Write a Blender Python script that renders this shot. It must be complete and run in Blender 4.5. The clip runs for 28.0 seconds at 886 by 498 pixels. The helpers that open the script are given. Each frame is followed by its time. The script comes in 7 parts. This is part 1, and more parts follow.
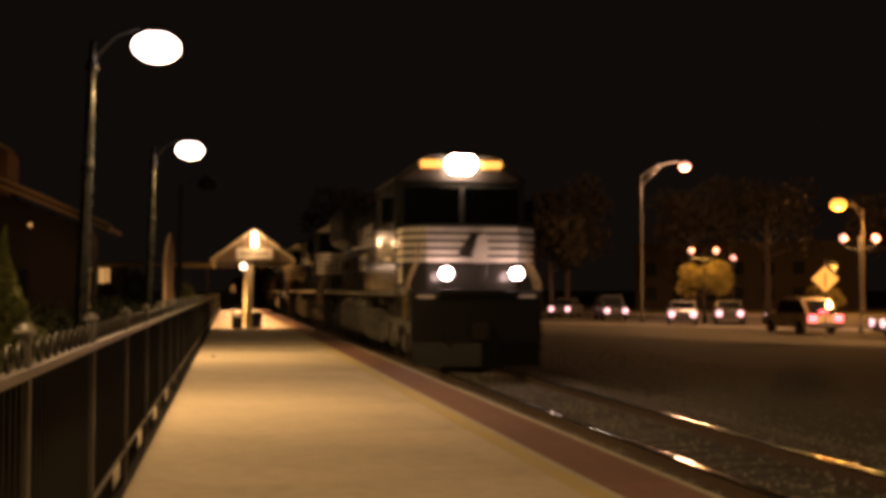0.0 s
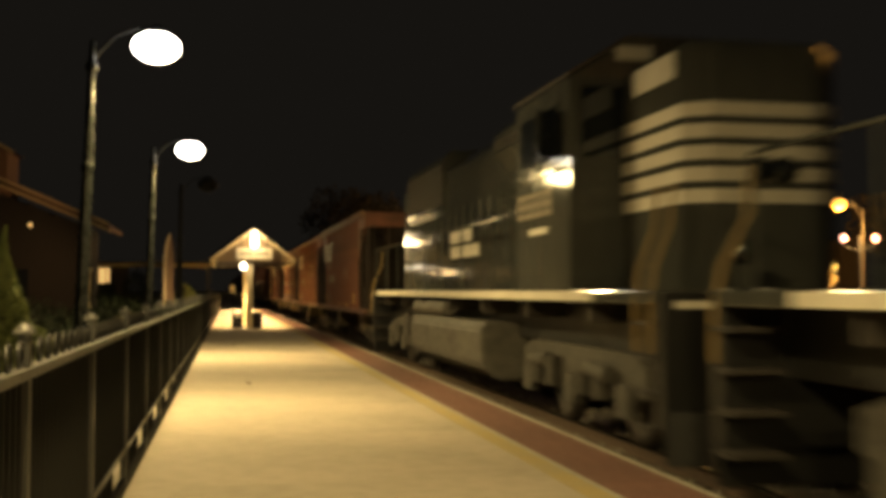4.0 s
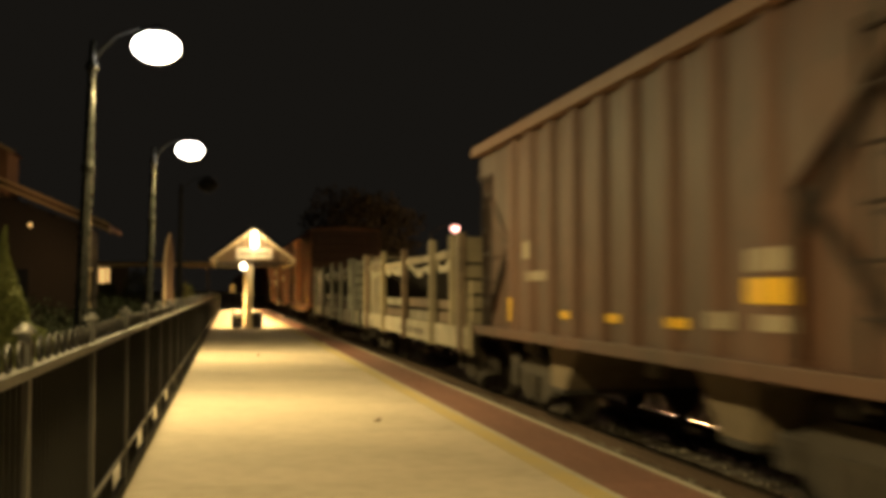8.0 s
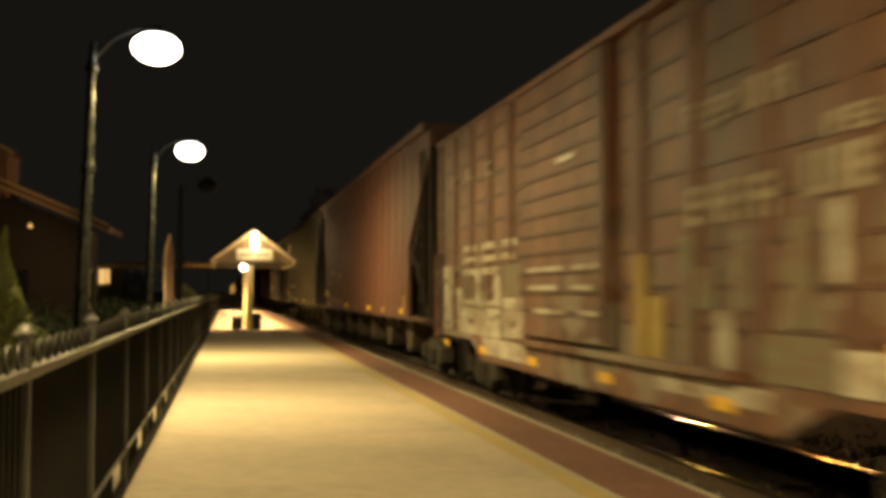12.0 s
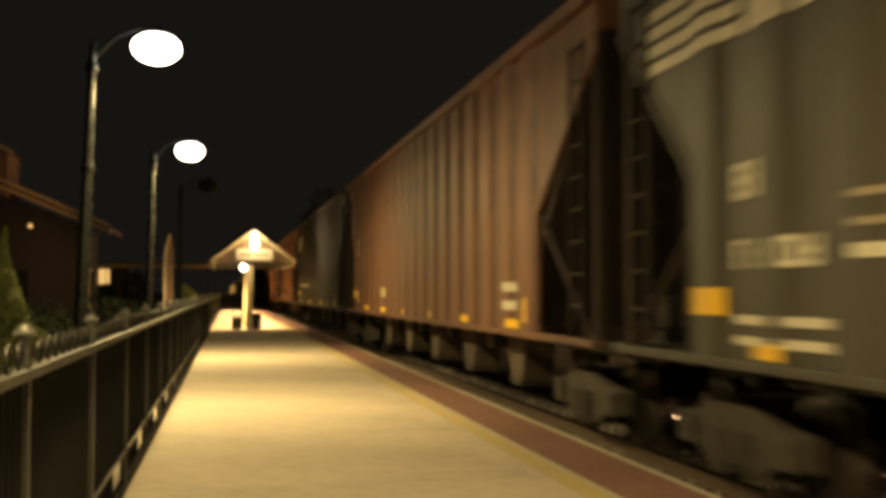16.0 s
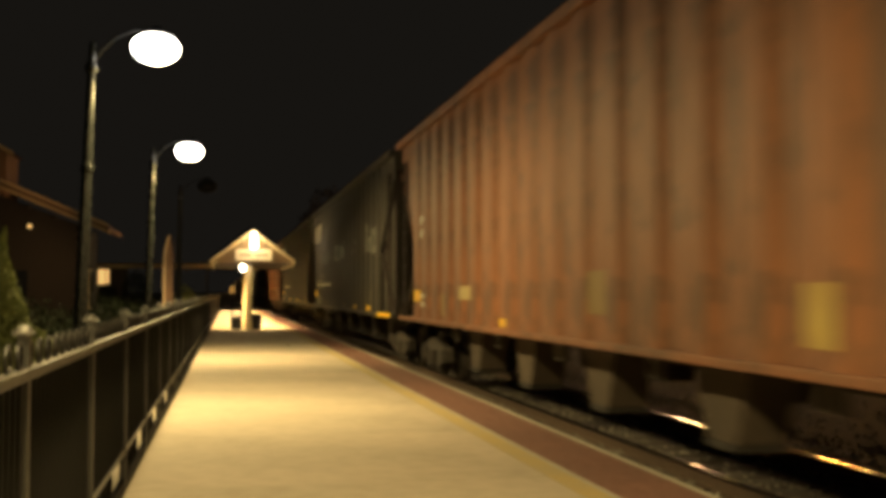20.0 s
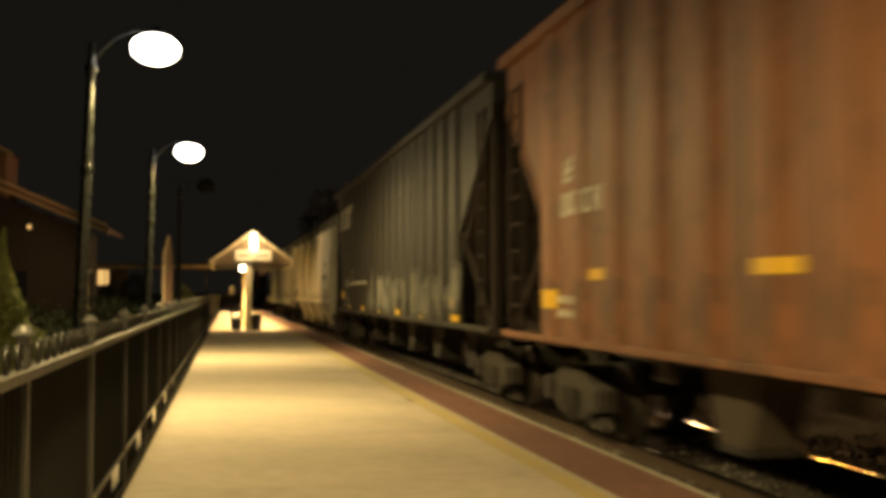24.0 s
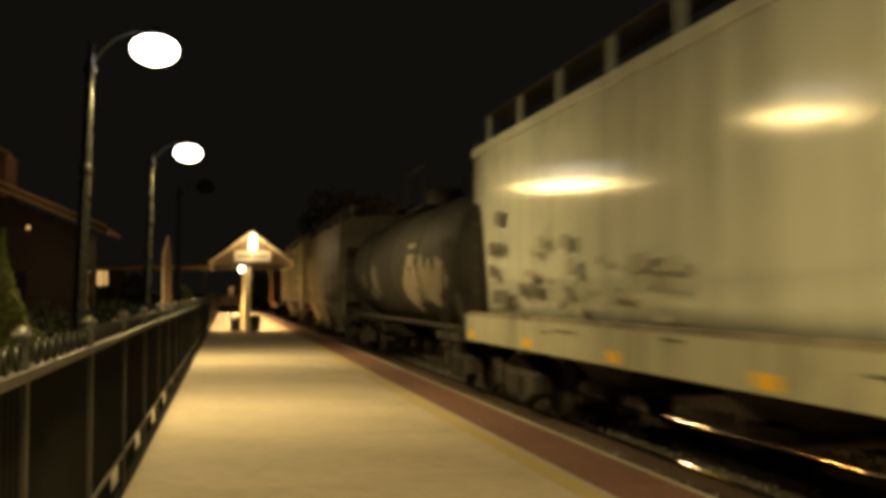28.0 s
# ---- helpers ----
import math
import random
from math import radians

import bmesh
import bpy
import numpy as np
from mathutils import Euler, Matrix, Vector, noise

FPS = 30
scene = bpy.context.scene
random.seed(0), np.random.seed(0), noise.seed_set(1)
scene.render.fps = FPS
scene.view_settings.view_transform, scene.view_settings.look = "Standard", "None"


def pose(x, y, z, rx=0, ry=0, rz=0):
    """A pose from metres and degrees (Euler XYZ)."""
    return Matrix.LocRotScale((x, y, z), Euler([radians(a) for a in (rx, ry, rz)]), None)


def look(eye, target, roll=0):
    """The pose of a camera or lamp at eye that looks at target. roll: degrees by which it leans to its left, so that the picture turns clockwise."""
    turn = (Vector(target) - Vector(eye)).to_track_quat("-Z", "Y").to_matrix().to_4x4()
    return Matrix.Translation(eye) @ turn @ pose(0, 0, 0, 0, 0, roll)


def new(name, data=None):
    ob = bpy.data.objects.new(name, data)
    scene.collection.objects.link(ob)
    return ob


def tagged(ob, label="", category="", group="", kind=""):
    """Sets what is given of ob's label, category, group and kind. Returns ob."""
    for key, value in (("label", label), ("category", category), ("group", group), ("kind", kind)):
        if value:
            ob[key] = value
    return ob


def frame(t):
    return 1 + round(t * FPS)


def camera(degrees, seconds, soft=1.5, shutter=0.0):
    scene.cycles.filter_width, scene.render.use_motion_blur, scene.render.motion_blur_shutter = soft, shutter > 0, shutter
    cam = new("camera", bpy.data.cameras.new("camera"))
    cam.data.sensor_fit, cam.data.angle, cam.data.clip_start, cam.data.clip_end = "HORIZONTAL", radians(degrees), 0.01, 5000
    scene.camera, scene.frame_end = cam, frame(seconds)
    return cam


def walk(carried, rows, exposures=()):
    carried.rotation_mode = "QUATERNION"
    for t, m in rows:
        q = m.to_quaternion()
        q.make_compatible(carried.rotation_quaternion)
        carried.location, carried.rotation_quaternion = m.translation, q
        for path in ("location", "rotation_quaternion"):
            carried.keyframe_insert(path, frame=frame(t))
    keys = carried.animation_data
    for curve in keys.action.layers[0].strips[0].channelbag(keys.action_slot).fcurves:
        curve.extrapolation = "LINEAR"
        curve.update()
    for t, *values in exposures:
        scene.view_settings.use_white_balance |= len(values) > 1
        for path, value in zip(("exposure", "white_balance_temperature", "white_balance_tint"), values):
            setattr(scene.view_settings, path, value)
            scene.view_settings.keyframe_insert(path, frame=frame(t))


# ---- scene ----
# ---- camera: a tripod on the platform, nudged a little by the passing train ----
LENS = 43.6
cam = camera(LENS, 28.0, soft=4.7, shutter=0.5)
EYE = (0.0, 0.0, 1.54)


def aim(right=0.0, up=0.0):
    """The camera's pose; right and up are small turns in degrees."""
    a, b = radians(11.37 + right), radians(2.133 + up)
    way = Vector((math.sin(a) * math.cos(b), math.cos(a) * math.cos(b), math.sin(b)))
    return look(EYE, Vector(EYE) + 10 * way)


walk(cam, [
    (0.0, aim()), (6.0, aim()), (11.4, aim()), (12.0, aim(0.0, 0.05)), (15.0, aim(0.0, 0.05)), (17.0, aim(0.01, 0.06)),
    (18.0, aim(0.03, 0.09)), (18.5, aim(0.01, 0.12)), (19.0, aim(0.03, 0.09)), (20.0, aim(0.03, 0.07)), (21.5, aim(0.03, 0.07)),
    (23.5, aim(0.04, 0.09)), (24.0, aim(0.05, 0.10)), (24.5, aim(0.05, 0.26)), (25.0, aim(0.09, 0.16)), (25.5, aim(0.08, 0.16)),
    (26.0, aim(0.09, 0.10)), (27.0, aim(0.09, 0.10)), (28.0, aim(0.09, 0.14))],
    exposures=[(0.0, -0.70, 7500, 38), (0.45, -0.58, 7400, 36), (0.8, -0.27, 6800, 18), (1.1, -0.14, 6500, 10), (1.8, 0.08, 6500, 10), (3.5, 0.14, 6500, 10), (5.5, 0.24, 6500, 10), (22.5, 0.24, 6500, 10), (25.0, 0.14, 6500, 10), (25.8, -0.18, 6500, 10), (26.4, -0.30, 6500, 10), (28.0, -0.30, 6500, 10)])

# ---- night sky ----
world = bpy.data.worlds.new("night")
scene.world = world
world.use_nodes = True
wn = world.node_tree.nodes
wn["Background"].inputs[0].default_value = (0.9, 0.78, 0.62, 1)
wn["Background"].inputs[1].default_value = 0.0075

# ---- the lamps of the place, with added fill lamps ----
WARM = (1.0, 0.735, 0.29)
# place, power, lean
POLES = [(-1.80, -7.6, 900.0, 2.0), (-1.82, 3.6, 460.0, 2.0), (-1.815, 15.1, 445.0, 1.75), (-1.64, 26.2, 540.0, 1.4), (-1.25, 35.0, 0.0, 0.5)]
LAMP_Z = 4.84
ARM = 0.81


def lamp(name, kind, energy, colour, place, size=0.4, target=None):
    data = bpy.data.lights.new(name, kind)
    data.energy, data.color = energy, colour
    if kind == "AREA":
        data.shape, data.size = "DISK", size
    else:
        data.shadow_soft_size = size
    ob = new(name, data)
    ob.matrix_world = look(place, target if target else (place[0], place[1] + 0.001, place[2] - 1))
    return ob


for lx, ly, power, lean in POLES:
    if power:
        spot = (lx + ARM + 0.25 + LAMP_Z * math.sin(radians(lean)), ly, LAMP_Z - 0.50)
        lamp("platform_light", "AREA", power, WARM, spot, 0.40)
        lamp("platform_light", "POINT", power * (0.15 if 0 < ly < 10 else 0.6 if ly < 0 else 0.3), WARM, spot, 0.18)
lamp("shelter_and_fill_light", "POINT", 85, (1.0, 0.70, 0.32), (1.38, 44.9, 3.5), 0.10)
# from here on no fixtures: fill added for soffit, floor and far platform
lamp("shelter_and_fill_light", "POINT", 30, (1.0, 0.66, 0.28), (1.34, 46.6, 3.2), 0.10)
for ly, power in ((48.6, 200), (56.0, 420), (66.0, 800), (82.0, 1000)):
    lamp("shelter_and_fill_light", "AREA", power, (1.0, 0.68, 0.30), (1.5, ly, 2.6), 0.25).data.spread = radians(100)
for ly in (48.2, 51.6):
    under = lamp("shelter_and_fill_light", "SPOT", 1100, (1.0, 0.66, 0.22), (0.85, ly, 2.56), 0.2)
    under.data.spot_size, under.data.spot_blend = radians(96), 0.5
# point without a fixture, added to brighten the canopy front
lamp("canopy_fill_light", "POINT", 30, (1.0, 0.66, 0.30), (-2.4, 55.6, 2.45), 0.08)
# unseen spot added on the near side to brighten the car and sign
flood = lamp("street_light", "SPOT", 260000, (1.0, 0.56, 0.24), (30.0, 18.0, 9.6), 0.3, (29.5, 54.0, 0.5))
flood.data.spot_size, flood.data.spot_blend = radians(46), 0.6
lamp("path_light", "POINT", 90, (1.0, 0.66, 0.30), (-2.7, 44.4, 0.95), 0.10)
# unseen area lamp before the gable, added to brighten boards and wall
lamp("gable_fill_light", "AREA", 80, (1.0, 0.55, 0.22), (-4.4, 38.6, 3.4), 0.25, (-5.6, 38.6, 2.6))
lamp("street_light", "POINT", 5200, (1.0, 0.60, 0.32), (30.3, 68.9, 8.7), 0.6)
lamp("street_light", "POINT", 13000, (1.0, 0.46, 0.10), (51.7, 86.0, 7.4), 0.8)
lamp("park_light", "POINT", 1500, (1.0, 0.55, 0.10), (29.8, 65.0, 4.9), 0.2)
lamp("park_light", "POINT", 900, (1.0, 0.55, 0.16), (30.0, 47.4, 4.0), 0.2)


# ---- materials ----
def nodes_of(name):
    m = bpy.data.materials.new(name)
    m.use_nodes = True
    nt = m.node_tree
    return m, nt, nt.nodes["Principled BSDF"]


def surface(name, base, rough=0.6, metal=0.0, alt=None, grain=6.0, blotch=0.8, mix=0.5, bump=0.1, stretch=(1, 1, 1), fine=40.0, rand=0.0, spec=0.5):
    """Paint, stone or metal: two scales of colour change, a fine grain in the relief and in the gloss."""
    m, nt, b = nodes_of(name)
    N, L = nt.nodes.new, nt.links.new
    tc, mp = N("ShaderNodeTexCoord"), N("ShaderNodeMapping")
    mp.inputs["Scale"].default_value = stretch
    L(tc.outputs["Object"], mp.inputs["Vector"])
    n1, n2, n3 = N("ShaderNodeTexNoise"), N("ShaderNodeTexNoise"), N("ShaderNodeTexNoise")
    for n, s, d in ((n1, blotch, 5), (n2, grain, 6), (n3, fine, 3)):
        n.inputs["Scale"].default_value, n.inputs["Detail"].default_value = s, d
        L(mp.outputs[0], n.inputs["Vector"])
    alt = alt or tuple(c * 0.55 for c in base)
    r1, r2 = N("ShaderNodeValToRGB"), N("ShaderNodeValToRGB")
    r1.color_ramp.elements[0].position, r1.color_ramp.elements[1].position = 0.36, 0.66
    r2.color_ramp.elements[0].position, r2.color_ramp.elements[1].position = 0.40, 0.72
    L(n1.outputs["Fac"], r1.inputs["Fac"])
    L(n2.outputs["Fac"], r2.inputs["Fac"])
    add = N("ShaderNodeMath")
    add.operation = "MULTIPLY_ADD"
    add.inputs[1].default_value, add.inputs[2].default_value = 0.6, 0.0
    L(r1.outputs[0], add.inputs[0])
    add2 = N("ShaderNodeMath")
    add2.operation = "MULTIPLY_ADD"
    add2.inputs[1].default_value = 0.4
    L(r2.outputs[0], add2.inputs[0])
    L(add.outputs[0], add2.inputs[2])
    fac = N("ShaderNodeMath")
    fac.operation = "MULTIPLY"
    fac.inputs[1].default_value = mix
    fac.use_clamp = True
    L(add2.outputs[0], fac.inputs[0])
    mx = N("ShaderNodeMix")
    mx.data_type = "RGBA"
    mx.inputs["A"].default_value, mx.inputs["B"].default_value = (*base, 1), (*alt, 1)
    L(fac.outputs[0], mx.inputs["Factor"])
    out = mx.outputs["Result"]
    if rand:
        oi, hv, mr = N("ShaderNodeObjectInfo"), N("ShaderNodeHueSaturation"), N("ShaderNodeMapRange")
        mr.inputs["To Min"].default_value, mr.inputs["To Max"].default_value = 1 - rand, 1 + rand
        L(oi.outputs["Random"], mr.inputs["Value"])
        L(mr.outputs[0], hv.inputs["Value"])
        L(out, hv.inputs["Color"])
        out = hv.outputs[0]
    L(out, b.inputs["Base Color"])
    rr = N("ShaderNodeMapRange")
    rr.inputs["To Min"].default_value, rr.inputs["To Max"].default_value = max(0.03, rough - 0.12), min(1, rough + 0.15)
    L(n2.outputs["Fac"], rr.inputs["Value"])
    L(rr.outputs[0], b.inputs["Roughness"])
    b.inputs["Metallic"].default_value = metal
    b.inputs["Specular IOR Level"].default_value = spec
    if bump:
        bp = N("ShaderNodeBump")
        bp.inputs["Strength"].default_value, bp.inputs["Distance"].default_value = bump, 0.02
        L(n3.outputs["Fac"], bp.inputs["Height"])
        L(bp.outputs[0], b.inputs["Normal"])
    return m


def glowing(name, colour, strength):
    m, nt, b = nodes_of(name)
    b.inputs["Base Color"].default_value = (*colour, 1)
    b.inputs["Emission Color"].default_value = (*colour, 1)
    b.inputs["Emission Strength"].default_value = strength
    return m


def glass_dark(name, tint=(0.01, 0.012, 0.014)):
    m, nt, b = nodes_of(name)
    b.inputs["Base Color"].default_value = (*tint, 1)
    b.inputs["Roughness"].default_value = 0.05
    b.inputs["Specular IOR Level"].default_value = 0.6
    return m


CONCRETE = surface("concrete", (0.48, 0.415, 0.325), 0.85, alt=(0.31, 0.265, 0.20), grain=5, blotch=0.55, mix=0.8, bump=0.25, rand=0.05)
EDGE = surface("edge_concrete", (0.44, 0.41, 0.33), 0.85, alt=(0.26, 0.24, 0.2), grain=7, bump=0.2)
TACTILE = surface("tactile_red", (0.21, 0.100, 0.075), 0.75, alt=(0.145, 0.072, 0.055), grain=9, blotch=1.2, mix=0.8, bump=0.5, fine=90, rand=0.06)
YELLOW_LINE = surface("yellow_line", (0.44, 0.335, 0.13), 0.8, alt=(0.36, 0.31, 0.19), grain=14, blotch=2, mix=0.9)
BLACK_IRON = surface("black_iron", (0.010, 0.010, 0.010), 0.42, alt=(0.02, 0.019, 0.018), grain=20, bump=0.1)
POST_IRON = surface("post_iron", (0.020, 0.020, 0.019), 0.4, alt=(0.013, 0.013, 0.012), grain=20, bump=0.05)
PICKET = surface("picket_iron", (0.008, 0.008, 0.008), 0.8, alt=(0.012, 0.012, 0.011), grain=20, bump=0, spec=0.2)
# near-black tone holding the shade inside the sloped car ends
END_SHADE = surface("end_shade", (0.022, 0.0135, 0.010), 0.9, alt=(0.014, 0.009, 0.007), grain=6, mix=0.9)
GREY_IRON = surface("grey_iron", (0.050, 0.047, 0.042), 0.45, alt=(0.05, 0.05, 0.05), grain=16, bump=0.1)
POLE_PAINT = surface("pole_paint", (0.010, 0.0115, 0.0115), 0.26, alt=(0.007, 0.008, 0.008), grain=8, spec=0.3)
BALLAST = surface("ballast", (0.10, 0.09, 0.075), 0.95, alt=(0.045, 0.04, 0.035), grain=18, blotch=1.5, mix=0.9, bump=1.0, fine=30)
STONE = surface("ballast_stone", (0.24, 0.22, 0.185), 0.9, alt=(0.12, 0.11, 0.095), grain=12)
GRASS = surface("grass", (0.055, 0.06, 0.025), 0.95, alt=(0.075, 0.06, 0.035), grain=10, blotch=0.25, mix=0.9, bump=0.9, fine=25)
ASPHALT = surface("asphalt", (0.07, 0.066, 0.06), 0.8, alt=(0.045, 0.043, 0.04), grain=14, bump=0.4, fine=60)
KERB = surface("kerb", (0.33, 0.31, 0.27), 0.85, grain=7)
RAIL = surface("rail_steel", (0.10, 0.065, 0.045), 0.65, 0.4, alt=(0.06, 0.04, 0.03), grain=15)
RAILTOP = surface("rail_head", (0.13, 0.12, 0.105), 0.10, 1.0, alt=(0.22, 0.2, 0.18), grain=20, stretch=(6, 0.3, 1), mix=0.5, bump=0)
TIE = surface("tie_wood", (0.06, 0.045, 0.032), 0.9, alt=(0.035, 0.028, 0.02), grain=12, stretch=(0.5, 4, 2), rand=0.2, bump=0.4)
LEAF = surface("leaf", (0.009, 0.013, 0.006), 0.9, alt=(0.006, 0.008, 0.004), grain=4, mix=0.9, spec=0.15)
# lit copy of the leaf: lamplight put into the green
LEAF_LIT = surface("leaf_lamplit", (0.17, 0.19, 0.06), 0.9, alt=(0.06, 0.08, 0.02), grain=4, mix=0.9)
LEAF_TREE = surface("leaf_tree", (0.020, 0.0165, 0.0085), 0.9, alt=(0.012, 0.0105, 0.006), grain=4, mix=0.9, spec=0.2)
# the street lamp's yellow put into the leaf colour
LEAF_LIT_GOLD = surface("leaf_lit_gold", (0.20, 0.15, 0.025), 0.7, alt=(0.09, 0.085, 0.018), grain=4, mix=0.9)
BARK = surface("bark", (0.075, 0.055, 0.04), 0.9, grain=9, stretch=(3, 3, 0.6), bump=0.6)
# darker copy of the bark, keeps trees beyond the street dim
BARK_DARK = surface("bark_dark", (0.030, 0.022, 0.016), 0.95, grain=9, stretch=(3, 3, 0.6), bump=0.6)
DRYLEAF = surface("dry_leaf", (0.12, 0.065, 0.025), 0.7, alt=(0.07, 0.035, 0.014), grain=30)
BRICK = surface("brick", (0.24, 0.10, 0.06), 0.85, alt=(0.15, 0.06, 0.04), grain=9, bump=0.3)
CREAM = surface("cream_trim", (0.62, 0.51, 0.31), 0.6, alt=(0.48, 0.42, 0.30), grain=6)
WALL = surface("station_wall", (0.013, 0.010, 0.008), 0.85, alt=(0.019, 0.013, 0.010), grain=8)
TILE = surface("roof_tile", (0.16, 0.085, 0.055), 0.8, alt=(0.09, 0.05, 0.035), grain=9, rand=0.12)
SHINGLE = surface("roof_shingle", (0.09, 0.075, 0.06), 0.85, grain=9, rand=0.1)
SIGNBOARD = surface("sign_board", (0.62, 0.58, 0.45), 0.5, alt=(0.55, 0.5, 0.4), grain=6)
SIGNYELLOW = surface("sign_yellow", (0.80, 0.60, 0.22), 0.5, alt=(0.7, 0.5, 0.18), grain=6)
LENS_GLOW = glowing("lamp_glow", (1.0, 0.93, 0.80), 14.0)
BULB = glowing("bulb_glow", (1.0, 0.86, 0.62), 10.0)
PINKLAMP = glowing("street_glow", (1.0, 0.46, 0.36), 3.4)
SODIUM = glowing("sodium_glow", (1.0, 0.45, 0.07), 3.6)
HEADGLOW = glowing("headlight_glow", (1.0, 0.88, 0.66), 140.0)
DITCHGLOW = glowing("ditch_glow", (1.0, 0.80, 0.72), 60.0)
STEPGLOW = glowing("step_glow", (1.0, 0.92, 0.75), 1.0)
NUMGLOW = glowing("number_board_glow", (1.0, 0.52, 0.10), 3.0)
CARHEAD = glowing("car_headlight_glow", (1.0, 0.62, 0.70), 3.2)
CARTAIL = glowing("car_tail_glow", (1.0, 0.13, 0.16), 7.0)
WINDOWGLOW = glowing("lit_window", (1.0, 0.60, 0.20), 0.75)
DARKGLASS = glass_dark("dark_glass")

LOCO = surface("loco_black", (0.026, 0.0255, 0.022), 0.065, alt=(0.046, 0.043, 0.035), grain=5, blotch=0.7, mix=0.8, bump=0.03, stretch=(1, 1, 0.35), spec=0.17)
LOCO_WORN = surface("loco_black_worn", (0.048, 0.050, 0.046), -0.02, alt=(0.075, 0.075, 0.067), grain=5, blotch=0.7, mix=0.8, bump=0.02, stretch=(1, 1, 0.35), spec=0.13)
LOCO_SILL = surface("loco_sill_stripe", (0.055, 0.050, 0.040), 0.7, alt=(0.022, 0.020, 0.016), grain=3, blotch=0.5, mix=0.95, stretch=(1, 1.5, 0.4))
LOCO_WHITE = surface("loco_white", (0.66, 0.62, 0.52), 0.5, alt=(0.42, 0.38, 0.30), grain=7, blotch=1.3, mix=0.7, bump=0.05)
GRIME = surface("grime", (0.036, 0.030, 0.024), 0.8, alt=(0.024, 0.020, 0.017), grain=8, mix=0.9, bump=0.3)
TANKGREY = surface("fuel_tank_grime", (0.115, 0.106, 0.087), 0.65, alt=(0.034, 0.031, 0.026), grain=5, mix=0.9, stretch=(1, 0.6, 1.5))
YELLOW = surface("safety_yellow", (0.23, 0.15, 0.045), 0.6, alt=(0.20, 0.14, 0.06), grain=9, mix=0.8)
REFLECT = surface("reflector_yellow", (0.85, 0.52, 0.03), 0.4, alt=(0.7, 0.42, 0.03), grain=9, mix=0.5)
POD_PALE = surface("pod_tan", (0.20, 0.155, 0.10), 0.85, alt=(0.11, 0.085, 0.057), grain=6, mix=0.9, bump=0.2)
POD = surface("pod_grime", (0.085, 0.063, 0.043), 0.85, alt=(0.05, 0.038, 0.027), grain=6, mix=0.9, bump=0.2)
WHEEL = surface("wheel_steel", (0.06, 0.05, 0.04), 0.6, 0.5, alt=(0.05, 0.04, 0.035), grain=9)
TRUCK = surface("truck_grime", (0.060, 0.050, 0.038), 0.85, alt=(0.022, 0.018, 0.015), grain=9, mix=0.9, bump=0.3)
LOCO_TRUCK = surface("loco_truck_grime", (0.080, 0.073, 0.060), 0.8, alt=(0.030, 0.027, 0.022), grain=9, mix=0.9, bump=0.3)
STENCIL = surface("stencil_white", (0.62, 0.58, 0.47), 0.6, alt=(0.40, 0.36, 0.28), grain=9, blotch=2, mix=0.8)
STENCIL_FADED = surface("stencil_faded", (0.36, 0.31, 0.23), 0.7, alt=(0.2, 0.16, 0.11), grain=9, blotch=2, mix=0.9)
SCRIBBLE = surface("scribble_pale", (0.34, 0.24, 0.15), 0.7, alt=(0.22, 0.12, 0.07), grain=6, blotch=2.5, mix=1.0)
# paler than the sides: lamplight on the top chord, put into its colour
HOPPER_CHORD_LIT = surface("hopper_chord_lit", (0.21, 0.125, 0.08), 0.6, alt=(0.15, 0.08, 0.05), grain=5, mix=0.8)
TAG_PALE = surface("spray_pale", (0.54, 0.53, 0.45), 0.7, alt=(0.19, 0.11, 0.065), grain=7, blotch=2.0, mix=1.0, stretch=(1, 1, 1.8))
TAG_GREEN = surface("spray_green", (0.17, 0.175, 0.125), 0.7, alt=(0.17, 0.08, 0.045), grain=9, blotch=2.6, mix=1.0, stretch=(1, 1, 2.2))
TAG_YELLOW = surface("spray_yellow", (0.42, 0.31, 0.08), 0.7, alt=(0.24, 0.13, 0.06), grain=3, blotch=1.6, mix=1.0)
TAG_GREY = surface("spray_grey", (0.10, 0.098, 0.085), 0.7, alt=(0.035, 0.034, 0.029), grain=3, blotch=1.2, mix=1.0)
TAG_MID = surface("spray_mid", (0.21, 0.205, 0.175), 0.7, alt=(0.05, 0.048, 0.04), grain=3, blotch=1.2, mix=1.0)
TAG_DARK = surface("spray_worn_dark", (0.25, 0.24, 0.195), 0.7, alt=(0.46, 0.45, 0.37), grain=4, blotch=2.5, mix=1.0)
GRAFFITI = surface("graffiti_pale", (0.40, 0.42, 0.38), 0.6, alt=(0.22, 0.24, 0.20), grain=3, blotch=1.2, mix=0.9)
BARS = surface("stencil_dark", (0.10, 0.09, 0.07), 0.6)


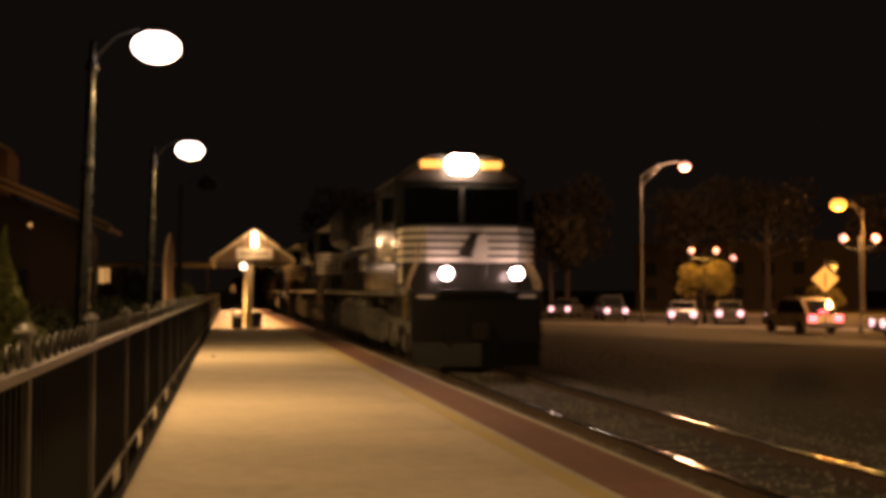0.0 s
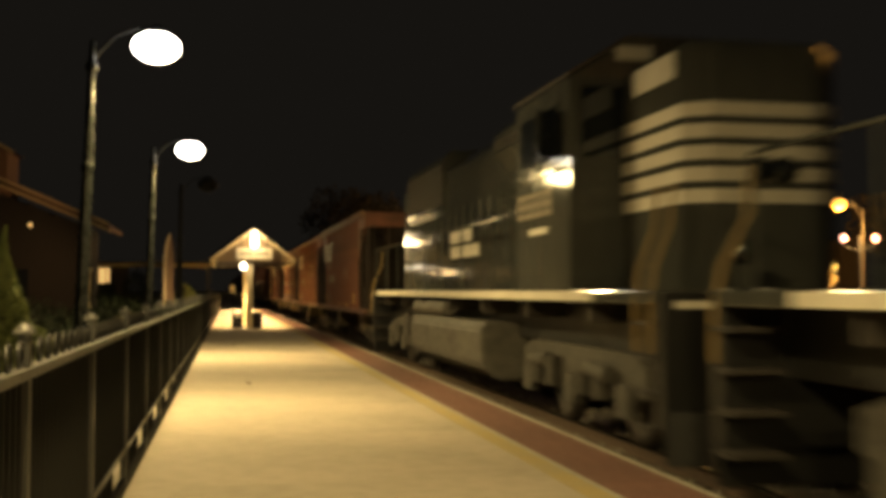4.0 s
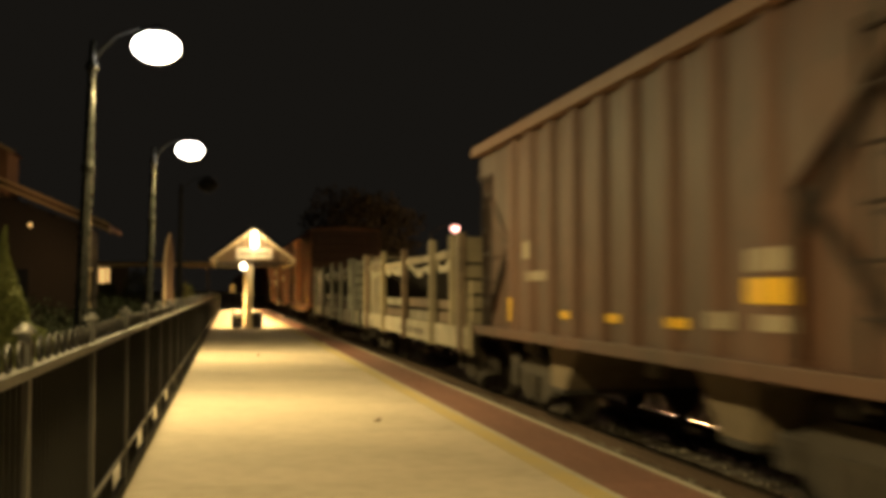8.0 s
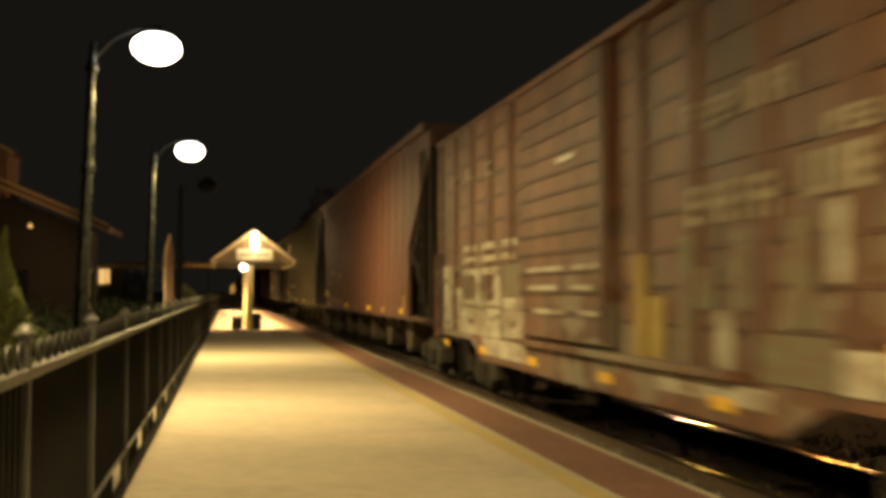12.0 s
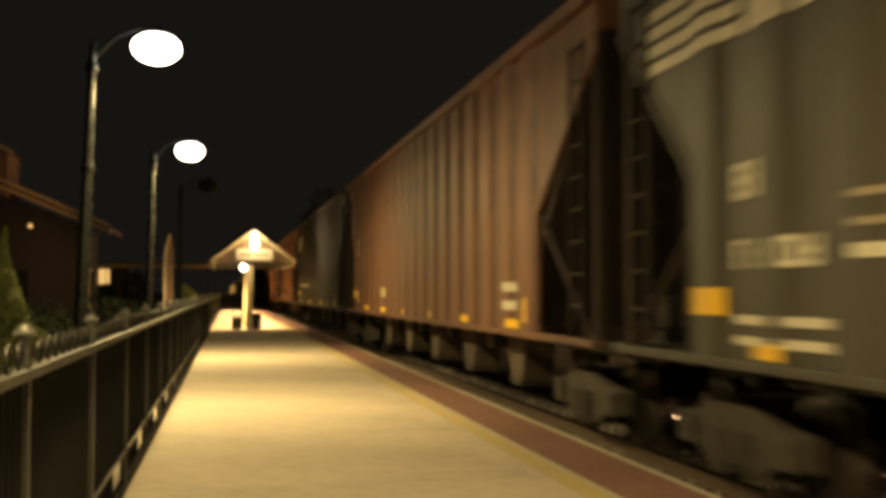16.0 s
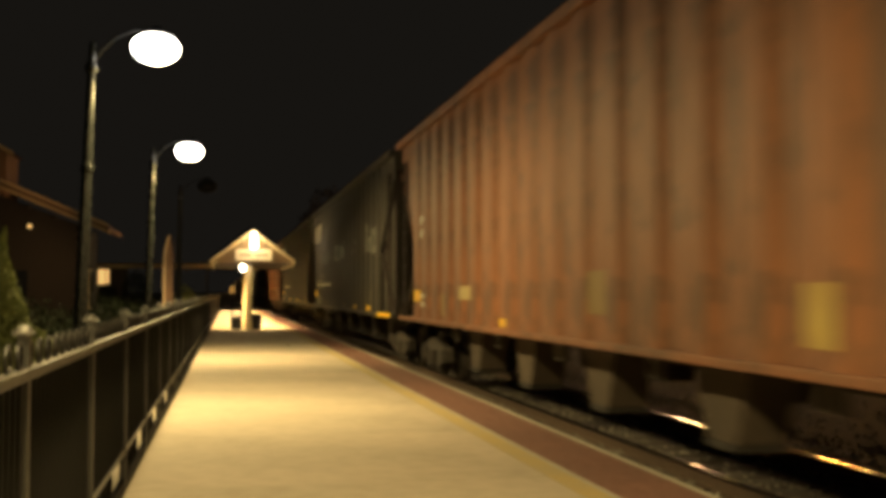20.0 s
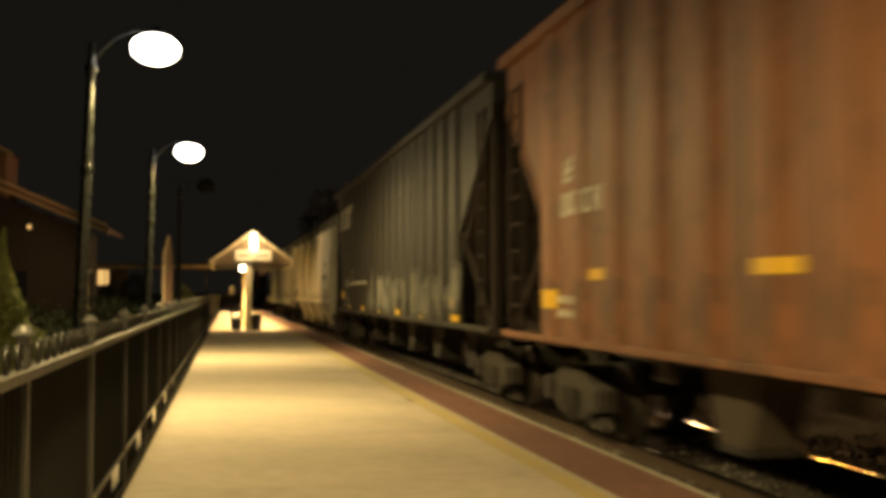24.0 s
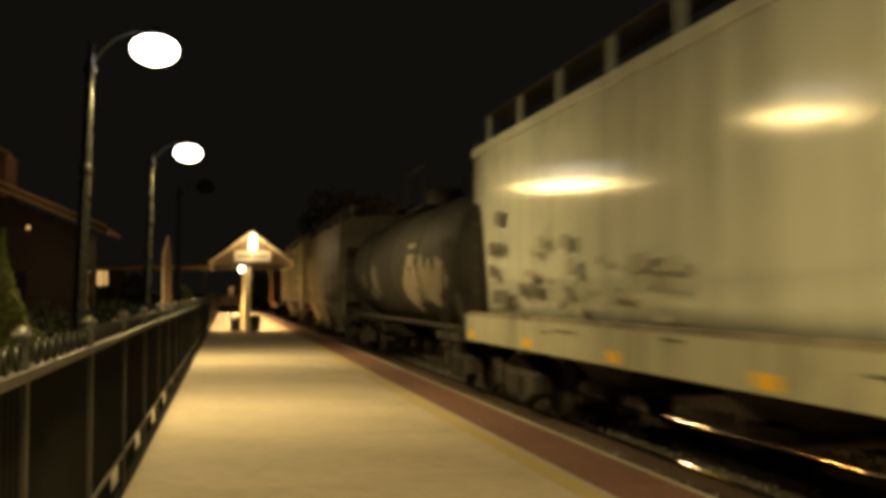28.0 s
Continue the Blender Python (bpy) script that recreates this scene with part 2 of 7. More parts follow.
def paint(name, c, alt, rough=0.6, streak=0.75, dirt=(0.040, 0.031, 0.023), tag=None, tag_top=2.4, tag_amount=0.5, soot=0.3, scuff=0.5, runs=()):
    """Weathered car paint: blotches, dirt running down in streaks, and where asked sprayed patches with soft rims."""
    m = surface(name, c, rough, alt=alt, grain=3.2, blotch=0.45, mix=0.95, bump=0.12, stretch=(1, 1.4, 0.3), fine=18)
    nt = m.node_tree
    N, L = nt.nodes.new, nt.links.new
    b = nt.nodes["Principled BSDF"]
    out = b.inputs["Base Color"].links[0].from_socket
    tc = N("ShaderNodeTexCoord")

    def field(scale, stretch, lo, hi, detail=5.0):
        mp, n, r = N("ShaderNodeMapping"), N("ShaderNodeTexNoise"), N("ShaderNodeMapRange")
        mp.inputs["Scale"].default_value = stretch
        mp.inputs["Location"].default_value = (0, len(name) * 3.7, 1.0)
        n.inputs["Scale"].default_value, n.inputs["Detail"].default_value = scale, detail
        r.inputs["From Min"].default_value, r.inputs["From Max"].default_value = lo, hi
        L(tc.outputs["Object"], mp.inputs["Vector"])
        L(mp.outputs[0], n.inputs["Vector"])
        L(n.outputs["Fac"], r.inputs["Value"])
        return r.outputs[0]

    def times(p, q):
        x = N("ShaderNodeMath")
        x.operation = "MULTIPLY"
        x.use_clamp = True
        L(p, x.inputs[0])
        if isinstance(q, float):
            x.inputs[1].default_value = q
        else:
            L(q, x.inputs[1])
        return x.outputs[0]

    def over(p, fac, colour):
        x = N("ShaderNodeMix")
        x.data_type = "RGBA"
        L(fac, x.inputs["Factor"])
        L(p, x.inputs["A"])
        x.inputs["B"].default_value = (*colour, 1)
        return x.outputs["Result"]

    out = over(out, times(times(field(1.0, (0.2, 2.8, 0.09), 0.43, 0.64), field(0.5, (1, 1, 1), 0.35, 0.6)), streak), dirt)
    if soot:
        out = over(out, times(times(field(0.42, (0.2, 1.0, 0.22), 0.47, 0.60, 3.0), field(2.2, (0.3, 1.5, 0.5), 0.30, 0.62)), soot), dirt)
    # rust spots and scuffs
    out = over(out, times(times(field(3.4, (0.3, 1.2, 0.8), 0.52, 0.60), field(0.7, (0.4, 1, 1), 0.42, 0.58)), scuff), dirt)
    if tag:
        sep = N("ShaderNodeSeparateXYZ")
        L(tc.outputs["Object"], sep.inputs[0])
        top = N("ShaderNodeMapRange")
        top.inputs["From Min"].default_value, top.inputs["From Max"].default_value = tag_top + 0.5, tag_top - 0.5
        L(sep.outputs[2], top.inputs["Value"])
        mask = times(times(field(1.5, (0.3, 0.8, 1.2), 0.50, 0.53, 2.0), field(0.35, (0.3, 1, 0.4), 0.41, 0.5, 1.0)), top.outputs[0])
        out = over(out, times(mask, tag_amount), tag)
    # soot that has run down from the roof hatches: place along the car, half width, strength
    if runs:
        place = N("ShaderNodeSeparateXYZ")
        L(tc.outputs["Object"], place.inputs[0])
        height = N("ShaderNodeMapRange")
        height.inputs["From Min"].default_value, height.inputs["From Max"].default_value = 1.5, 3.4
        height.inputs["To Min"].default_value = 0.25
        L(place.outputs[2], height.inputs["Value"])
        ragged = field(0.5, (0.3, 1.2, 0.35), 0.05, 0.42)
        for y, half, amount in runs:
            off, dist, edge = N("ShaderNodeMath"), N("ShaderNodeMath"), N("ShaderNodeMapRange")
            off.operation, dist.operation = "SUBTRACT", "ABSOLUTE"
            off.inputs[1].default_value = y
            edge.interpolation_type = "SMOOTHSTEP"
            edge.inputs["From Min"].default_value, edge.inputs["From Max"].default_value = half, half * 0.25
            L(place.outputs[1], off.inputs[0])
            L(off.outputs[0], dist.inputs[0])
            L(dist.outputs[0], edge.inputs["Value"])
            out = over(out, times(times(times(edge.outputs[0], height.outputs[0]), ragged), amount), (0.075, 0.070, 0.055))
    L(out, b.inputs["Base Color"])
    return m


HOPPER_RED = paint("hopper_red", (0.215, 0.082, 0.046), (0.115, 0.047, 0.029))
HOPPER_BROWN = paint("hopper_brown", (0.115, 0.056, 0.036), (0.075, 0.040, 0.027))
HOPPER_TAGGED = paint("hopper_tagged", (0.24, 0.106, 0.062), (0.16, 0.074, 0.046), streak=0.55, soot=0.1, scuff=0.3, tag=(0.34, 0.31, 0.25), tag_top=2.3, tag_amount=0.5)
CHIP_RED = paint("chip_car_red", (0.155, 0.062, 0.042), (0.095, 0.043, 0.031))
CHIP_BROWN = paint("chip_car_brown", (0.265, 0.105, 0.045), (0.175, 0.074, 0.036), streak=0.6, soot=0.3)
CHIP_SLATE = paint("chip_car_slate", (0.0165, 0.0162, 0.0135), (0.011, 0.0104, 0.0088), streak=0.5)
CHIP_GREY = paint("chip_car_grey", (0.050, 0.0485, 0.040), (0.035, 0.033, 0.027), streak=0.5)
CHIP_RUST = paint("chip_car_rust", (0.175, 0.075, 0.038), (0.115, 0.051, 0.029), streak=0.6, soot=0.3)
CHIP_PALE = paint("chip_car_pale_grey", (0.062, 0.060, 0.047), (0.042, 0.040, 0.031), streak=0.6)
CHIP_TAGGED = paint("chip_car_grey_tagged", (0.025, 0.0236, 0.0186), (0.016, 0.0146, 0.012), streak=0.5)
CHIP_DARK = paint("chip_car_dark", (0.0175, 0.0169, 0.0145), (0.0115, 0.0108, 0.0095), streak=0.5)
BOX_BROWN = paint("box_car_brown", (0.27, 0.105, 0.050), (0.16, 0.066, 0.036), soot=0.2)
BOX_TAGGED = paint("box_car_tagged", (0.21, 0.098, 0.054), (0.13, 0.06, 0.036), tag=(0.34, 0.34, 0.28), tag_top=2.0, tag_amount=0.45)
# ends and their ladders get a darker red-brown than the sides
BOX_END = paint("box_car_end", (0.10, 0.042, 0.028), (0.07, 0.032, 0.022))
# darker copy of the body brown; relief shade of posts and beads painted in
BOX_SHADE = paint("box_car_post", (0.12, 0.052, 0.029), (0.075, 0.036, 0.022))
BOX_DOOR = paint("box_car_door", (0.44, 0.165, 0.062), (0.34, 0.13, 0.052), soot=0.1, scuff=0.2)
COVER_TAN = paint("covered_hopper_tan", (0.70, 0.675, 0.53), (0.62, 0.59, 0.465), 0.55, 0.25, soot=0.55, scuff=0.05, runs=((14.3, 1.25, 0.85), (13.4, .5, 0.6), (10.4, .85, 0.7), (7.2, .4, 0.5), (4.6, .4, 0.5)))
COVER_GLOSS = paint("covered_hopper_cream", (0.66, 0.695, 0.62), (0.58, 0.60, 0.53), 0.06, 0.25, scuff=0.15, soot=0.2)
COVER_GLOSS.node_tree.nodes["Principled BSDF"].inputs["Specular IOR Level"].default_value = 0.11
# dirt-streaked tan, darkened further for the shade on the sloped bays
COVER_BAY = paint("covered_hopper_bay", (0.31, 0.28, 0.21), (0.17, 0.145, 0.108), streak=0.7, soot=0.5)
COVER_DARK = paint("covered_hopper_dusty", (0.26, 0.235, 0.175), (0.15, 0.13, 0.10), streak=0.8, soot=0.5)
COVER_GREY = paint("covered_hopper_grey", (0.45, 0.45, 0.345), (0.36, 0.355, 0.27), streak=0.5, soot=0.0, scuff=0.25)
FLAT_TAN = paint("flat_car_tan", (0.44, 0.38, 0.25), (0.22, 0.18, 0.12), soot=0.5)
FLAT_WORN = paint("flat_car_worn", (0.36, 0.34, 0.26), (0.16, 0.14, 0.10), soot=0.8)
FLAT_BOARD = paint("flat_car_board", (0.24, 0.17, 0.11), (0.12, 0.085, 0.06))
FLAT_SILL = paint("flat_car_sill", (0.52, 0.48, 0.37), (0.34, 0.30, 0.22), 0.6, 0.6, soot=0.35)
FLAT_GREY = paint("flat_car_grey", (0.34, 0.34, 0.28), (0.20, 0.20, 0.165))
TANK_BLACK = surface("tank_black", (0.019, 0.0175, 0.0145), 0.7, alt=(0.036, 0.031, 0.025), grain=3, blotch=0.6, mix=0.9, stretch=(1, 1, 0.5))
DECK = surface("deck_wood", (0.13, 0.10, 0.07), 0.9, grain=9, stretch=(0.4, 4, 1), rand=0.2)


# ---- building blocks ----
def box(bm, x0, x1, y0, y1, z0, z1, bevel=0.0):
    v = [bm.verts.new(p) for p in ((x0, y0, z0), (x1, y0, z0), (x1, y1, z0), (x0, y1, z0), (x0, y0, z1), (x1, y0, z1), (x1, y1, z1), (x0, y1, z1))]
    f = [bm.faces.new([v[i] for i in q]) for q in ((3, 2, 1, 0), (4, 5, 6, 7), (0, 1, 5, 4), (1, 2, 6, 5), (2, 3, 7, 6), (3, 0, 4, 7))]
    if bevel:
        bmesh.ops.bevel(bm, geom=list({e for q in f for e in q.edges}), offset=bevel, segments=2, affect="EDGES", profile=0.6)
    return bm


def prism(bm, pts, a, b, axis):
    """A flat outline carried from a to b along an axis. pts: along x (y, z), along y (x, z), along z (x, y)."""
    def at(p, s):
        return {"x": (s, p[0], p[1]), "y": (p[0], s, p[1]), "z": (p[0], p[1], s)}[axis]
    u, w = [bm.verts.new(at(p, a)) for p in pts], [bm.verts.new(at(p, b)) for p in pts]
    n = len(pts)
    fs = [bm.faces.new(u), bm.faces.new(list(reversed(w)))]
    for i in range(n):
        fs.append(bm.faces.new((u[i], u[(i + 1) % n], w[(i + 1) % n], w[i])))
    bmesh.ops.recalc_face_normals(bm, faces=fs)
    return bm


def tube(bm, a, b, r, n=8, r2=None):
    a, b = Vector(a), Vector(b)
    d = (b - a).normalized()
    s = d.orthogonal().normalized()
    t = d.cross(s)
    r2 = r if r2 is None else r2
    ring = [[bm.verts.new(p + (s * math.cos(k * 2 * math.pi / n) + t * math.sin(k * 2 * math.pi / n)) * q) for k in range(n)] for p, q in ((a, r), (b, r2))]
    for k in range(n):
        bm.faces.new((ring[0][k], ring[0][(k + 1) % n], ring[1][(k + 1) % n], ring[1][k])).smooth = n > 6
    bm.faces.new([bm.verts.new(v.co) for v in reversed(ring[0])])
    bm.faces.new([bm.verts.new(v.co) for v in ring[1]])
    return bm


def path_tube(bm, pts, r, n=8):
    for p, q in zip(pts, pts[1:]):
        tube(bm, p, q, r, n)
    return bm


def lathe(bm, prof, n=20, place=(0, 0, 0), axis="z"):
    """Turns (radius, height) pairs about an axis through place."""
    rings = []
    for r, h in prof:
        ring = []
        for k in range(n):
            a = 2 * math.pi * k / n
            c, s = r * math.cos(a), r * math.sin(a)
            p = {"z": (c, s, h), "x": (h, c, s), "y": (c, h, s)}[axis]
            ring.append(bm.verts.new(Vector(place) + Vector(p)))
        rings.append(ring)
    fs = []
    for u, w in zip(rings, rings[1:]):
        for k in range(n):
            f = bm.faces.new((u[k], u[(k + 1) % n], w[(k + 1) % n], w[k]))
            f.smooth = True
            fs.append(f)
    fs += [bm.faces.new([bm.verts.new(v.co) for v in q]) for q in (rings[0], list(reversed(rings[-1])))]
    bmesh.ops.recalc_face_normals(bm, faces=fs)
    return bm


def torus(bm, c, R, r, normal="x", n=16, m=6, squash=1.0):
    rings = []
    for i in range(n):
        a = 2 * math.pi * i / n
        ring = []
        for k in range(m):
            b = 2 * math.pi * k / m
            q, h = R + r * math.cos(b), r * math.sin(b)
            u, w = q * math.cos(a), q * math.sin(a) * squash
            ring.append(bm.verts.new(Vector(c) + Vector((h, u, w) if normal == "x" else (u, w, h))))
        rings.append(ring)
    for i in range(n):
        for k in range(m):
            bm.faces.new((rings[i][k], rings[(i + 1) % n][k], rings[(i + 1) % n][(k + 1) % m], rings[i][(k + 1) % m])).smooth = True
    return bm


def as_mesh(name, bm, material):
    me = bpy.data.meshes.new(name)
    bm.to_mesh(me)
    bm.free()
    me.materials.append(material)
    return me


def part(name, bm, material, parent, label="", at=None):
    """One mesh object under a thing or a part."""
    me = bm if isinstance(bm, bpy.types.Mesh) else as_mesh(name, bm, material)
    ob = new(name, me)
    ob.parent = parent
    if at is not None:
        ob.matrix_basis = at if isinstance(at, Matrix) else Matrix.Translation(at)
    if label:
        ob["label"] = label
    return ob


def thing(name, place, label, category, group="", kind=""):
    ob = new(name)
    ob.location = place
    ob.empty_display_size = 0.2
    return tagged(ob, label, category, group, kind)


def solid(name, bm, material, label, category, group="", kind="", place=(0, 0, 0)):
    ob = new(name, as_mesh(name, bm, material))
    ob.location = place
    return tagged(ob, label, category, group, kind)


def B():
    return bmesh.new()


# ---- ground, track and platform ----
TRACK_X, RAIL_Z, GROUND_Z = 5.43, -0.20, -0.55


def build_ground():
    bm = B()
    # one sheet with a finer middle and a slight unevenness
    xs = [-3000, -800, -200, -60, -20, -10, -6, -4, -2.6, 1, 4, 9, 12, 16, 22, 30, 45, 70, 120, 300, 900, 3000]
    ys = [-3000, -800, -150, -40, -10, 0, 8, 16, 26, 40, 55, 75, 100, 150, 300, 900, 3000]
    grid = [[bm.verts.new((x, y, GROUND_Z + (0.05 * noise.noise((x * 0.2, y * 0.2, 3)) if 8 < x < 60 and -20 < y < 150 else 0))) for y in ys] for x in xs]
    for i in range(len(xs) - 1):
        for j in range(len(ys) - 1):
            bm.faces.new((grid[i][j], grid[i + 1][j], grid[i + 1][j + 1], grid[i][j + 1]))
    solid("ground", bm, GRASS, "dark rough grass field beside the railway at night", "ground", kind="structure")
    bm = B()
    prism(bm, [(-60, -40), (-1.35, -40), (-1.35, 220), (-60, 220)], GROUND_Z + 0.002, -0.12, "z")
    solid("garden_bed", bm, GRASS, "dark planted ground behind the platform fence", "ground", kind="structure")
    bm = B()
    prism(bm, [(3.62, -0.62), (3.62, -0.36), (7.2, -0.36), (8.3, -0.57)], -150, 400, "y")
    solid("ballast_bed", bm, BALLAST, "dark grey crushed stone bed under the track", "ballast", kind="structure")
    # loose stones
    rnd = random.Random(4)
    vs, fs = [], []
    for k in range(8200):
        x, y = (rnd.uniform(3.75, 8.6) if k < 5600 else 8.4 + 5.5 * rnd.random() ** 2), 3.5 + 40 * rnd.random() ** 1.6
        z = -0.355 if x < 7.2 else max(-0.355 - (x - 7.2) * 0.19, GROUND_Z + 0.005)
        s, a = rnd.uniform(0.018, 0.045), rnd.uniform(0, 6.28)
        n = len(vs)
        for j in range(3):
            vs.append((x + s * math.cos(a + j * 2.1), y + s * math.sin(a + j * 2.1) * 1.2, z + rnd.uniform(-0.01, 0.01)))
        vs.append((x + rnd.uniform(-.3, .3) * s, y + rnd.uniform(-.3, .3) * s, z + s * rnd.uniform(0.6, 1.1)))
        fs += [(n, n + 1, n + 3), (n + 1, n + 2, n + 3), (n + 2, n, n + 3)]
    me = bpy.data.meshes.new("stones")
    me.from_pydata(vs, [], fs)
    me.materials.append(STONE)
    tagged(new("ballast_stones", me), "loose grey ballast stones between and beside the rails", "ballast", kind="stuff")


def build_track():
    t = thing("railway_track", (TRACK_X, 0, RAIL_Z), "railway track with worn shiny rails on dark wooden ties", "track", kind="structure")
    for s in (-1, 1):
        c = s * 0.755
        bm = B()
        prism(bm, [(c - .07, -.17), (c + .07, -.17), (c + .07, -.155), (c + .012, -.14), (c + .012, -.04), (c + .034, -.03), (c + .034, -.02), (c - .034, -.02), (c - .034, -.03), (c - .012, -.04), (c - .012, -.14), (c - .07, -.155)], -150, 400, "y")
        r = part("rail", bm, RAIL, t)
        bm = B()
        prism(bm, [(c - .037, -.022), (c + .037, -.022)] + [(c + .037 * math.copysign(abs(math.cos(q)) ** .5, math.cos(q)), -.014 + .014 * math.sin(q) ** .5) for q in [j * math.pi / 16 for j in range(17)]], -150, 400, "y")
        part("rail_head", bm, RAILTOP, r, "polished running surface of the rail")
    bm = B()
    box(bm, -1.3, 1.3, -0.11, 0.11, -0.30, -0.155, 0.012)
    me = as_mesh("tie", bm, TIE)
    bm = B()
    box(bm, -0.14, 0.14, -0.09, 0.09, -0.155, -0.147)
    plate = as_mesh("tie_plate", bm, RAIL)
    for k in range(150):
        o = part("tie", me, None, t, at=(random.uniform(-.03, .03), -4 + k * 0.52, random.uniform(-.008, .004)))
        if k < 60:
            for s in (-1, 1):
                part("tie_plate", plate, None, o, at=(s * 0.755, 0, 0))


def build_platform():
    p = thing("platform", (0, 0, 0), "long pale concrete station platform with a red tactile edge", "platform", kind="structure")
    bm = B()
    box(bm, -1.3, 3.68, -30, 175, -0.60, -0.10)
    part("base", bm, EDGE, p)
    step = 3.05
    k = 0
    y = -6.3
    mesh = {}
    for (x0, x1) in ((-1.3, -0.82), (-0.816, 2.70)):
        bm = B()
        box(bm, x0, x1, 0.002, step - 0.002, -0.10, 0.0, 0.003)
        mesh[x0] = as_mesh("slab", bm, CONCRETE)
    while y < 150:
        for x0, me in mesh.items():
            part("slab", me, None, p, at=(0, y, random.uniform(-0.0015, 0.0015)))
        y += step
    bm = B()
    box(bm, 2.704, 2.90, -30, 175, -0.10, 0.001)
    part("warning_line", bm, YELLOW_LINE, p, "faded yellow painted warning line")
    bm = B()
    box(bm, 2.904, 2.955, -30, 175, -0.10, 0.002)
    part("inner_strip", bm, EDGE, p, "pale concrete strip")
    bm = B()
    box(bm, 3.605, 3.69, -30, 175, -0.14, 0.001, 0.01)
    part("edge_strip", bm, EDGE, p, "pale concrete edge of the platform")
    # tactile panels with small domes
    bm = B()
    box(bm, 2.959, 3.602, 0.003, 1.216, -0.08, 0.004)
    flat = as_mesh("tactile_panel", bm, TACTILE)
    vs, fs = [], []
    for i in range(9):
        for j in range(18):
            cx, cy = 2.997 + i * 0.0710, 0.037 + j * 0.0672
            n = len(vs)
            for r, z in ((0.016, 0.004), (0.010, 0.009)):
                vs += [(cx + r * math.cos(a), cy + r * math.sin(a), z) for a in (0.5, 1.55, 2.6, 3.64, 4.69, 5.74)]
            fs += [(n + q, n + (q + 1) % 6, n + 6 + (q + 1) % 6, n + 6 + q) for q in range(6)] + [tuple(range(n + 6, n + 12))]
    v0 = [tuple(v.co) for v in flat.vertices]
    f0 = [tuple(q.vertices) for q in flat.polygons]
    near = bpy.data.meshes.new("tactile_panel")
    near.from_pydata(v0 + vs, [], f0 + [tuple(i + len(v0) for i in q) for q in fs])
    near.materials.append(TACTILE)
    for k in range(132):
        y = -12.26 + k * 1.22
        part("tactile_panel", near if 4 < y < 32 else flat, None, p, at=(0, y, 0))
    # a dark weather stain is left to the concrete; gate at the far end
    bm = B()
    box(bm, -1.3, 3.7, 150, 150.2, 0.0, 1.2)
    part("end_wall", bm, EDGE, p)


build_ground()
build_track()
build_platform()


# ---- fence along the platform ----
def build_fence():
    X = -0.80
    f = thing("fence", (X, 0, 0), "black iron platform fence with ring ornaments and ball-topped posts", "fence")
    f.rotation_euler.z = radians(-0.52)
    posts = [4.64 + 2.13 * k for k in range(-6, 46)]
    bm = B()
    box(bm, -0.024, 0.024, -0.024, 0.024, 0.0, 1.365, 0.006)
    post = as_mesh("post", bm, POST_IRON)
    bm = B()
    box(bm, -0.040, 0.040, -0.040, 0.040, 1.365, 1.382, 0.005)
    lathe(bm, [(0.034, 1.382), (0.030, 1.396), (0.018, 1.406), (0.006, 1.41)], 10)
    cap = as_mesh("post_cap", bm, GREY_IRON)
    for y in posts:
        o = part("post", post, None, f, at=(0, y, 0))
        part("post_cap", cap, None, o, "weathered grey post cap")
    y0, y1 = posts[0] - 0.6, posts[-1]
    for name, z, h, w, m in (("handrail", 1.212, 0.045, 0.03, GREY_IRON), ("ring_rail", 0.31, 0.03, 0.018, GREY_IRON), ("bottom_rail", 0.05, 0.098, 0.022, PICKET)):
        bm = B()
        box(bm, -w, w, y0, y1, z - h / 2, z + h / 2, 0.005)
        part(name, bm, m, f)
    # pickets: the nearest ones singly, the far ones joined
    bm = B()
    box(bm, -0.009, 0.009, -0.009, 0.009, 0.325, 1.19)
    picket = as_mesh("picket", bm, PICKET)
    bm = B()
    torus(bm, (0, 0, 0.2), 0.10, 0.016)
    ring = as_mesh("ring", bm, PICKET)
    bm = B()
    torus(bm, (0, 0, 1.286), 0.052, 0.008, n=14, m=5)
    small = as_mesh("hoop", bm, BLACK_IRON)
    far = [B(), B(), B()]
    y = y0 + 0.06
    k = 0
    while y < y1:
        if min(abs(y - q) for q in posts) > 0.06:
            if -2 < y < 24:
                part("picket", picket, None, f, at=(0, y, 0))
                if k % 2:
                    part("hoop", small, None, f, at=(0, y, 0))
            elif y < 70:
                box(far[0], -0.009, 0.009, y - 0.009, y + 0.009, 0.325, 1.19)
                if y < 45 and k % 2:
                    torus(far[1], (0, y, 1.286), 0.052, 0.008, n=8, m=4)
            since = y - max([q for q in posts if q <= y] or [y0])
            if k % 2 == 0 and since < 1.15:
                if y < 30:
                    part("ring", ring, None, f, at=(0, y, 0))
                elif y < 70:
                    torus(far[2], (0, y, 0.185), 0.105, 0.012, n=10, m=4)
        y += 0.115
        k += 1
    for nm, bm, m in (("picket", far[0], PICKET), ("hoop", far[1], BLACK_IRON), ("ring", far[2], PICKET)):
        part(nm, bm, m, f)["kind"] = "stuff"


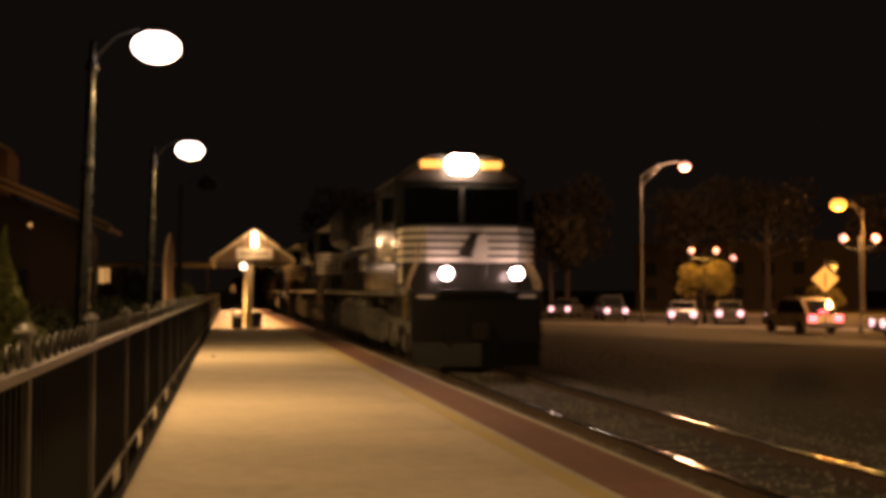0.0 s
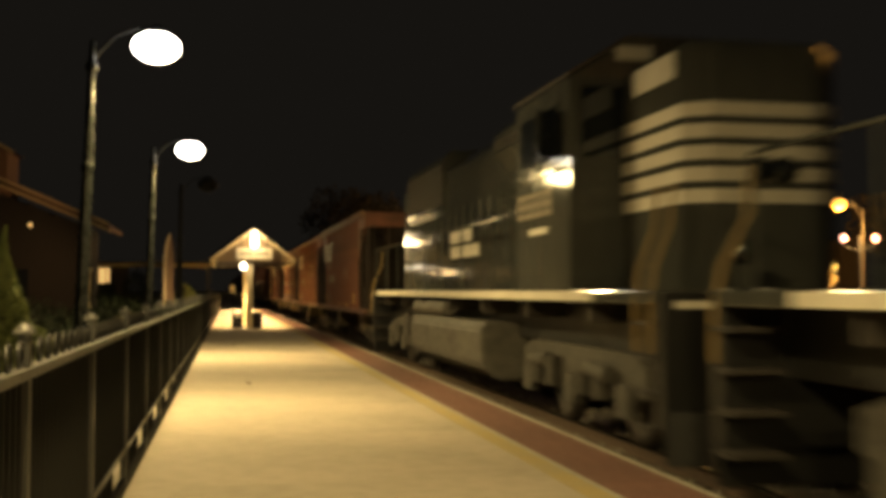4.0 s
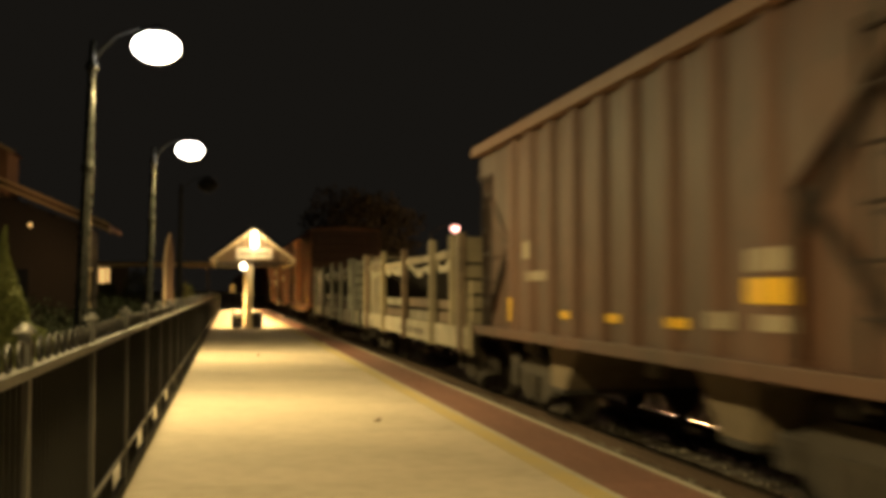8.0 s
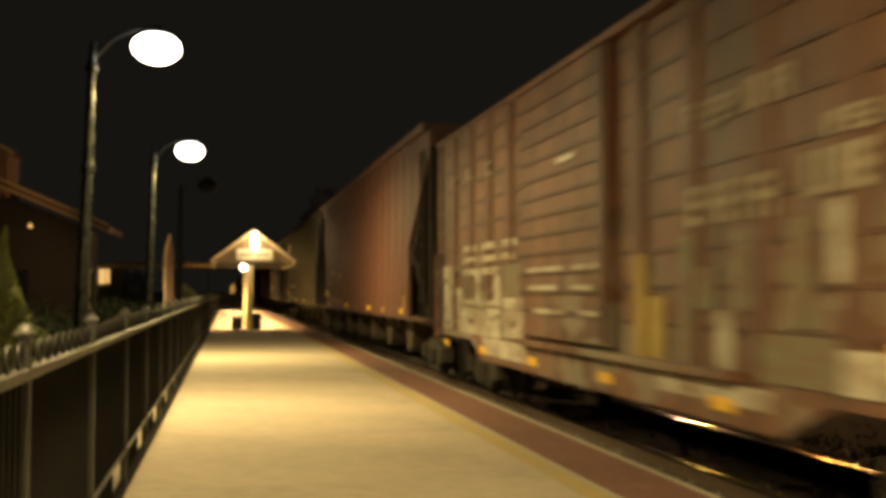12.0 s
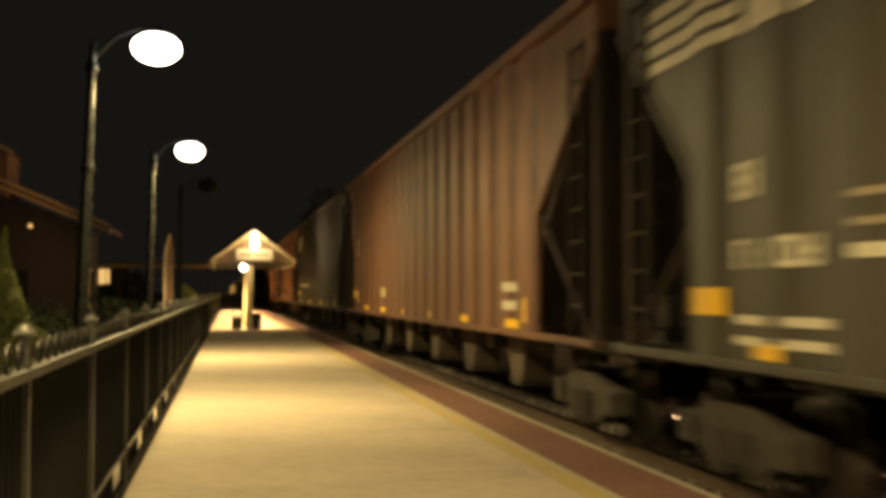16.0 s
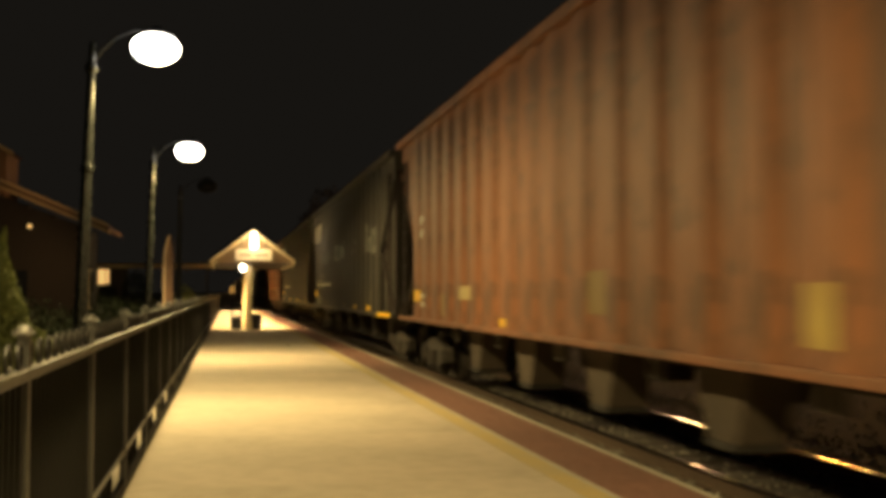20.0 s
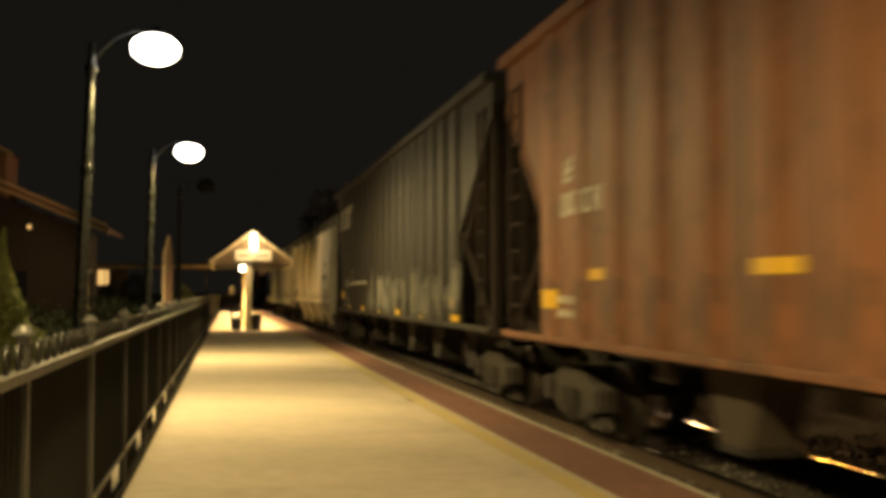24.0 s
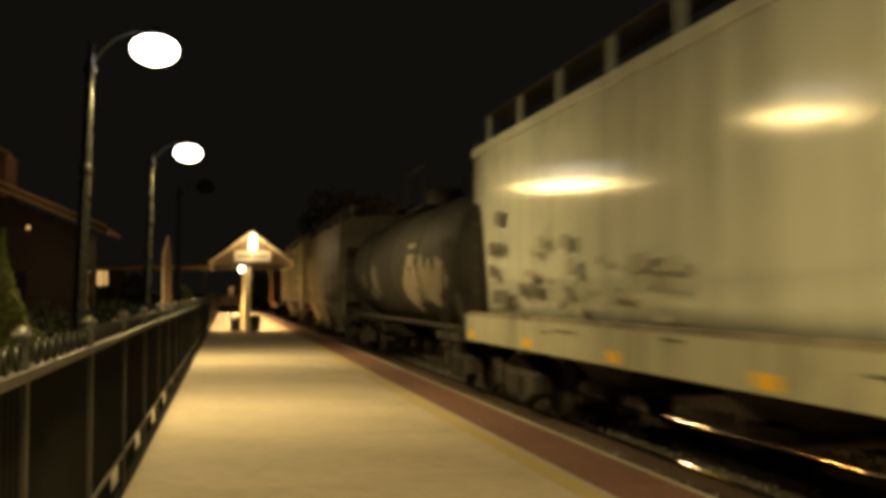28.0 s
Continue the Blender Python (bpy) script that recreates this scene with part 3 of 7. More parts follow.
def build_lamps():
    for x, y, power, lean in POLES:
        lit = power > 0
        t = thing("platform_lamp", (x, y, -0.12), "dark steel platform lamp post with a round head, " + ("lit" if lit else "unlit"), "lamp post", "platform lamps")
        t.rotation_euler.y = radians(lean)
        h = LAMP_Z + 0.12
        bm = B()
        lathe(bm, [(0.16, 0), (0.16, 0.05), (0.11, 0.12), (0.098, 0.5), (0.088, 1.6), (0.068, 3.2), (0.052, h - 0.25), (0.04, h - 0.02), (0.01, h)], 14)
        part("pole", bm, POLE_PAINT if lit else PICKET, t)
        for z in (h - 1.75, h - 0.42):
            bm = B()
            lathe(bm, [(0.07, z), (0.085, z + 0.03), (0.085, z + 0.09), (0.066, z + 0.13)], 12)
            part("collar", bm, POLE_PAINT, t)
        bm = B()
        path_tube(bm, [(0, 0, h - 0.3), (0.14, 0, h - 0.1), (0.30, 0, h + 0.07), (0.52, 0, h + 0.18), (ARM, 0, h + 0.21)], 0.014, 8)
        part("arm", bm, PICKET, t)
        bm = B()
        lathe(bm, [(0.05, h + 0.25), (0.10, h + 0.20), (0.19, h + 0.16), (0.20, h + 0.14), (0.17, h + 0.13)], 24, (ARM, 0, 0))
        head = part("head", bm, POLE_PAINT if lit else BLACK_IRON, t)
        bm = B()
        # lens swelled to the width of its glare
        lathe(bm, [(0.315 * math.cos(q), h - 0.03 + (0.187 if q > 0 else 0.215) * math.sin(q)) for q in [1.05 - 0.155 * k for k in range(17)]], 32, (ARM, 0, 0))
        part("lens", bm, LENS_GLOW if lit else PICKET, head, "glowing white lens" if lit else "dark unlit lens")


build_fence()
build_lamps()


# ---- shelter on the platform ----
def build_shelter():
    cx, y0, y1 = 1.32, 45.6, 53.5
    t = thing("platform_shelter", (cx, y0, 0), "lit cream gabled platform shelter on square posts", "shelter")
    d = y1 - y0
    for s in (-1, 1):
        bm = B()
        prism(bm, [(0, 4.05), (s * 1.68, 2.82), (s * 1.68, 2.74), (0, 3.94)], 0.0, d, "y")
        part("roof", bm, SHINGLE, t)
        bm = B()
        prism(bm, [(0, 3.94), (s * 1.66, 2.745), (s * 1.66, 2.725), (0, 3.92)], 0.06, d - 0.06, "y")
        part("soffit", bm, CREAM, t, "pale boarded underside of the roof")
        bm = B()
        prism(bm, [(0, 4.07), (s * 1.73, 2.80), (s * 1.69, 2.68), (0, 3.88)], -0.05, -0.004, "y")
        part("bargeboard", bm, CREAM, t, "cream board along the gable edge")
        bm = B()
        box(bm, s * 1.60 - 0.05, s * 1.60 + 0.05, 0.06, d, 2.58, 2.72, 0.01)
        part("eave_beam", bm, CREAM, t)
    bm = B()
    box(bm, -0.10, 0.10, 0.06, d, 3.78, 3.91, 0.01)
    part("ridge_beam", bm, CREAM, t)
    bm = B()
    prism(bm, [(-1.62, 2.76), (-1.2, 2.70), (1.2, 2.70), (1.62, 2.76), (0, 3.92)], 0.14, 0.18, "y")
    part("gable_panel", bm, surface("gable_boards", (0.21, 0.14, 0.07), 0.7, stretch=(6, 1, 1)), t, "brown boarded gable")
    for y in (0.25, 3.9, 7.6):
        bm = B()
        box(bm, -1.58, 1.58, y - 0.06, y + 0.06, 2.60, 2.70, 0.01)
        part("cross_beam", bm, SHINGLE, t)
    for y in (0.25, 3.9, 7.6):
        bm = B()
        box(bm, -0.27, -0.01, y - 0.13, y + 0.13, 0, 2.60, 0.02)
        part("post", bm, CREAM, t)
        bm = B()
        box(bm, -0.31, 0.03, y - 0.17, y + 0.17, 0.0, 0.40, 0.02)
        part("post_base", bm, CREAM, t)
    sg = thing("platform_sign", (cx, y0 - 0.091, 0), "pale station sign board hanging under the gable", "sign")
    bm = B()
    box(bm, -0.70, 0.76, -0.04, 0.03, 2.80, 3.25, 0.015)
    part("board", bm, SIGNBOARD, sg)
    for k, (a, b) in enumerate(((-0.55, -0.05), (0.03, 0.6))):
        bm = B()
        box(bm, a, b, -0.046, -0.041, 2.95, 3.1)
        part("lettering", bm, surface("sign_lettering", (0.35, 0.32, 0.25), 0.6), sg)
    for x in (-0.5, 0.55):
        bm = B()
        box(bm, x - 0.02, x + 0.02, -0.03, 0.02, 3.25, 3.72)
        part("hanger", bm, GREY_IRON, sg)
    # tall lantern in the gable, small globe under the sign
    lt = thing("gable_lantern", (cx + 0.04, y0 - 0.16, 3.3), "tall glowing white lantern in the shelter gable", "lamp", "shelter lamps")
    bm = B()
    lathe(bm, [(0.03, 0.0), (0.13, 0.03), (0.13, 0.22), (0.10, 0.40), (0.09, 0.58), (0.03, 0.62)], 14)
    part("globe", bm, BULB, lt)
    bm = B()
    tube(bm, (0, 0, .60), (0, 0.30, 0.62), 0.03)
    part("bracket", bm, GREY_IRON, lt)
    for (x, z, r) in ((-0.40, 2.50, 0.13), ):
        lt = thing("shelter_lamp", (cx + x, y0 - 0.16, z), "glowing white globe lamp on the shelter gable", "lamp", "shelter lamps")
        bm = B()
        lathe(bm, [(0.03, -r), (r * 0.75, -r * 0.7), (r, 0), (r * 0.75, r * 0.7), (0.05, r)], 14)
        part("globe", bm, BULB, lt)
        bm = B()
        tube(bm, (0, 0, r * .9), (0, 0.22, r + 0.10), 0.03)
        part("bracket", bm, GREY_IRON, lt)
    c = thing("litter_bin", (1.48, 45.75, 0), "dark slatted litter bin beside the shelter post", "bin")
    bm = B()
    lathe(bm, [(0.18, 0), (0.19, 0.03), (0.21, 0.50), (0.22, 0.54), (0.16, 0.57)], 14)
    part("body", bm, BLACK_IRON, c)
    bm = B()
    lathe(bm, [(0.23, 0.57), (0.22, 0.61), (0.13, 0.66), (0.02, 0.68)], 14)
    part("lid", bm, BLACK_IRON, c)
    b = thing("bench", (0.70, 46.0, 0), "dark metal bench beside the shelter post", "bench")
    bm = B()
    box(bm, -0.22, 0.22, 0, 1.5, 0.42, 0.46, 0.01)
    part("seat", bm, BLACK_IRON, b)
    bm = B()
    box(bm, 0.2, 0.25, 0, 1.5, 0.46, 0.85, 0.01)
    part("backrest", bm, BLACK_IRON, b)
    for y in (0.1, 1.4):
        bm = B()
        box(bm, -0.2, 0.2, y - 0.03, y + 0.03, 0.0, 0.42, 0.008)
        part("leg", bm, BLACK_IRON, b)
    nt = thing("notice_sign", (0.66, 60.0, 0), "small pale notice sign on a thin post beyond the shelter", "sign")
    bm = B()
    tube(bm, (0, 0, 0), (0, 0, 1.86), 0.03, 8)
    part("post", bm, GREY_IRON, nt)
    bm = B()
    box(bm, -0.14, 0.14, -0.05, -0.032, 1.40, 1.86, 0.006)
    part("plate", bm, SIGNBOARD, nt)
    return t


def build_station():
    h = thing("station_building", (-3.9, 41.0, -0.12), "brick station house with a low tiled gable roof and pale trim", "building", kind="structure")
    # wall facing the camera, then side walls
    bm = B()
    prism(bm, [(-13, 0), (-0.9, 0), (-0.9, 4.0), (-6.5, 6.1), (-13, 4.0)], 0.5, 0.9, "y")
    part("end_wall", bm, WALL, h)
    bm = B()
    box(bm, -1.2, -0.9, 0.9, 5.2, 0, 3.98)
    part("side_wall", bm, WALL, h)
    for s, pts in ((1, [(0.0, 3.98), (-6.5, 6.68), (-6.5, 6.52), (0.0, 3.82)]), (-1, [(-13.5, 3.75), (-6.5, 6.68), (-6.5, 6.52), (-13.5, 3.6)])):
        bm = B()
        prism(bm, pts, 0.0, 5.4, "y")
        r = part("roof", bm, TILE, h)
        if s == 1:
            # courses of tiles on the slope that faces the platform
            bm = B()
            box(bm, -0.16, 0.16, 0.0, 5.4, 0, 0.03)
            course = as_mesh("tile_course", bm, TILE)
            ang = math.degrees(math.atan2(2.70, 6.5))
            for k in range(20):
                part("tile_course", course, None, r, at=pose(-0.2 - k * 0.33, 0, 4.06 + k * 0.33 * 2.70 / 6.5, 0, ang + 3, 0))
    bm = B()
    prism(bm, [(0.0, 4.07), (-6.5, 6.81), (-6.5, 6.72), (0.0, 3.97)], -0.10, -0.004, "y")
    part("bargeboard", bm, surface("barge_paint", (0.60, 0.43, 0.24), 0.6), h, "lit brown board along the gable edge")
    bm = B()
    prism(bm, [(-0.05, 3.86), (-6.5, 6.59), (-6.5, 6.53), (-0.05, 3.79)], -0.075, -0.062, "y")
    part("rake_moulding", bm, surface("moulding_paint", (0.44, 0.33, 0.17), 0.6), h)
    bm = B()
    prism(bm, [(0.02, 3.82), (-6.5, 6.52), (-6.5, 6.44), (0.02, 3.74)], -0.06, 0.5, "y")
    part("soffit", bm, surface("soffit_paint", (0.48, 0.33, 0.18), 0.7), h)
    for k in range(7):
        bm = B()
        box(bm, -0.9 - k * 0.9 - 0.05, -0.9 - k * 0.9 + 0.05, -0.02, 0.5, 3.86 + k * 0.37, 3.98 + k * 0.37)
        part("rafter_end", bm, WALL, h)
    # brick dormer on the slope
    bm = B()
    box(bm, -4.6, -3.45, 0.0, 2.2, 5.0, 6.55, 0.02)
    d = part("dormer", bm, surface("dormer_brick", (0.20, 0.11, 0.065), 0.85, grain=14, bump=0.4), h)
    bm = B()
    prism(bm, [(-4.8, 6.555), (-3.28, 6.555), (-4.1, 6.98)], -0.1, 2.4, "y")
    part("dormer_roof", bm, TILE, d)
    for xe in (-4.86, -3.22):
        bm = B()
        prism(bm, [(-4.1, 7.02), (xe, 6.56), (xe, 6.44), (-4.1, 6.90)], -0.16, -0.104, "y")
        part("dormer_bargeboard", bm, surface("dormer_barge", (0.52, 0.38, 0.2), 0.6), d)
    for x in (-3.2, -5.4):
        bm = B()
        box(bm, x - 0.5, x + 0.5, 0.44, 0.497, 1.0, 2.5, 0.01)
        w = part("window", bm, WALL, h)
        bm = B()
        box(bm, x - 0.42, x + 0.42, 0.425, 0.437, 1.08, 2.42)
        part("pane", bm, DARKGLASS, w)
    for y in (2.5,):
        bm = B()
        box(bm, -0.897, -0.84, y - 0.5, y + 0.5, 1.0, 2.5, 0.01)
        w = part("window", bm, CREAM, h)
        bm = B()
        box(bm, -0.837, -0.825, y - 0.42, y + 0.42, 1.08, 2.42)
        part("pane", bm, DARKGLASS, w)
    el = thing("eave_lamp", (-6.62, 41.34, 3.87), "small lit lamp under the station eaves", "lamp")
    bm = B()
    lathe(bm, [(0.02, -0.09), (0.06, -0.07), (0.075, 0), (0.05, 0.06)], 10)
    part("globe", bm, WINDOWGLOW, el)
    bm = B()
    box(bm, -0.03, 0.03, -0.03, 0.14, 0.05, 0.09)
    part("bracket", bm, BLACK_IRON, el)
    # the canopy and the lit wing behind it
    c = thing("canopy", (-6.3, 55.0, -0.12), "low flat canopy with a pale lit fascia on slim posts", "canopy", kind="structure")
    bm = B()
    box(bm, 0, 6.05, 0, 4.0, 2.86, 3.04, 0.02)
    part("roof", bm, SHINGLE, c)
    bm = B()
    box(bm, -0.04, 6.1, -0.06, -0.004, 2.78, 2.98, 0.01)
    part("fascia", bm, surface("fascia_paint", (0.34, 0.25, 0.14), 0.7), c)
    for x in (0.3, 5.7):
        bm = B()
        tube(bm, (x, 0.5, 0), (x, 0.5, 2.86), 0.05, 10)
        part("post", bm, WALL, c)
    w = thing("station_wing", (-7.5, 57.2, -0.12), "brick station wing with a warmly lit window", "building", kind="structure")
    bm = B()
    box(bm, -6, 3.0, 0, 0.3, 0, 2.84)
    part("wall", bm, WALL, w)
    bm = B()
    box(bm, 1.12, 2.18, -0.05, -0.003, 1.95, 2.82, 0.01)
    wi = part("window", bm, WALL, w)
    for x0, x1, z0 in ((1.20, 1.46, 2.40), (1.60, 1.92, 2.02), (1.96, 2.12, 2.02)):
        bm = B()
        box(bm, x0, x1, -0.07, -0.054, z0, 2.76)
        part("pane", bm, WINDOWGLOW, wi, "warmly lit pane")
    for x, w in ((1.53, .05), (1.94, .015)):
        bm = B()
        box(bm, x - w, x + w, -0.10, -0.074, 1.96, 2.80)
        part("mullion", bm, WALL, wi)
    # low planter wall beside the pylon, lit from the path
    q = thing("planter_wall", (-3.45, 44.9, -0.12), "low stone planter wall lit golden by the path light", "planter")
    bm = B()
    box(bm, -0.50, 0.50, -0.30, 0.30, 0, 0.62, 0.015)
    part("base", bm, BRICK, q)
    bm = B()
    box(bm, -0.56, 0.56, -0.36, 0.36, 0.623, 0.74, 0.02)
    part("coping", bm, CREAM, q, "pale stone coping")
    # arched brick pylon by the steps
    p = thing("gate_pylon", (-2.0, 46.3, -0.12), "tall brick gate pylon with a pointed arched top, lit from below", "pylon")
    bm = B()
    prism(bm, [(-0.18, 0), (0.14, 0), (0.14, 2.9), (0.11, 3.35), (0.05, 3.72), (0.0, 3.92), (-0.06, 3.72), (-0.13, 3.35), (-0.18, 2.9)], -0.25, 0.25, "y")
    part("shaft", bm, surface("pylon_brick", (0.20, 0.13, 0.08), 0.85, grain=9, bump=0.3), p)
    bm = B()
    prism(bm, [(-0.24, 0.45), (-0.14, 0.45), (-0.14, 2.9), (-0.09, 3.35), (-0.02, 3.72), (0.04, 3.92), (-0.02, 3.99), (-0.10, 3.78), (-0.19, 3.38), (-0.24, 2.9)], -0.30, -0.255, "y")
    part("trim", bm, CREAM, p, "pale stone trim on one side")
    bm = B()
    box(bm, -0.36, 0.36, -0.34, 0.34, 0, 0.45, 0.02)
    part("plinth", bm, CREAM, p)


# ---- planting ----
def leaf_mass(bm, rnd, n, centre, radii, size, shape=None):
    for _ in range(n):
        while True:
            p = Vector((rnd.uniform(-1, 1), rnd.uniform(-1, 1), rnd.uniform(-1, 1)))
            if p.length < 1 and (p.length > 0.55 or rnd.random() < 0.3):
                break
        w = 1.0
        if shape == "cone":
            w = max(0.08, (1 - (p.z + 1) / 2)) * 1.15
        q = Vector((centre[0] + p.x * radii[0] * w, centre[1] + p.y * radii[1] * w, centre[2] + p.z * radii[2]))
        q += 0.12 * radii[0] * noise.noise_vector(q * 1.3)
        a = Vector((rnd.uniform(-1, 1), rnd.uniform(-1, 1), rnd.uniform(-.6, 1))).normalized()
        b = a.orthogonal().normalized()
        c = a.cross(b)
        s = size * rnd.uniform(0.6, 1.3)
        v = [bm.verts.new(q + b * s), bm.verts.new(q + c * s * 0.5 + a * s * .15), bm.verts.new(q - b * s), bm.verts.new(q - c * s * 0.5 + a * s * .15)]
        bm.faces.new(v)


def build_bush(place, radii, seed, material=LEAF, n=500, label="dark rounded evergreen shrub behind the fence", size=0.07):
    rnd = random.Random(seed)
    t = thing("shrub", place, label, "shrub", "shrubs behind the fence")
    bm = B()
    for k in range(5):
        a = rnd.uniform(0, 6.28)
        tube(bm, (0, 0, 0), (math.cos(a) * radii[0] * .6, math.sin(a) * radii[1] * .6, radii[2] * 1.3), 0.03, 6, 0.01)
    part("stems", bm, BARK, t)
    bm = B()
    leaf_mass(bm, rnd, n, (0, 0, radii[2] * 1.05), radii, size)
    part("foliage", bm, material, t)


def build_tree(place, height, spread, seed, material=LEAF, n=2600, label="tree with a dense leafy crown", leaf=0.16):
    rnd = random.Random(seed)
    t = thing("tree", place, label, "tree", "trees")
    bm = B()
    pts = [Vector((0, 0, 0)), Vector((rnd.uniform(-.1, .1), rnd.uniform(-.1, .1), height * .25)), Vector((rnd.uniform(-.2, .2), rnd.uniform(-.2, .2), height * .5)), Vector((rnd.uniform(-.3, .3), 0, height * .85))]
    rad = [height * .03, height * .022, height * .015, 0.02]
    for k in range(3):
        tube(bm, pts[k], pts[k + 1], rad[k], 8, rad[k + 1])
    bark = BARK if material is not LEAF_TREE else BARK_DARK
    part("trunk", bm, bark, t)
    bm = B()
    cl = B()
    for k in range(11):
        a, q = k * 2.4 + rnd.uniform(-.4, .4), 0.3 + 0.055 * k
        s = pts[1].lerp(pts[3], q)
        r = spread * rnd.uniform(0.55, 0.95) * (1 - 0.35 * q)
        e = s + Vector((math.cos(a) * r, math.sin(a) * r, height * rnd.uniform(.08, .22)))
        tube(bm, s, e, height * .009, 6, 0.012)
        leaf_mass(cl, rnd, n // 12, e, (spread * .42, spread * .42, spread * .3), leaf)
    leaf_mass(cl, rnd, n // 12, pts[3], (spread * .5, spread * .5, spread * .4), leaf)
    part("limbs", bm, bark, t)
    part("crown", cl, material, t)


def build_planting():
    rnd = random.Random(8)
    t = thing("conifer", (-2.32, 12.9, -0.12), "small pale-green conifer lit by the platform lamps", "tree")
    bm = B()
    tube(bm, (0, 0, 0), (0, 0, 1.6), 0.05, 8, 0.02)
    part("trunk", bm, BARK, t)
    bm = B()
    leaf_mass(bm, rnd, 9000, (0, 0, 1.2), (0.52, 0.52, 1.2), 0.032, "cone")
    leaf_mass(bm, rnd, 6000, (0.1, 0, 0.65), (0.56, 0.5, 0.65), 0.032)
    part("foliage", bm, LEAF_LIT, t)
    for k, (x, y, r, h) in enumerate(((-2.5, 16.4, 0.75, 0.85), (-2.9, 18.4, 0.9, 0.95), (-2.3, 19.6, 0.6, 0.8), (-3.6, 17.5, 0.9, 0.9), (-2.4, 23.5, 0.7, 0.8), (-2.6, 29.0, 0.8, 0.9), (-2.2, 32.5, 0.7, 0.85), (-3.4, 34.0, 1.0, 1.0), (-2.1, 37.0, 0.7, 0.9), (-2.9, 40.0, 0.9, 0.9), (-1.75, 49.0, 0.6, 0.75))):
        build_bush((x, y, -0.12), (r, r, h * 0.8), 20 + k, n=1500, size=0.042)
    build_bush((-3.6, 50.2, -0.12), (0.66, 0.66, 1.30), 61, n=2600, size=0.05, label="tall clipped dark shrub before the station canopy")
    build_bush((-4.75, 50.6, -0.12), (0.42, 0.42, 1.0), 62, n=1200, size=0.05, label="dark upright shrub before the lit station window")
    build_bush((-1.75, 57.6, -0.12), (0.62, 0.62, 0.98), 63, material=LEAF_LIT, n=1800, size=0.05, label="pale-green shrub, lit, near the canopy")
    lw = thing("low_wall", (-3.0, 37.8, -0.12), "low brick garden wall with a pale lit coping", "wall")
    bm = B()
    box(bm, 0.03, 0.87, 0.03, 0.37, 0, 0.86, 0.01)
    part("brickwork", bm, WALL, lw)
    bm = B()
    box(bm, 0, 0.9, 0, 0.4, 0.86, 0.95, 0.015)
    part("coping", bm, CREAM, lw)
    # pale stone planter beyond the fence
    p = thing("planter", (-1.95, 26.3, -0.12), "low pale stone planter in the lamp light", "planter")
    bm = B()
    lathe(bm, [(0.32, 0), (0.36, 0.1), (0.42, 0.92), (0.46, 0.98), (0.44, 1.06), (0.34, 1.06)], 14)
    part("bowl", bm, CREAM, p)


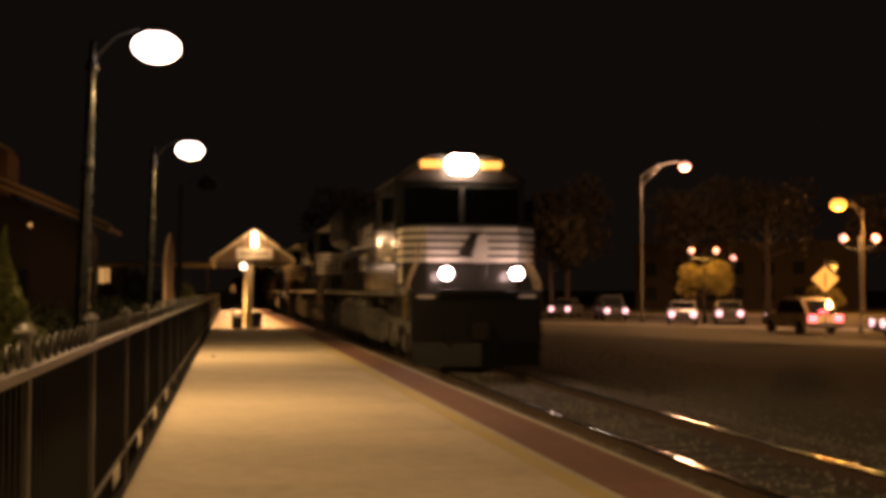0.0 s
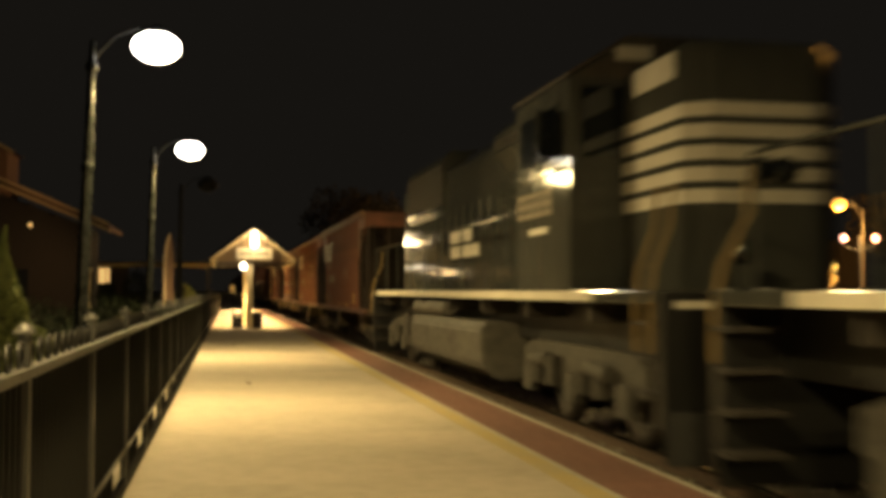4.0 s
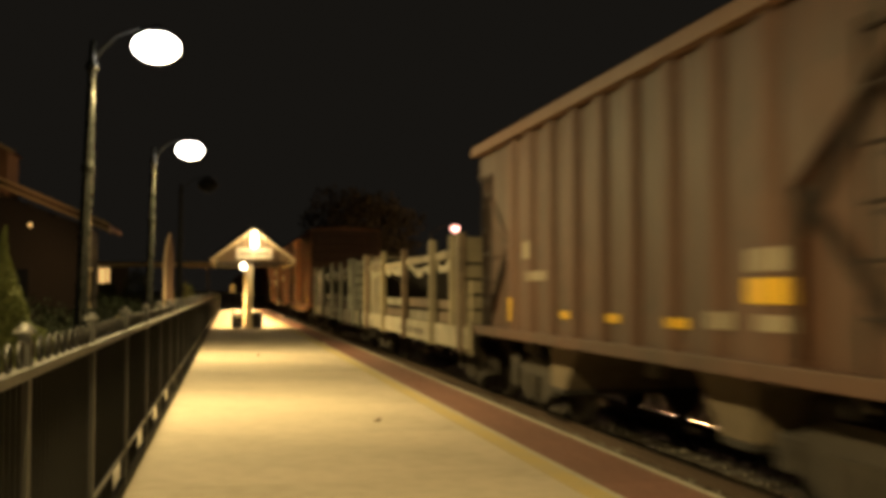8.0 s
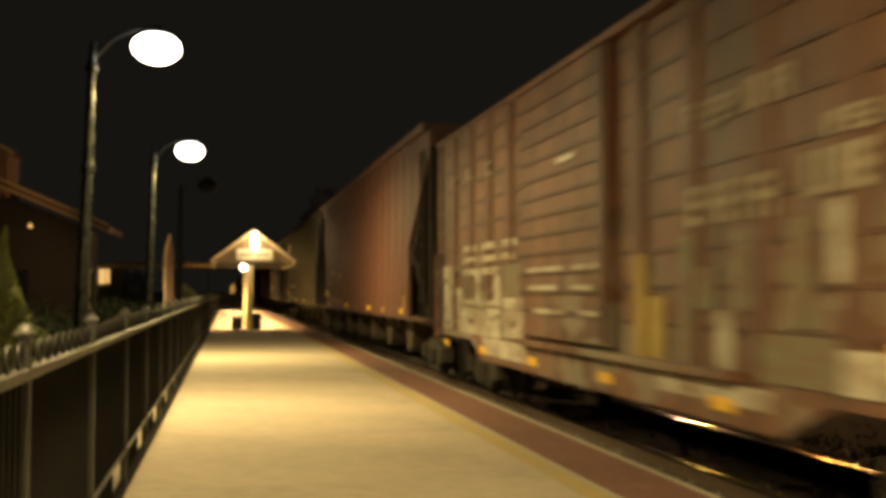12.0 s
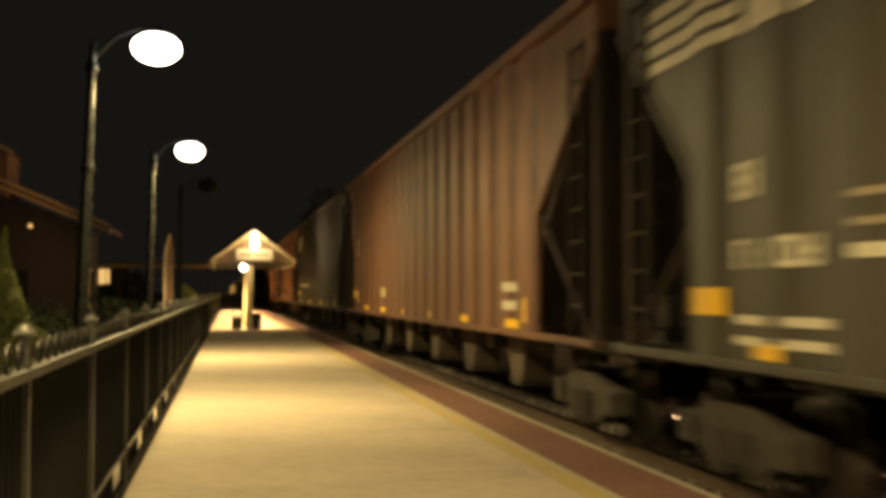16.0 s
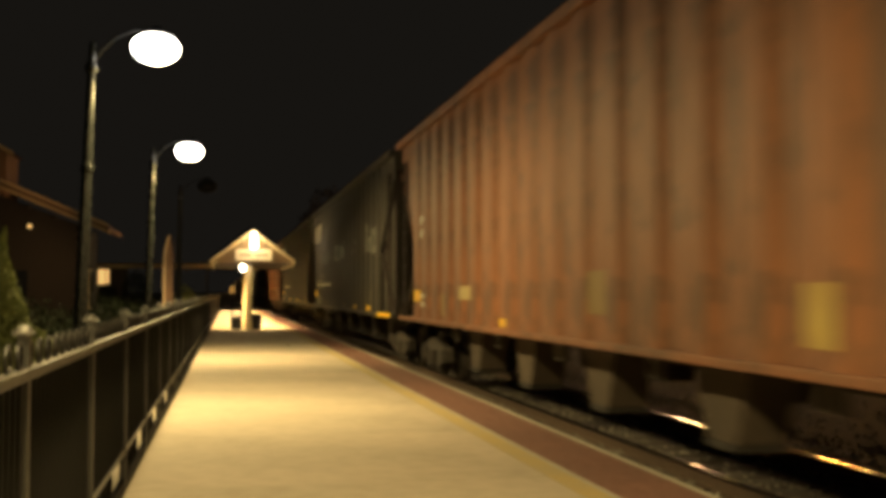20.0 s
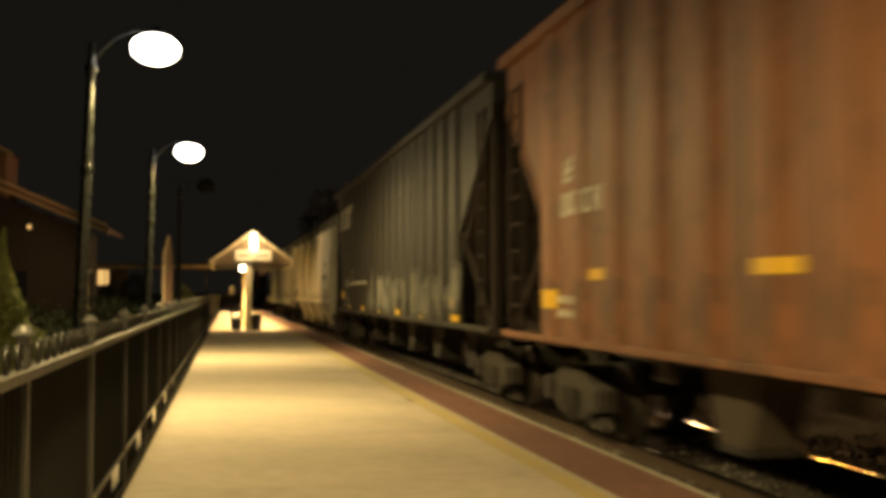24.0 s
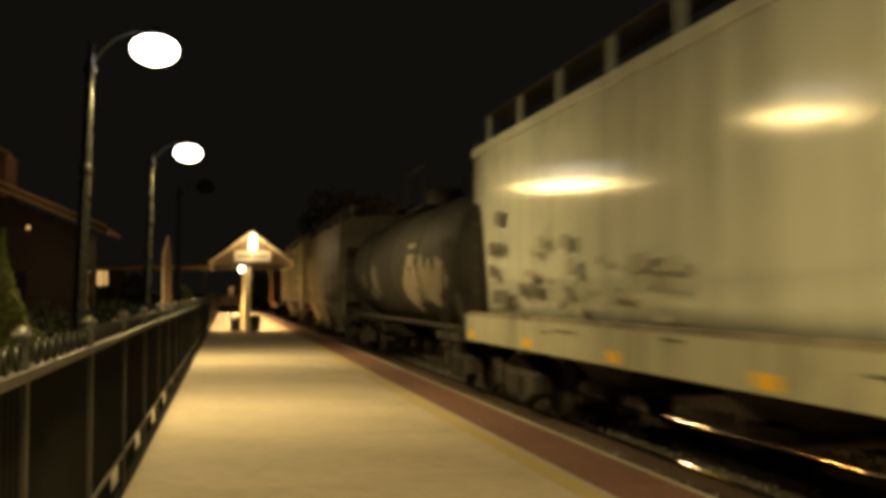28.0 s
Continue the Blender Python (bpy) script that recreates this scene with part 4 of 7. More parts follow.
# ---- street side ----
def build_street():
    bm = B()
    prism(bm, [(8.0, 79.0), (60.0, 22.0), (80.0, 40.0), (28.0, 97.0)], GROUND_Z + 0.004, GROUND_Z + 0.012, "z")
    solid("road", bm, ASPHALT, "two-lane asphalt street lit by orange lamps", "road", kind="structure")
    for (a, b) in (((7.7, 78.7), (59.7, 21.7)), ((28.3, 97.3), (80.3, 40.3))):
        d = (Vector(b) - Vector(a)).normalized()
        q = Vector((-d.y, d.x)) * 0.16
        bm = B()
        prism(bm, [tuple(Vector(a) - q), tuple(Vector(b) - q), tuple(Vector(b) + q), tuple(Vector(a) + q)], GROUND_Z - 0.05, GROUND_Z + 0.14, "z")
        solid("kerb", bm, KERB, "pale concrete kerb along the street", "kerb", kind="structure")
    G = GROUND_Z
    # tall street lamps with a curved arm; the third is added out of view
    for (x, y, h, arm, glow, lab) in ((27.2, 68.9, 10.6, 3.0, PINKLAMP, "tall grey street lamp with a curved arm, lit"), (54.1, 86.0, 9.9, -2.4, SODIUM, "tall street lamp with an orange sodium head, lit"), (33.0, 17.6, 10.3, -2.9, SODIUM, "tall street lamp with an orange sodium head, lit"), (25.6, 135.0, 10.2, 3.0, PINKLAMP, "tall grey street lamp far down the street, lit")):
        t = thing("street_lamp", (x, y, G), lab, "street lamp", "street lamps")
        bm = B()
        lathe(bm, [(0.16, 0), (0.16, 0.4), (0.075, 0.5), (0.045, h - 1.0), (0.04, h - 0.9)], 12)
        part("pole", bm, GREY_IRON, t)
        bm = B()
        path_tube(bm, [(0, 0, h - 1.0), (arm * .18, 0, h - .6), (arm * .45, 0, h - .2), (arm * .8, 0, h + .02), (arm, 0, h + .05)], 0.05, 8)
        path_tube(bm, [(0, 0, h - 1.7), (arm * .25, 0, h - .95), (arm * .45, 0, h - .2)], 0.035, 6)
        part("arm", bm, BLACK_IRON, t)
        bm = B()
        lathe(bm, [(0.08, 0.14), (0.26, 0.06), (0.30, -0.02), (0.28, -0.04)], 14, (arm + .1, 0, h))
        hd = part("head", bm, GREY_IRON, t)
        bm = B()
        # radius takes in the glare round the bulb, not the lens alone
        r = (0.38 if y < 100 else 0.62) if glow is PINKLAMP else 0.66
        lathe(bm, [(r * .6, -.045), (r, -r * .45), (r * .95, -r * .9), (r * .6, -r * 1.35), (0.05, -r * 1.5)], 14, (arm + .1, 0, h))
        part("lens", bm, glow, hd, "glowing lens")
    # twin lamps
    for (x, y, turn) in ((29.8, 65.0, -12), (30.0, 48.0, -12), (38.6, 78.9, 62)):
        t = thing("twin_lamp", (x, y, G), "dark post with two glowing globe lamps on side arms", "street lamp", "twin lamps")
        t.rotation_euler.z = radians(turn)
        bm = B()
        lathe(bm, [(0.12, 0), (0.12, 0.3), (0.045, 0.5), (0.035, 4.0), (0.02, 4.7)], 10)
        part("pole", bm, BLACK_IRON, t)
        bm = B()
        path_tube(bm, [(-.78, 0, 4.3), (-.5, 0, 4.1), (0, 0, 4.0), (.5, 0, 4.1), (.78, 0, 4.3)], 0.03, 6)
        part("arm", bm, BLACK_IRON, t)
        for s in (-1, 1):
            bm = B()
            lathe(bm, [(0.04, 4.40), (0.15, 4.47), (0.19, 4.58), (0.14, 4.69), (0.03, 4.76)], 12, (s * .78, 0, 0))
            part("globe", bm, PINKLAMP, t)
    # warning sign
    t = thing("traffic_sign", (25.7, 43.8, G), "yellow diamond warning sign on a steel post", "traffic sign")
    t.rotation_euler.z = radians(-28)
    bm = B()
    box(bm, -.03, .03, -.03, .03, 0, 3.4)
    part("post", bm, GREY_IRON, t)
    bm = B()
    prism(bm, [(-.56, 2.58), (0, 2.02), (.56, 2.58), (0, 3.14)], -0.05, -0.034, "y")
    part("plate", bm, SIGNYELLOW, t)
    bm = B()
    box(bm, -0.035, 0.035, -0.056, -0.051, 2.2, 2.85)
    part("symbol", bm, BLACK_IRON, t)
    build_tree((30.5, 66.4, G), 3.6, 1.85, 3, LEAF_LIT_GOLD, 2600, "small leafy street tree lit yellow from a lamp", 0.13)
    build_tree((32.0, 54.7, G), 2.2, 1.0, 5, LEAF_LIT_GOLD, 900, "small bushy street tree lit yellow by the lamps", 0.10)
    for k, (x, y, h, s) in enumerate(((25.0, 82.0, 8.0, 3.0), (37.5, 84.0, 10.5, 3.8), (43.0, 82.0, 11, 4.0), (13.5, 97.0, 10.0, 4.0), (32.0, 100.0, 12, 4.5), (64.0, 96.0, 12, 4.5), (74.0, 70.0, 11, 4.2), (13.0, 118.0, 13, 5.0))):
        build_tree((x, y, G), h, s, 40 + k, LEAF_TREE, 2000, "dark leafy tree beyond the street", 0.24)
    # low brick shops that close the view
    for k, (x, y, w, h, rot) in enumerate(((24, 156, 26, 6.0, -35), (56, 112, 24, 7.0, -35), (84, 96, 26, 6.5, -35))):
        b = thing("shop_building", (x, y, G), "dark low brick building across the street", "building", "buildings across the street")
        b.rotation_euler.z = radians(rot)
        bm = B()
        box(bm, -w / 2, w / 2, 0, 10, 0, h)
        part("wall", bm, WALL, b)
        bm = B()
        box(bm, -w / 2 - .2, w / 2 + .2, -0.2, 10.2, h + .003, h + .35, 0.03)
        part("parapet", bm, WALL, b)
        for j in range(int(w // 3.2)):
            xx = -w / 2 + 1.8 + j * 3.2
            for z in (0.9, 3.7):
                bm = B()
                box(bm, xx - .7, xx + .7, -0.05, -0.003, z, z + 1.6)
                wi = part("window", bm, WALL, b)
                bm = B()
                box(bm, xx - .6, xx + .6, -0.07, -0.054, z + .1, z + 1.5)
                part("pane", bm, DARKGLASS, wi)


def build_car(x, y, rot, colour, lab, lit_front=True, lit_rear=True, suv=False):
    """Local: nose towards -y."""
    t = thing("parked_car" if not lit_front else "car", (x, y, GROUND_Z + 0.012), lab, "car", "cars on the street")
    t.rotation_euler.z = radians(rot)
    L, W, H = 4.6, 1.8, 1.72 if suv else 1.45
    m = surface("car_paint", colour, 0.28, 0.2, grain=3, mix=0.4, bump=0)
    bm = B()
    side = [(-2.25, .32), (-2.3, .62), (-2.2, .80), (-1.15, .95), (1.6 if suv else 1.3, .97), (2.2, .93), (2.28, .6), (2.2, .3)]
    prism(bm, side, -W / 2, W / 2, "x")
    bmesh.ops.bevel(bm, geom=bm.edges[:], offset=0.06, segments=2, affect="EDGES")
    part("body", bm, m, t)
    top = [(-1.1, .96), (-.45, H - .04), (0.1, H), (1.4 if suv else .75, H - .03), (2.0 if suv else 1.55, .97)]
    bm = B()
    prism(bm, top, -W / 2 + .14, W / 2 - .14, "x")
    bmesh.ops.bevel(bm, geom=bm.edges[:], offset=0.05, segments=2, affect="EDGES")
    part("cabin", bm, m, t)
    inner = [(-.95, 1.0), (-.42, H - .12), (0.1, H - .1), (1.3 if suv else .7, H - .12), (1.75 if suv else 1.35, 1.0)]
    for sx in (-1, 1):
        bm = B()
        prism(bm, inner, sx * (W / 2 - .142), sx * (W / 2 - .128), "x")
        part("side_window", bm, DARKGLASS, t)
    for (a, b, c, d) in ((-1.06, .98, -.5, H - .10),):
        bm = B()
        prism(bm, [(a - .02, b), (c - .02, d), (c - .045, d), (a - .045, b)], -W / 2 + .24, W / 2 - .24, "x")
        part("windscreen", bm, DARKGLASS, t)
    for sx in (-1, 1):
        for yy in (-1.4, 1.35):
            bm = B()
            lathe(bm, [(.2, -.11), (.31, -.11), (.33, -.08), (.33, .08), (.31, .11), (.2, .11)], 18, (0, 0, 0), "x")
            w = part("wheel", bm, BLACK_IRON, t, at=(sx * (W / 2 - .1), yy, .33))
            bm = B()
            lathe(bm, [(.03, .112), (.2, .112), (.2, .09), (.03, .09)] if sx > 0 else [(.03, -.112), (.2, -.112), (.2, -.09), (.03, -.09)], 14, (0, 0, 0), "x")
            part("rim", bm, GREY_IRON, w)
        bm = B()
        lathe(bm, [(.02, -.06), (.17, -.05), (.19, 0), (.12, .04)], 12, (sx * .62, -2.28, .68), "y")
        part("headlight", bm, CARHEAD if lit_front else DARKGLASS, t, "glowing white headlight" if lit_front else "")
        bm = B()
        box(bm, sx * .66 - .2, sx * .66 + .2, 2.24, 2.33, .62, .92, .02)
        part("tail_light", bm, CARTAIL if lit_rear else DARKGLASS, t, "glowing red tail light" if lit_rear else "")
    bm = B()
    prism(bm, [(2.05 if suv else 1.62, 1.02), (1.50 if suv else .86, H - .12), (1.53 if suv else .89, H - .10), (2.08 if suv else 1.65, 1.03)], -W / 2 + .26, W / 2 - .26, "x")
    part("rear_window", bm, DARKGLASS, t)
    if suv and lit_rear:
        bm = B()
        box(bm, -.22, .22, 2.06, 2.14, 1.02, 1.12, .02)
        part("brake_light", bm, CARTAIL, t, "glowing red high brake light")
        for sx in (-1, 1):
            bm = B()
            path_tube(bm, [(sx * .55, -.35, H + .01), (sx * .55, -.2, H + .06), (sx * .55, 1.2, H + .05), (sx * .55, 1.35, H)], .02, 6)
            part("roof_rail", bm, GREY_IRON, t)
        bm = B()
        box(bm, -.85, .85, 2.26, 2.36, .36, .56, .03)
        part("bumper", bm, BLACK_IRON, t)
    return t


build_shelter()
build_station()
build_planting()
build_street()
build_car(27.65, 49.4, 180, (0.46, 0.36, 0.22), "tan sport utility car with red tail lights lit on the street", True, True, True)
build_car(29.75, 42.3, 258, (0.10, 0.11, 0.12), "dark car waiting on the street with lights on", True, False)
build_car(27.4, 62.8, -24, (0.08, 0.08, 0.09), "dark car facing the railway with bright headlights", True, False)
build_car(31.0, 64.1, -24, (0.12, 0.12, 0.12), "grey car facing the railway with bright headlights", True, False)
build_car(26.0, 81.5, -30, (0.1, 0.1, 0.1), "dark car with bright headlights on the street", True, False)
build_car(26.9, 74.1, -10, (0.06, 0.06, 0.07), "dark tall car with headlights on", True, False, True)


# ---- the train ----
SPEED, START_Y = 20.0, 23.85
TRAIN = []


def wheel_mesh(r):
    bm = B()
    lathe(bm, [(0.09, -0.07), (r * .35, -0.06), (r * .75, -0.03), (r * .8, -0.06), (r, -0.06), (r, 0.05), (r + .03, 0.055), (r + .03, 0.08), (r * .75, 0.08), (0.09, 0.07)], 20, (0, 0, 0), "x")
    return as_mesh("wheel", bm, WHEEL)


WHEEL_CAR, WHEEL_LOCO = wheel_mesh(0.46), wheel_mesh(0.52)


def frame_mesh(loco):
    bm = B()
    if loco:
        prism(bm, [(-2.35, .62), (-2.35, .92), (-1.9, 1.05), (1.9, 1.05), (2.35, .92), (2.35, .62), (1.9, .55), (1.4, .72), (.6, .72), (.35, .5), (-.35, .5), (-.6, .72), (-1.4, .72), (-1.9, .55)], -.09, .09, "x")
        for y in (-1.85, 0, 1.85):
            box(bm, -.2, -.06, y - .2, y + .2, .36, .72, .03)
        for y in (-1.2, -0.6, 0.65, 1.25):
            tube(bm, (-.18, y, .52), (-.18, y, .9), .11, 10)
        tube(bm, (-.2, -1.5, .8), (-.2, -.8, .84), .1, 10)
        tube(bm, (-.2, .8, .84), (-.2, 1.5, .8), .1, 10)
    else:
        prism(bm, [(-1.15, .36), (-1.15, .62), (-.75, .66), (-.35, .80), (.35, .80), (.75, .66), (1.15, .62), (1.15, .36), (.8, .38), (.45, .2), (-.45, .2), (-.8, .38)], -.08, .08, "x")
        for y in (-.9, .9):
            box(bm, -.14, -.05, y - .15, y + .15, .34, .62, .02)
        for y in (-.2, 0, .2):
            tube(bm, (-.11, y, .28), (-.11, y, .56), .07, 8)
    return as_mesh("side_frame", bm, LOCO_TRUCK if loco else TRUCK)


FRAME_CAR, FRAME_LOCO = frame_mesh(False), frame_mesh(True)


def add_truck(t, y, loco=False, axles=None):
    bm = B()
    if loco:
        box(bm, -.75, .75, -1.9, 1.9, .55, 1.1, .05)
    else:
        box(bm, -1.0, 1.0, -.22, .22, .45, .85, .04)
    tr = part("truck", bm, GRIME, t, at=(0, y, 0))
    ys = axles or ((-1.85, 0, 1.85) if loco else (-.9, .9))
    r = .52 if loco else .46
    for s in (-1, 1):
        part("side_frame", FRAME_LOCO if loco else FRAME_CAR, None, tr, at=Matrix.Translation((s * 1.02, 0, 0)) @ (Matrix.Identity(4) if s < 0 else Matrix.Rotation(math.pi, 4, "Z")))
        for q in ys:
            part("wheel", WHEEL_LOCO if loco else WHEEL_CAR, None, tr, at=Matrix.Translation((s * .73, q, r)) @ (Matrix.Identity(4) if s < 0 else Matrix.Rotation(math.pi, 4, "Z")))


def couplers(t, L, material=GRIME):
    for y0, y1 in ((-0.02, 0.75), (L - 0.75, L + 0.02)):
        bm = B()
        box(bm, -.12, .12, y0 + .1, y1 - .1, .75, .98, .03)
        box(bm, -.17, .17, y0 if y0 < 1 else y1 - .3, y0 + .3 if y0 < 1 else y1, .68, 1.05, .05)
        part("coupler", bm, material, t)
        s = -1 if y0 < 1 else 1
        bm = B()
        path_tube(bm, [(.35, y1 - .1 if s < 0 else y0 + .1, .8), (.4, (y0 + y1) / 2, .5), (.3, y0 if s < 0 else y1, .62)], .03, 6)
        part("air_hose", bm, BLACK_IRON, t)


def car_thing(name, u, L, label, category, group):
    t = thing(name, (TRACK_X, START_Y + u, RAIL_Z), label, category, group)
    TRAIN.append((t, u))
    return t


def ladder(t, x, y, z0, z1, w=0.45, along="y", material=GRIME, step=0.36):
    bm = B()
    a, b = ((x, y - w / 2), (x, y + w / 2)) if along == "y" else ((x - w / 2, y), (x + w / 2, y))
    for p in (a, b):
        tube(bm, (*p, z0), (*p, z1), .022, 6)
    z = z0 + .12
    while z < z1:
        tube(bm, (*a, z), (*b, z), .016, 6)
        z += step
    part("ladder", bm, material, t)


RIBBED = {}


def ribbed_wall(first, last, n, width, base, crest):
    """The outward reach of a staked wall along the car."""
    pitch = (last - first) / (n - 1)

    def reach(y):
        k = min(max(round((y - first) / pitch), 0), n - 1)
        q = abs(y - first - k * pitch) / width
        return crest - .008 * q / .27 if q < .27 else crest - .008 - (crest - .008 - base) * min(1.0, (q - .27) / .23)
    return reach


def side_plate(t, name, x, y0, y1, z0, z1, material, label="", slant=0.0, thick=.006):
    """A painted or riveted plate lying on a side wall at x (towards the platform); on a staked wall the paint follows the stakes."""
    bm = B()
    reach = RIBBED.get(t.name) if z0 > (1.05 if t.name.startswith("box_car") else 1.2) else None
    if reach:
        m = max(1, math.ceil((y1 - y0) / .07))
        rows = [[bm.verts.new((-reach(y0 + (y1 - y0) * k / m - sl) - .004, y0 + (y1 - y0) * k / m - sl, z)) for k in range(m + 1)] for z, sl in ((z0, 0.0), (z1, slant))]
        for k in range(m):
            bm.faces.new((rows[0][k], rows[0][k + 1], rows[1][k + 1], rows[1][k]))
        return part(name, bm, material, t, label)
    prism(bm, [(y0, z0), (y1, z0), (y1 - slant, z1), (y0 - slant, z1)], x - thick, x, "x")
    return part(name, bm, material, t, label)


def emblem(t, x, y0, y1, z0, z1, material=STENCIL):
    """A plain block mark: level bars of falling length beside a slanting block. y0 < y1."""
    w, h = y1 - y0, z1 - z0
    for k in range(4):
        zz = z0 + h * k / 4
        side_plate(t, "emblem_bar", x, y0 + w * (.465 + .008 * k), y1 - w * (0.02 - 0.006 * k), zz + h * .04, zz + h * .20, material)
    side_plate(t, "emblem_block", x, y0 + w * .26, y0 + w * .45, z0, z1, material, slant=w * .05, thick=.007)
    side_plate(t, "emblem_block", x, y0 + w * .02, y0 + w * .22, z0 + h * .58, z1, material, slant=w * .04, thick=.007)
    side_plate(t, "emblem_block", x, y0 + w * .05, y0 + w * .24, z0, z0 + h * .46, material, slant=w * .04, thick=.007)


def graffiti(t, x, y0, y1, z0, z1, n, seed, line, fill=None, stroke=.07):
    """Sprayed lettering that nobody can read: a row of lumpy outlined shapes, some crossed by a stroke, on a side wall at x."""
    rnd = random.Random(seed)
    reach = RIBBED.get(t.name)

    def at(y, z, lift=.004):
        return (-reach(y) - lift if reach else x + .004 - lift, y, z)
    step = (y1 - y0) / n
    for k in range(n):
        c, h = y0 + (k + .5) * step + rnd.uniform(-.08, .08), (z1 - z0) * rnd.uniform(.38, .52)
        m = (z0 + z1) / 2 + rnd.uniform(-.08, .08)
        a, lean, p1, p2 = step * rnd.uniform(.42, .60), rnd.uniform(-.35, .2), rnd.uniform(0, 6), rnd.uniform(0, 6)
        ring = []
        for j in range(40):
            q = j * math.tau / 40
            r = 1 + .22 * math.sin(2 * q + p1) + .16 * math.sin(3 * q + p2)
            ring.append((c + a * r * math.cos(q) + lean * h * math.sin(q), m + h * r * math.sin(q)))
        bm = B()
        w = 1 - stroke / max(.12, min(a, h))
        for j in range(40):
            (ya, za), (yb, zb) = ring[j], ring[(j + 1) % 40]
            inner = [(c + (yy - c) * w, m + (zz - m) * w) for yy, zz in ((yb, zb), (ya, za))]
            bm.faces.new([bm.verts.new(at(yy, zz, .008)) for yy, zz in [(ya, za), (yb, zb)] + inner])
        if rnd.random() < .6:
            ya, za, yb, zb = c - a * .7, m - h * rnd.uniform(.2, .9), c + a * .7, m + h * rnd.uniform(.1, .9)
            cuts = [(ya + (yb - ya) * j / 10, za + (zb - za) * j / 10) for j in range(11)]
            for p, q in zip(cuts, cuts[1:]):
                bm.faces.new([bm.verts.new(at(yy, zz, .009)) for yy, zz in (p, q, (q[0], q[1] + stroke), (p[0], p[1] + stroke))])
        letter = part("graffiti_outline", bm, line, t)
        if fill:
            bm = B()
            ys = sorted(p[0] for p in ring)
            lo, hi = ys[0], ys[-1]
            cols = []
            for j in range(25):
                yy = lo + (hi - lo) * (j + .02) / 24.04
                zs = []
                for p, q in zip(ring, ring[1:] + ring[:1]):
                    if (p[0] - yy) * (q[0] - yy) <= 0 and p[0] != q[0]:
                        zs.append(p[1] + (q[1] - p[1]) * (yy - p[0]) / (q[0] - p[0]))
                if len(zs) > 1:
                    cols.append([bm.verts.new(at(yy, zz, .004)) for zz in (min(zs), max(zs))])
            for p, q in zip(cols, cols[1:]):
                bm.faces.new((p[0], q[0], q[1], p[1]))
            part("graffiti_fill", bm, fill[k % len(fill)], letter)


def letters_row(t, x, y, z, w, h, n, seed, material):
    """A word worn past reading: n upright groups of small bars, w wide in all, ending at y (its far end)."""
    rnd = random.Random(seed)
    cell = w / n
    reach = RIBBED.get(t.name)

    def bar(bm, y0, y1, z0, z1):
        m = max(1, math.ceil((y1 - y0) / .07))
        cuts = [y0 + (y1 - y0) * k / m for k in range(m + 1)]
        for p, q in zip(cuts, cuts[1:]):
            xs = [(-reach(v) - .005 if reach else x - .004) for v in (p, q)]
            bm.faces.new([bm.verts.new(v) for v in ((xs[0], p, z0), (xs[1], q, z0), (xs[1], q, z1), (xs[0], p, z1))])
    for k in range(n):
        bm = B()
        y1 = y - k * cell
        y0 = y1 - cell * .80
        v = cell * .27
        bar(bm, y1 - v, y1, z, z + h)
        if rnd.random() < .7:
            bar(bm, y0, y0 + v, z + (0 if rnd.random() < .6 else h * .5), z + h)
        for q in rnd.sample((0.0, .41, .82), rnd.choice((1, 2, 2, 3))):
            bar(bm, y0 + v, y1 - v, z + h * q, z + h * (q + .22))
        part("stencil", bm, material, t)


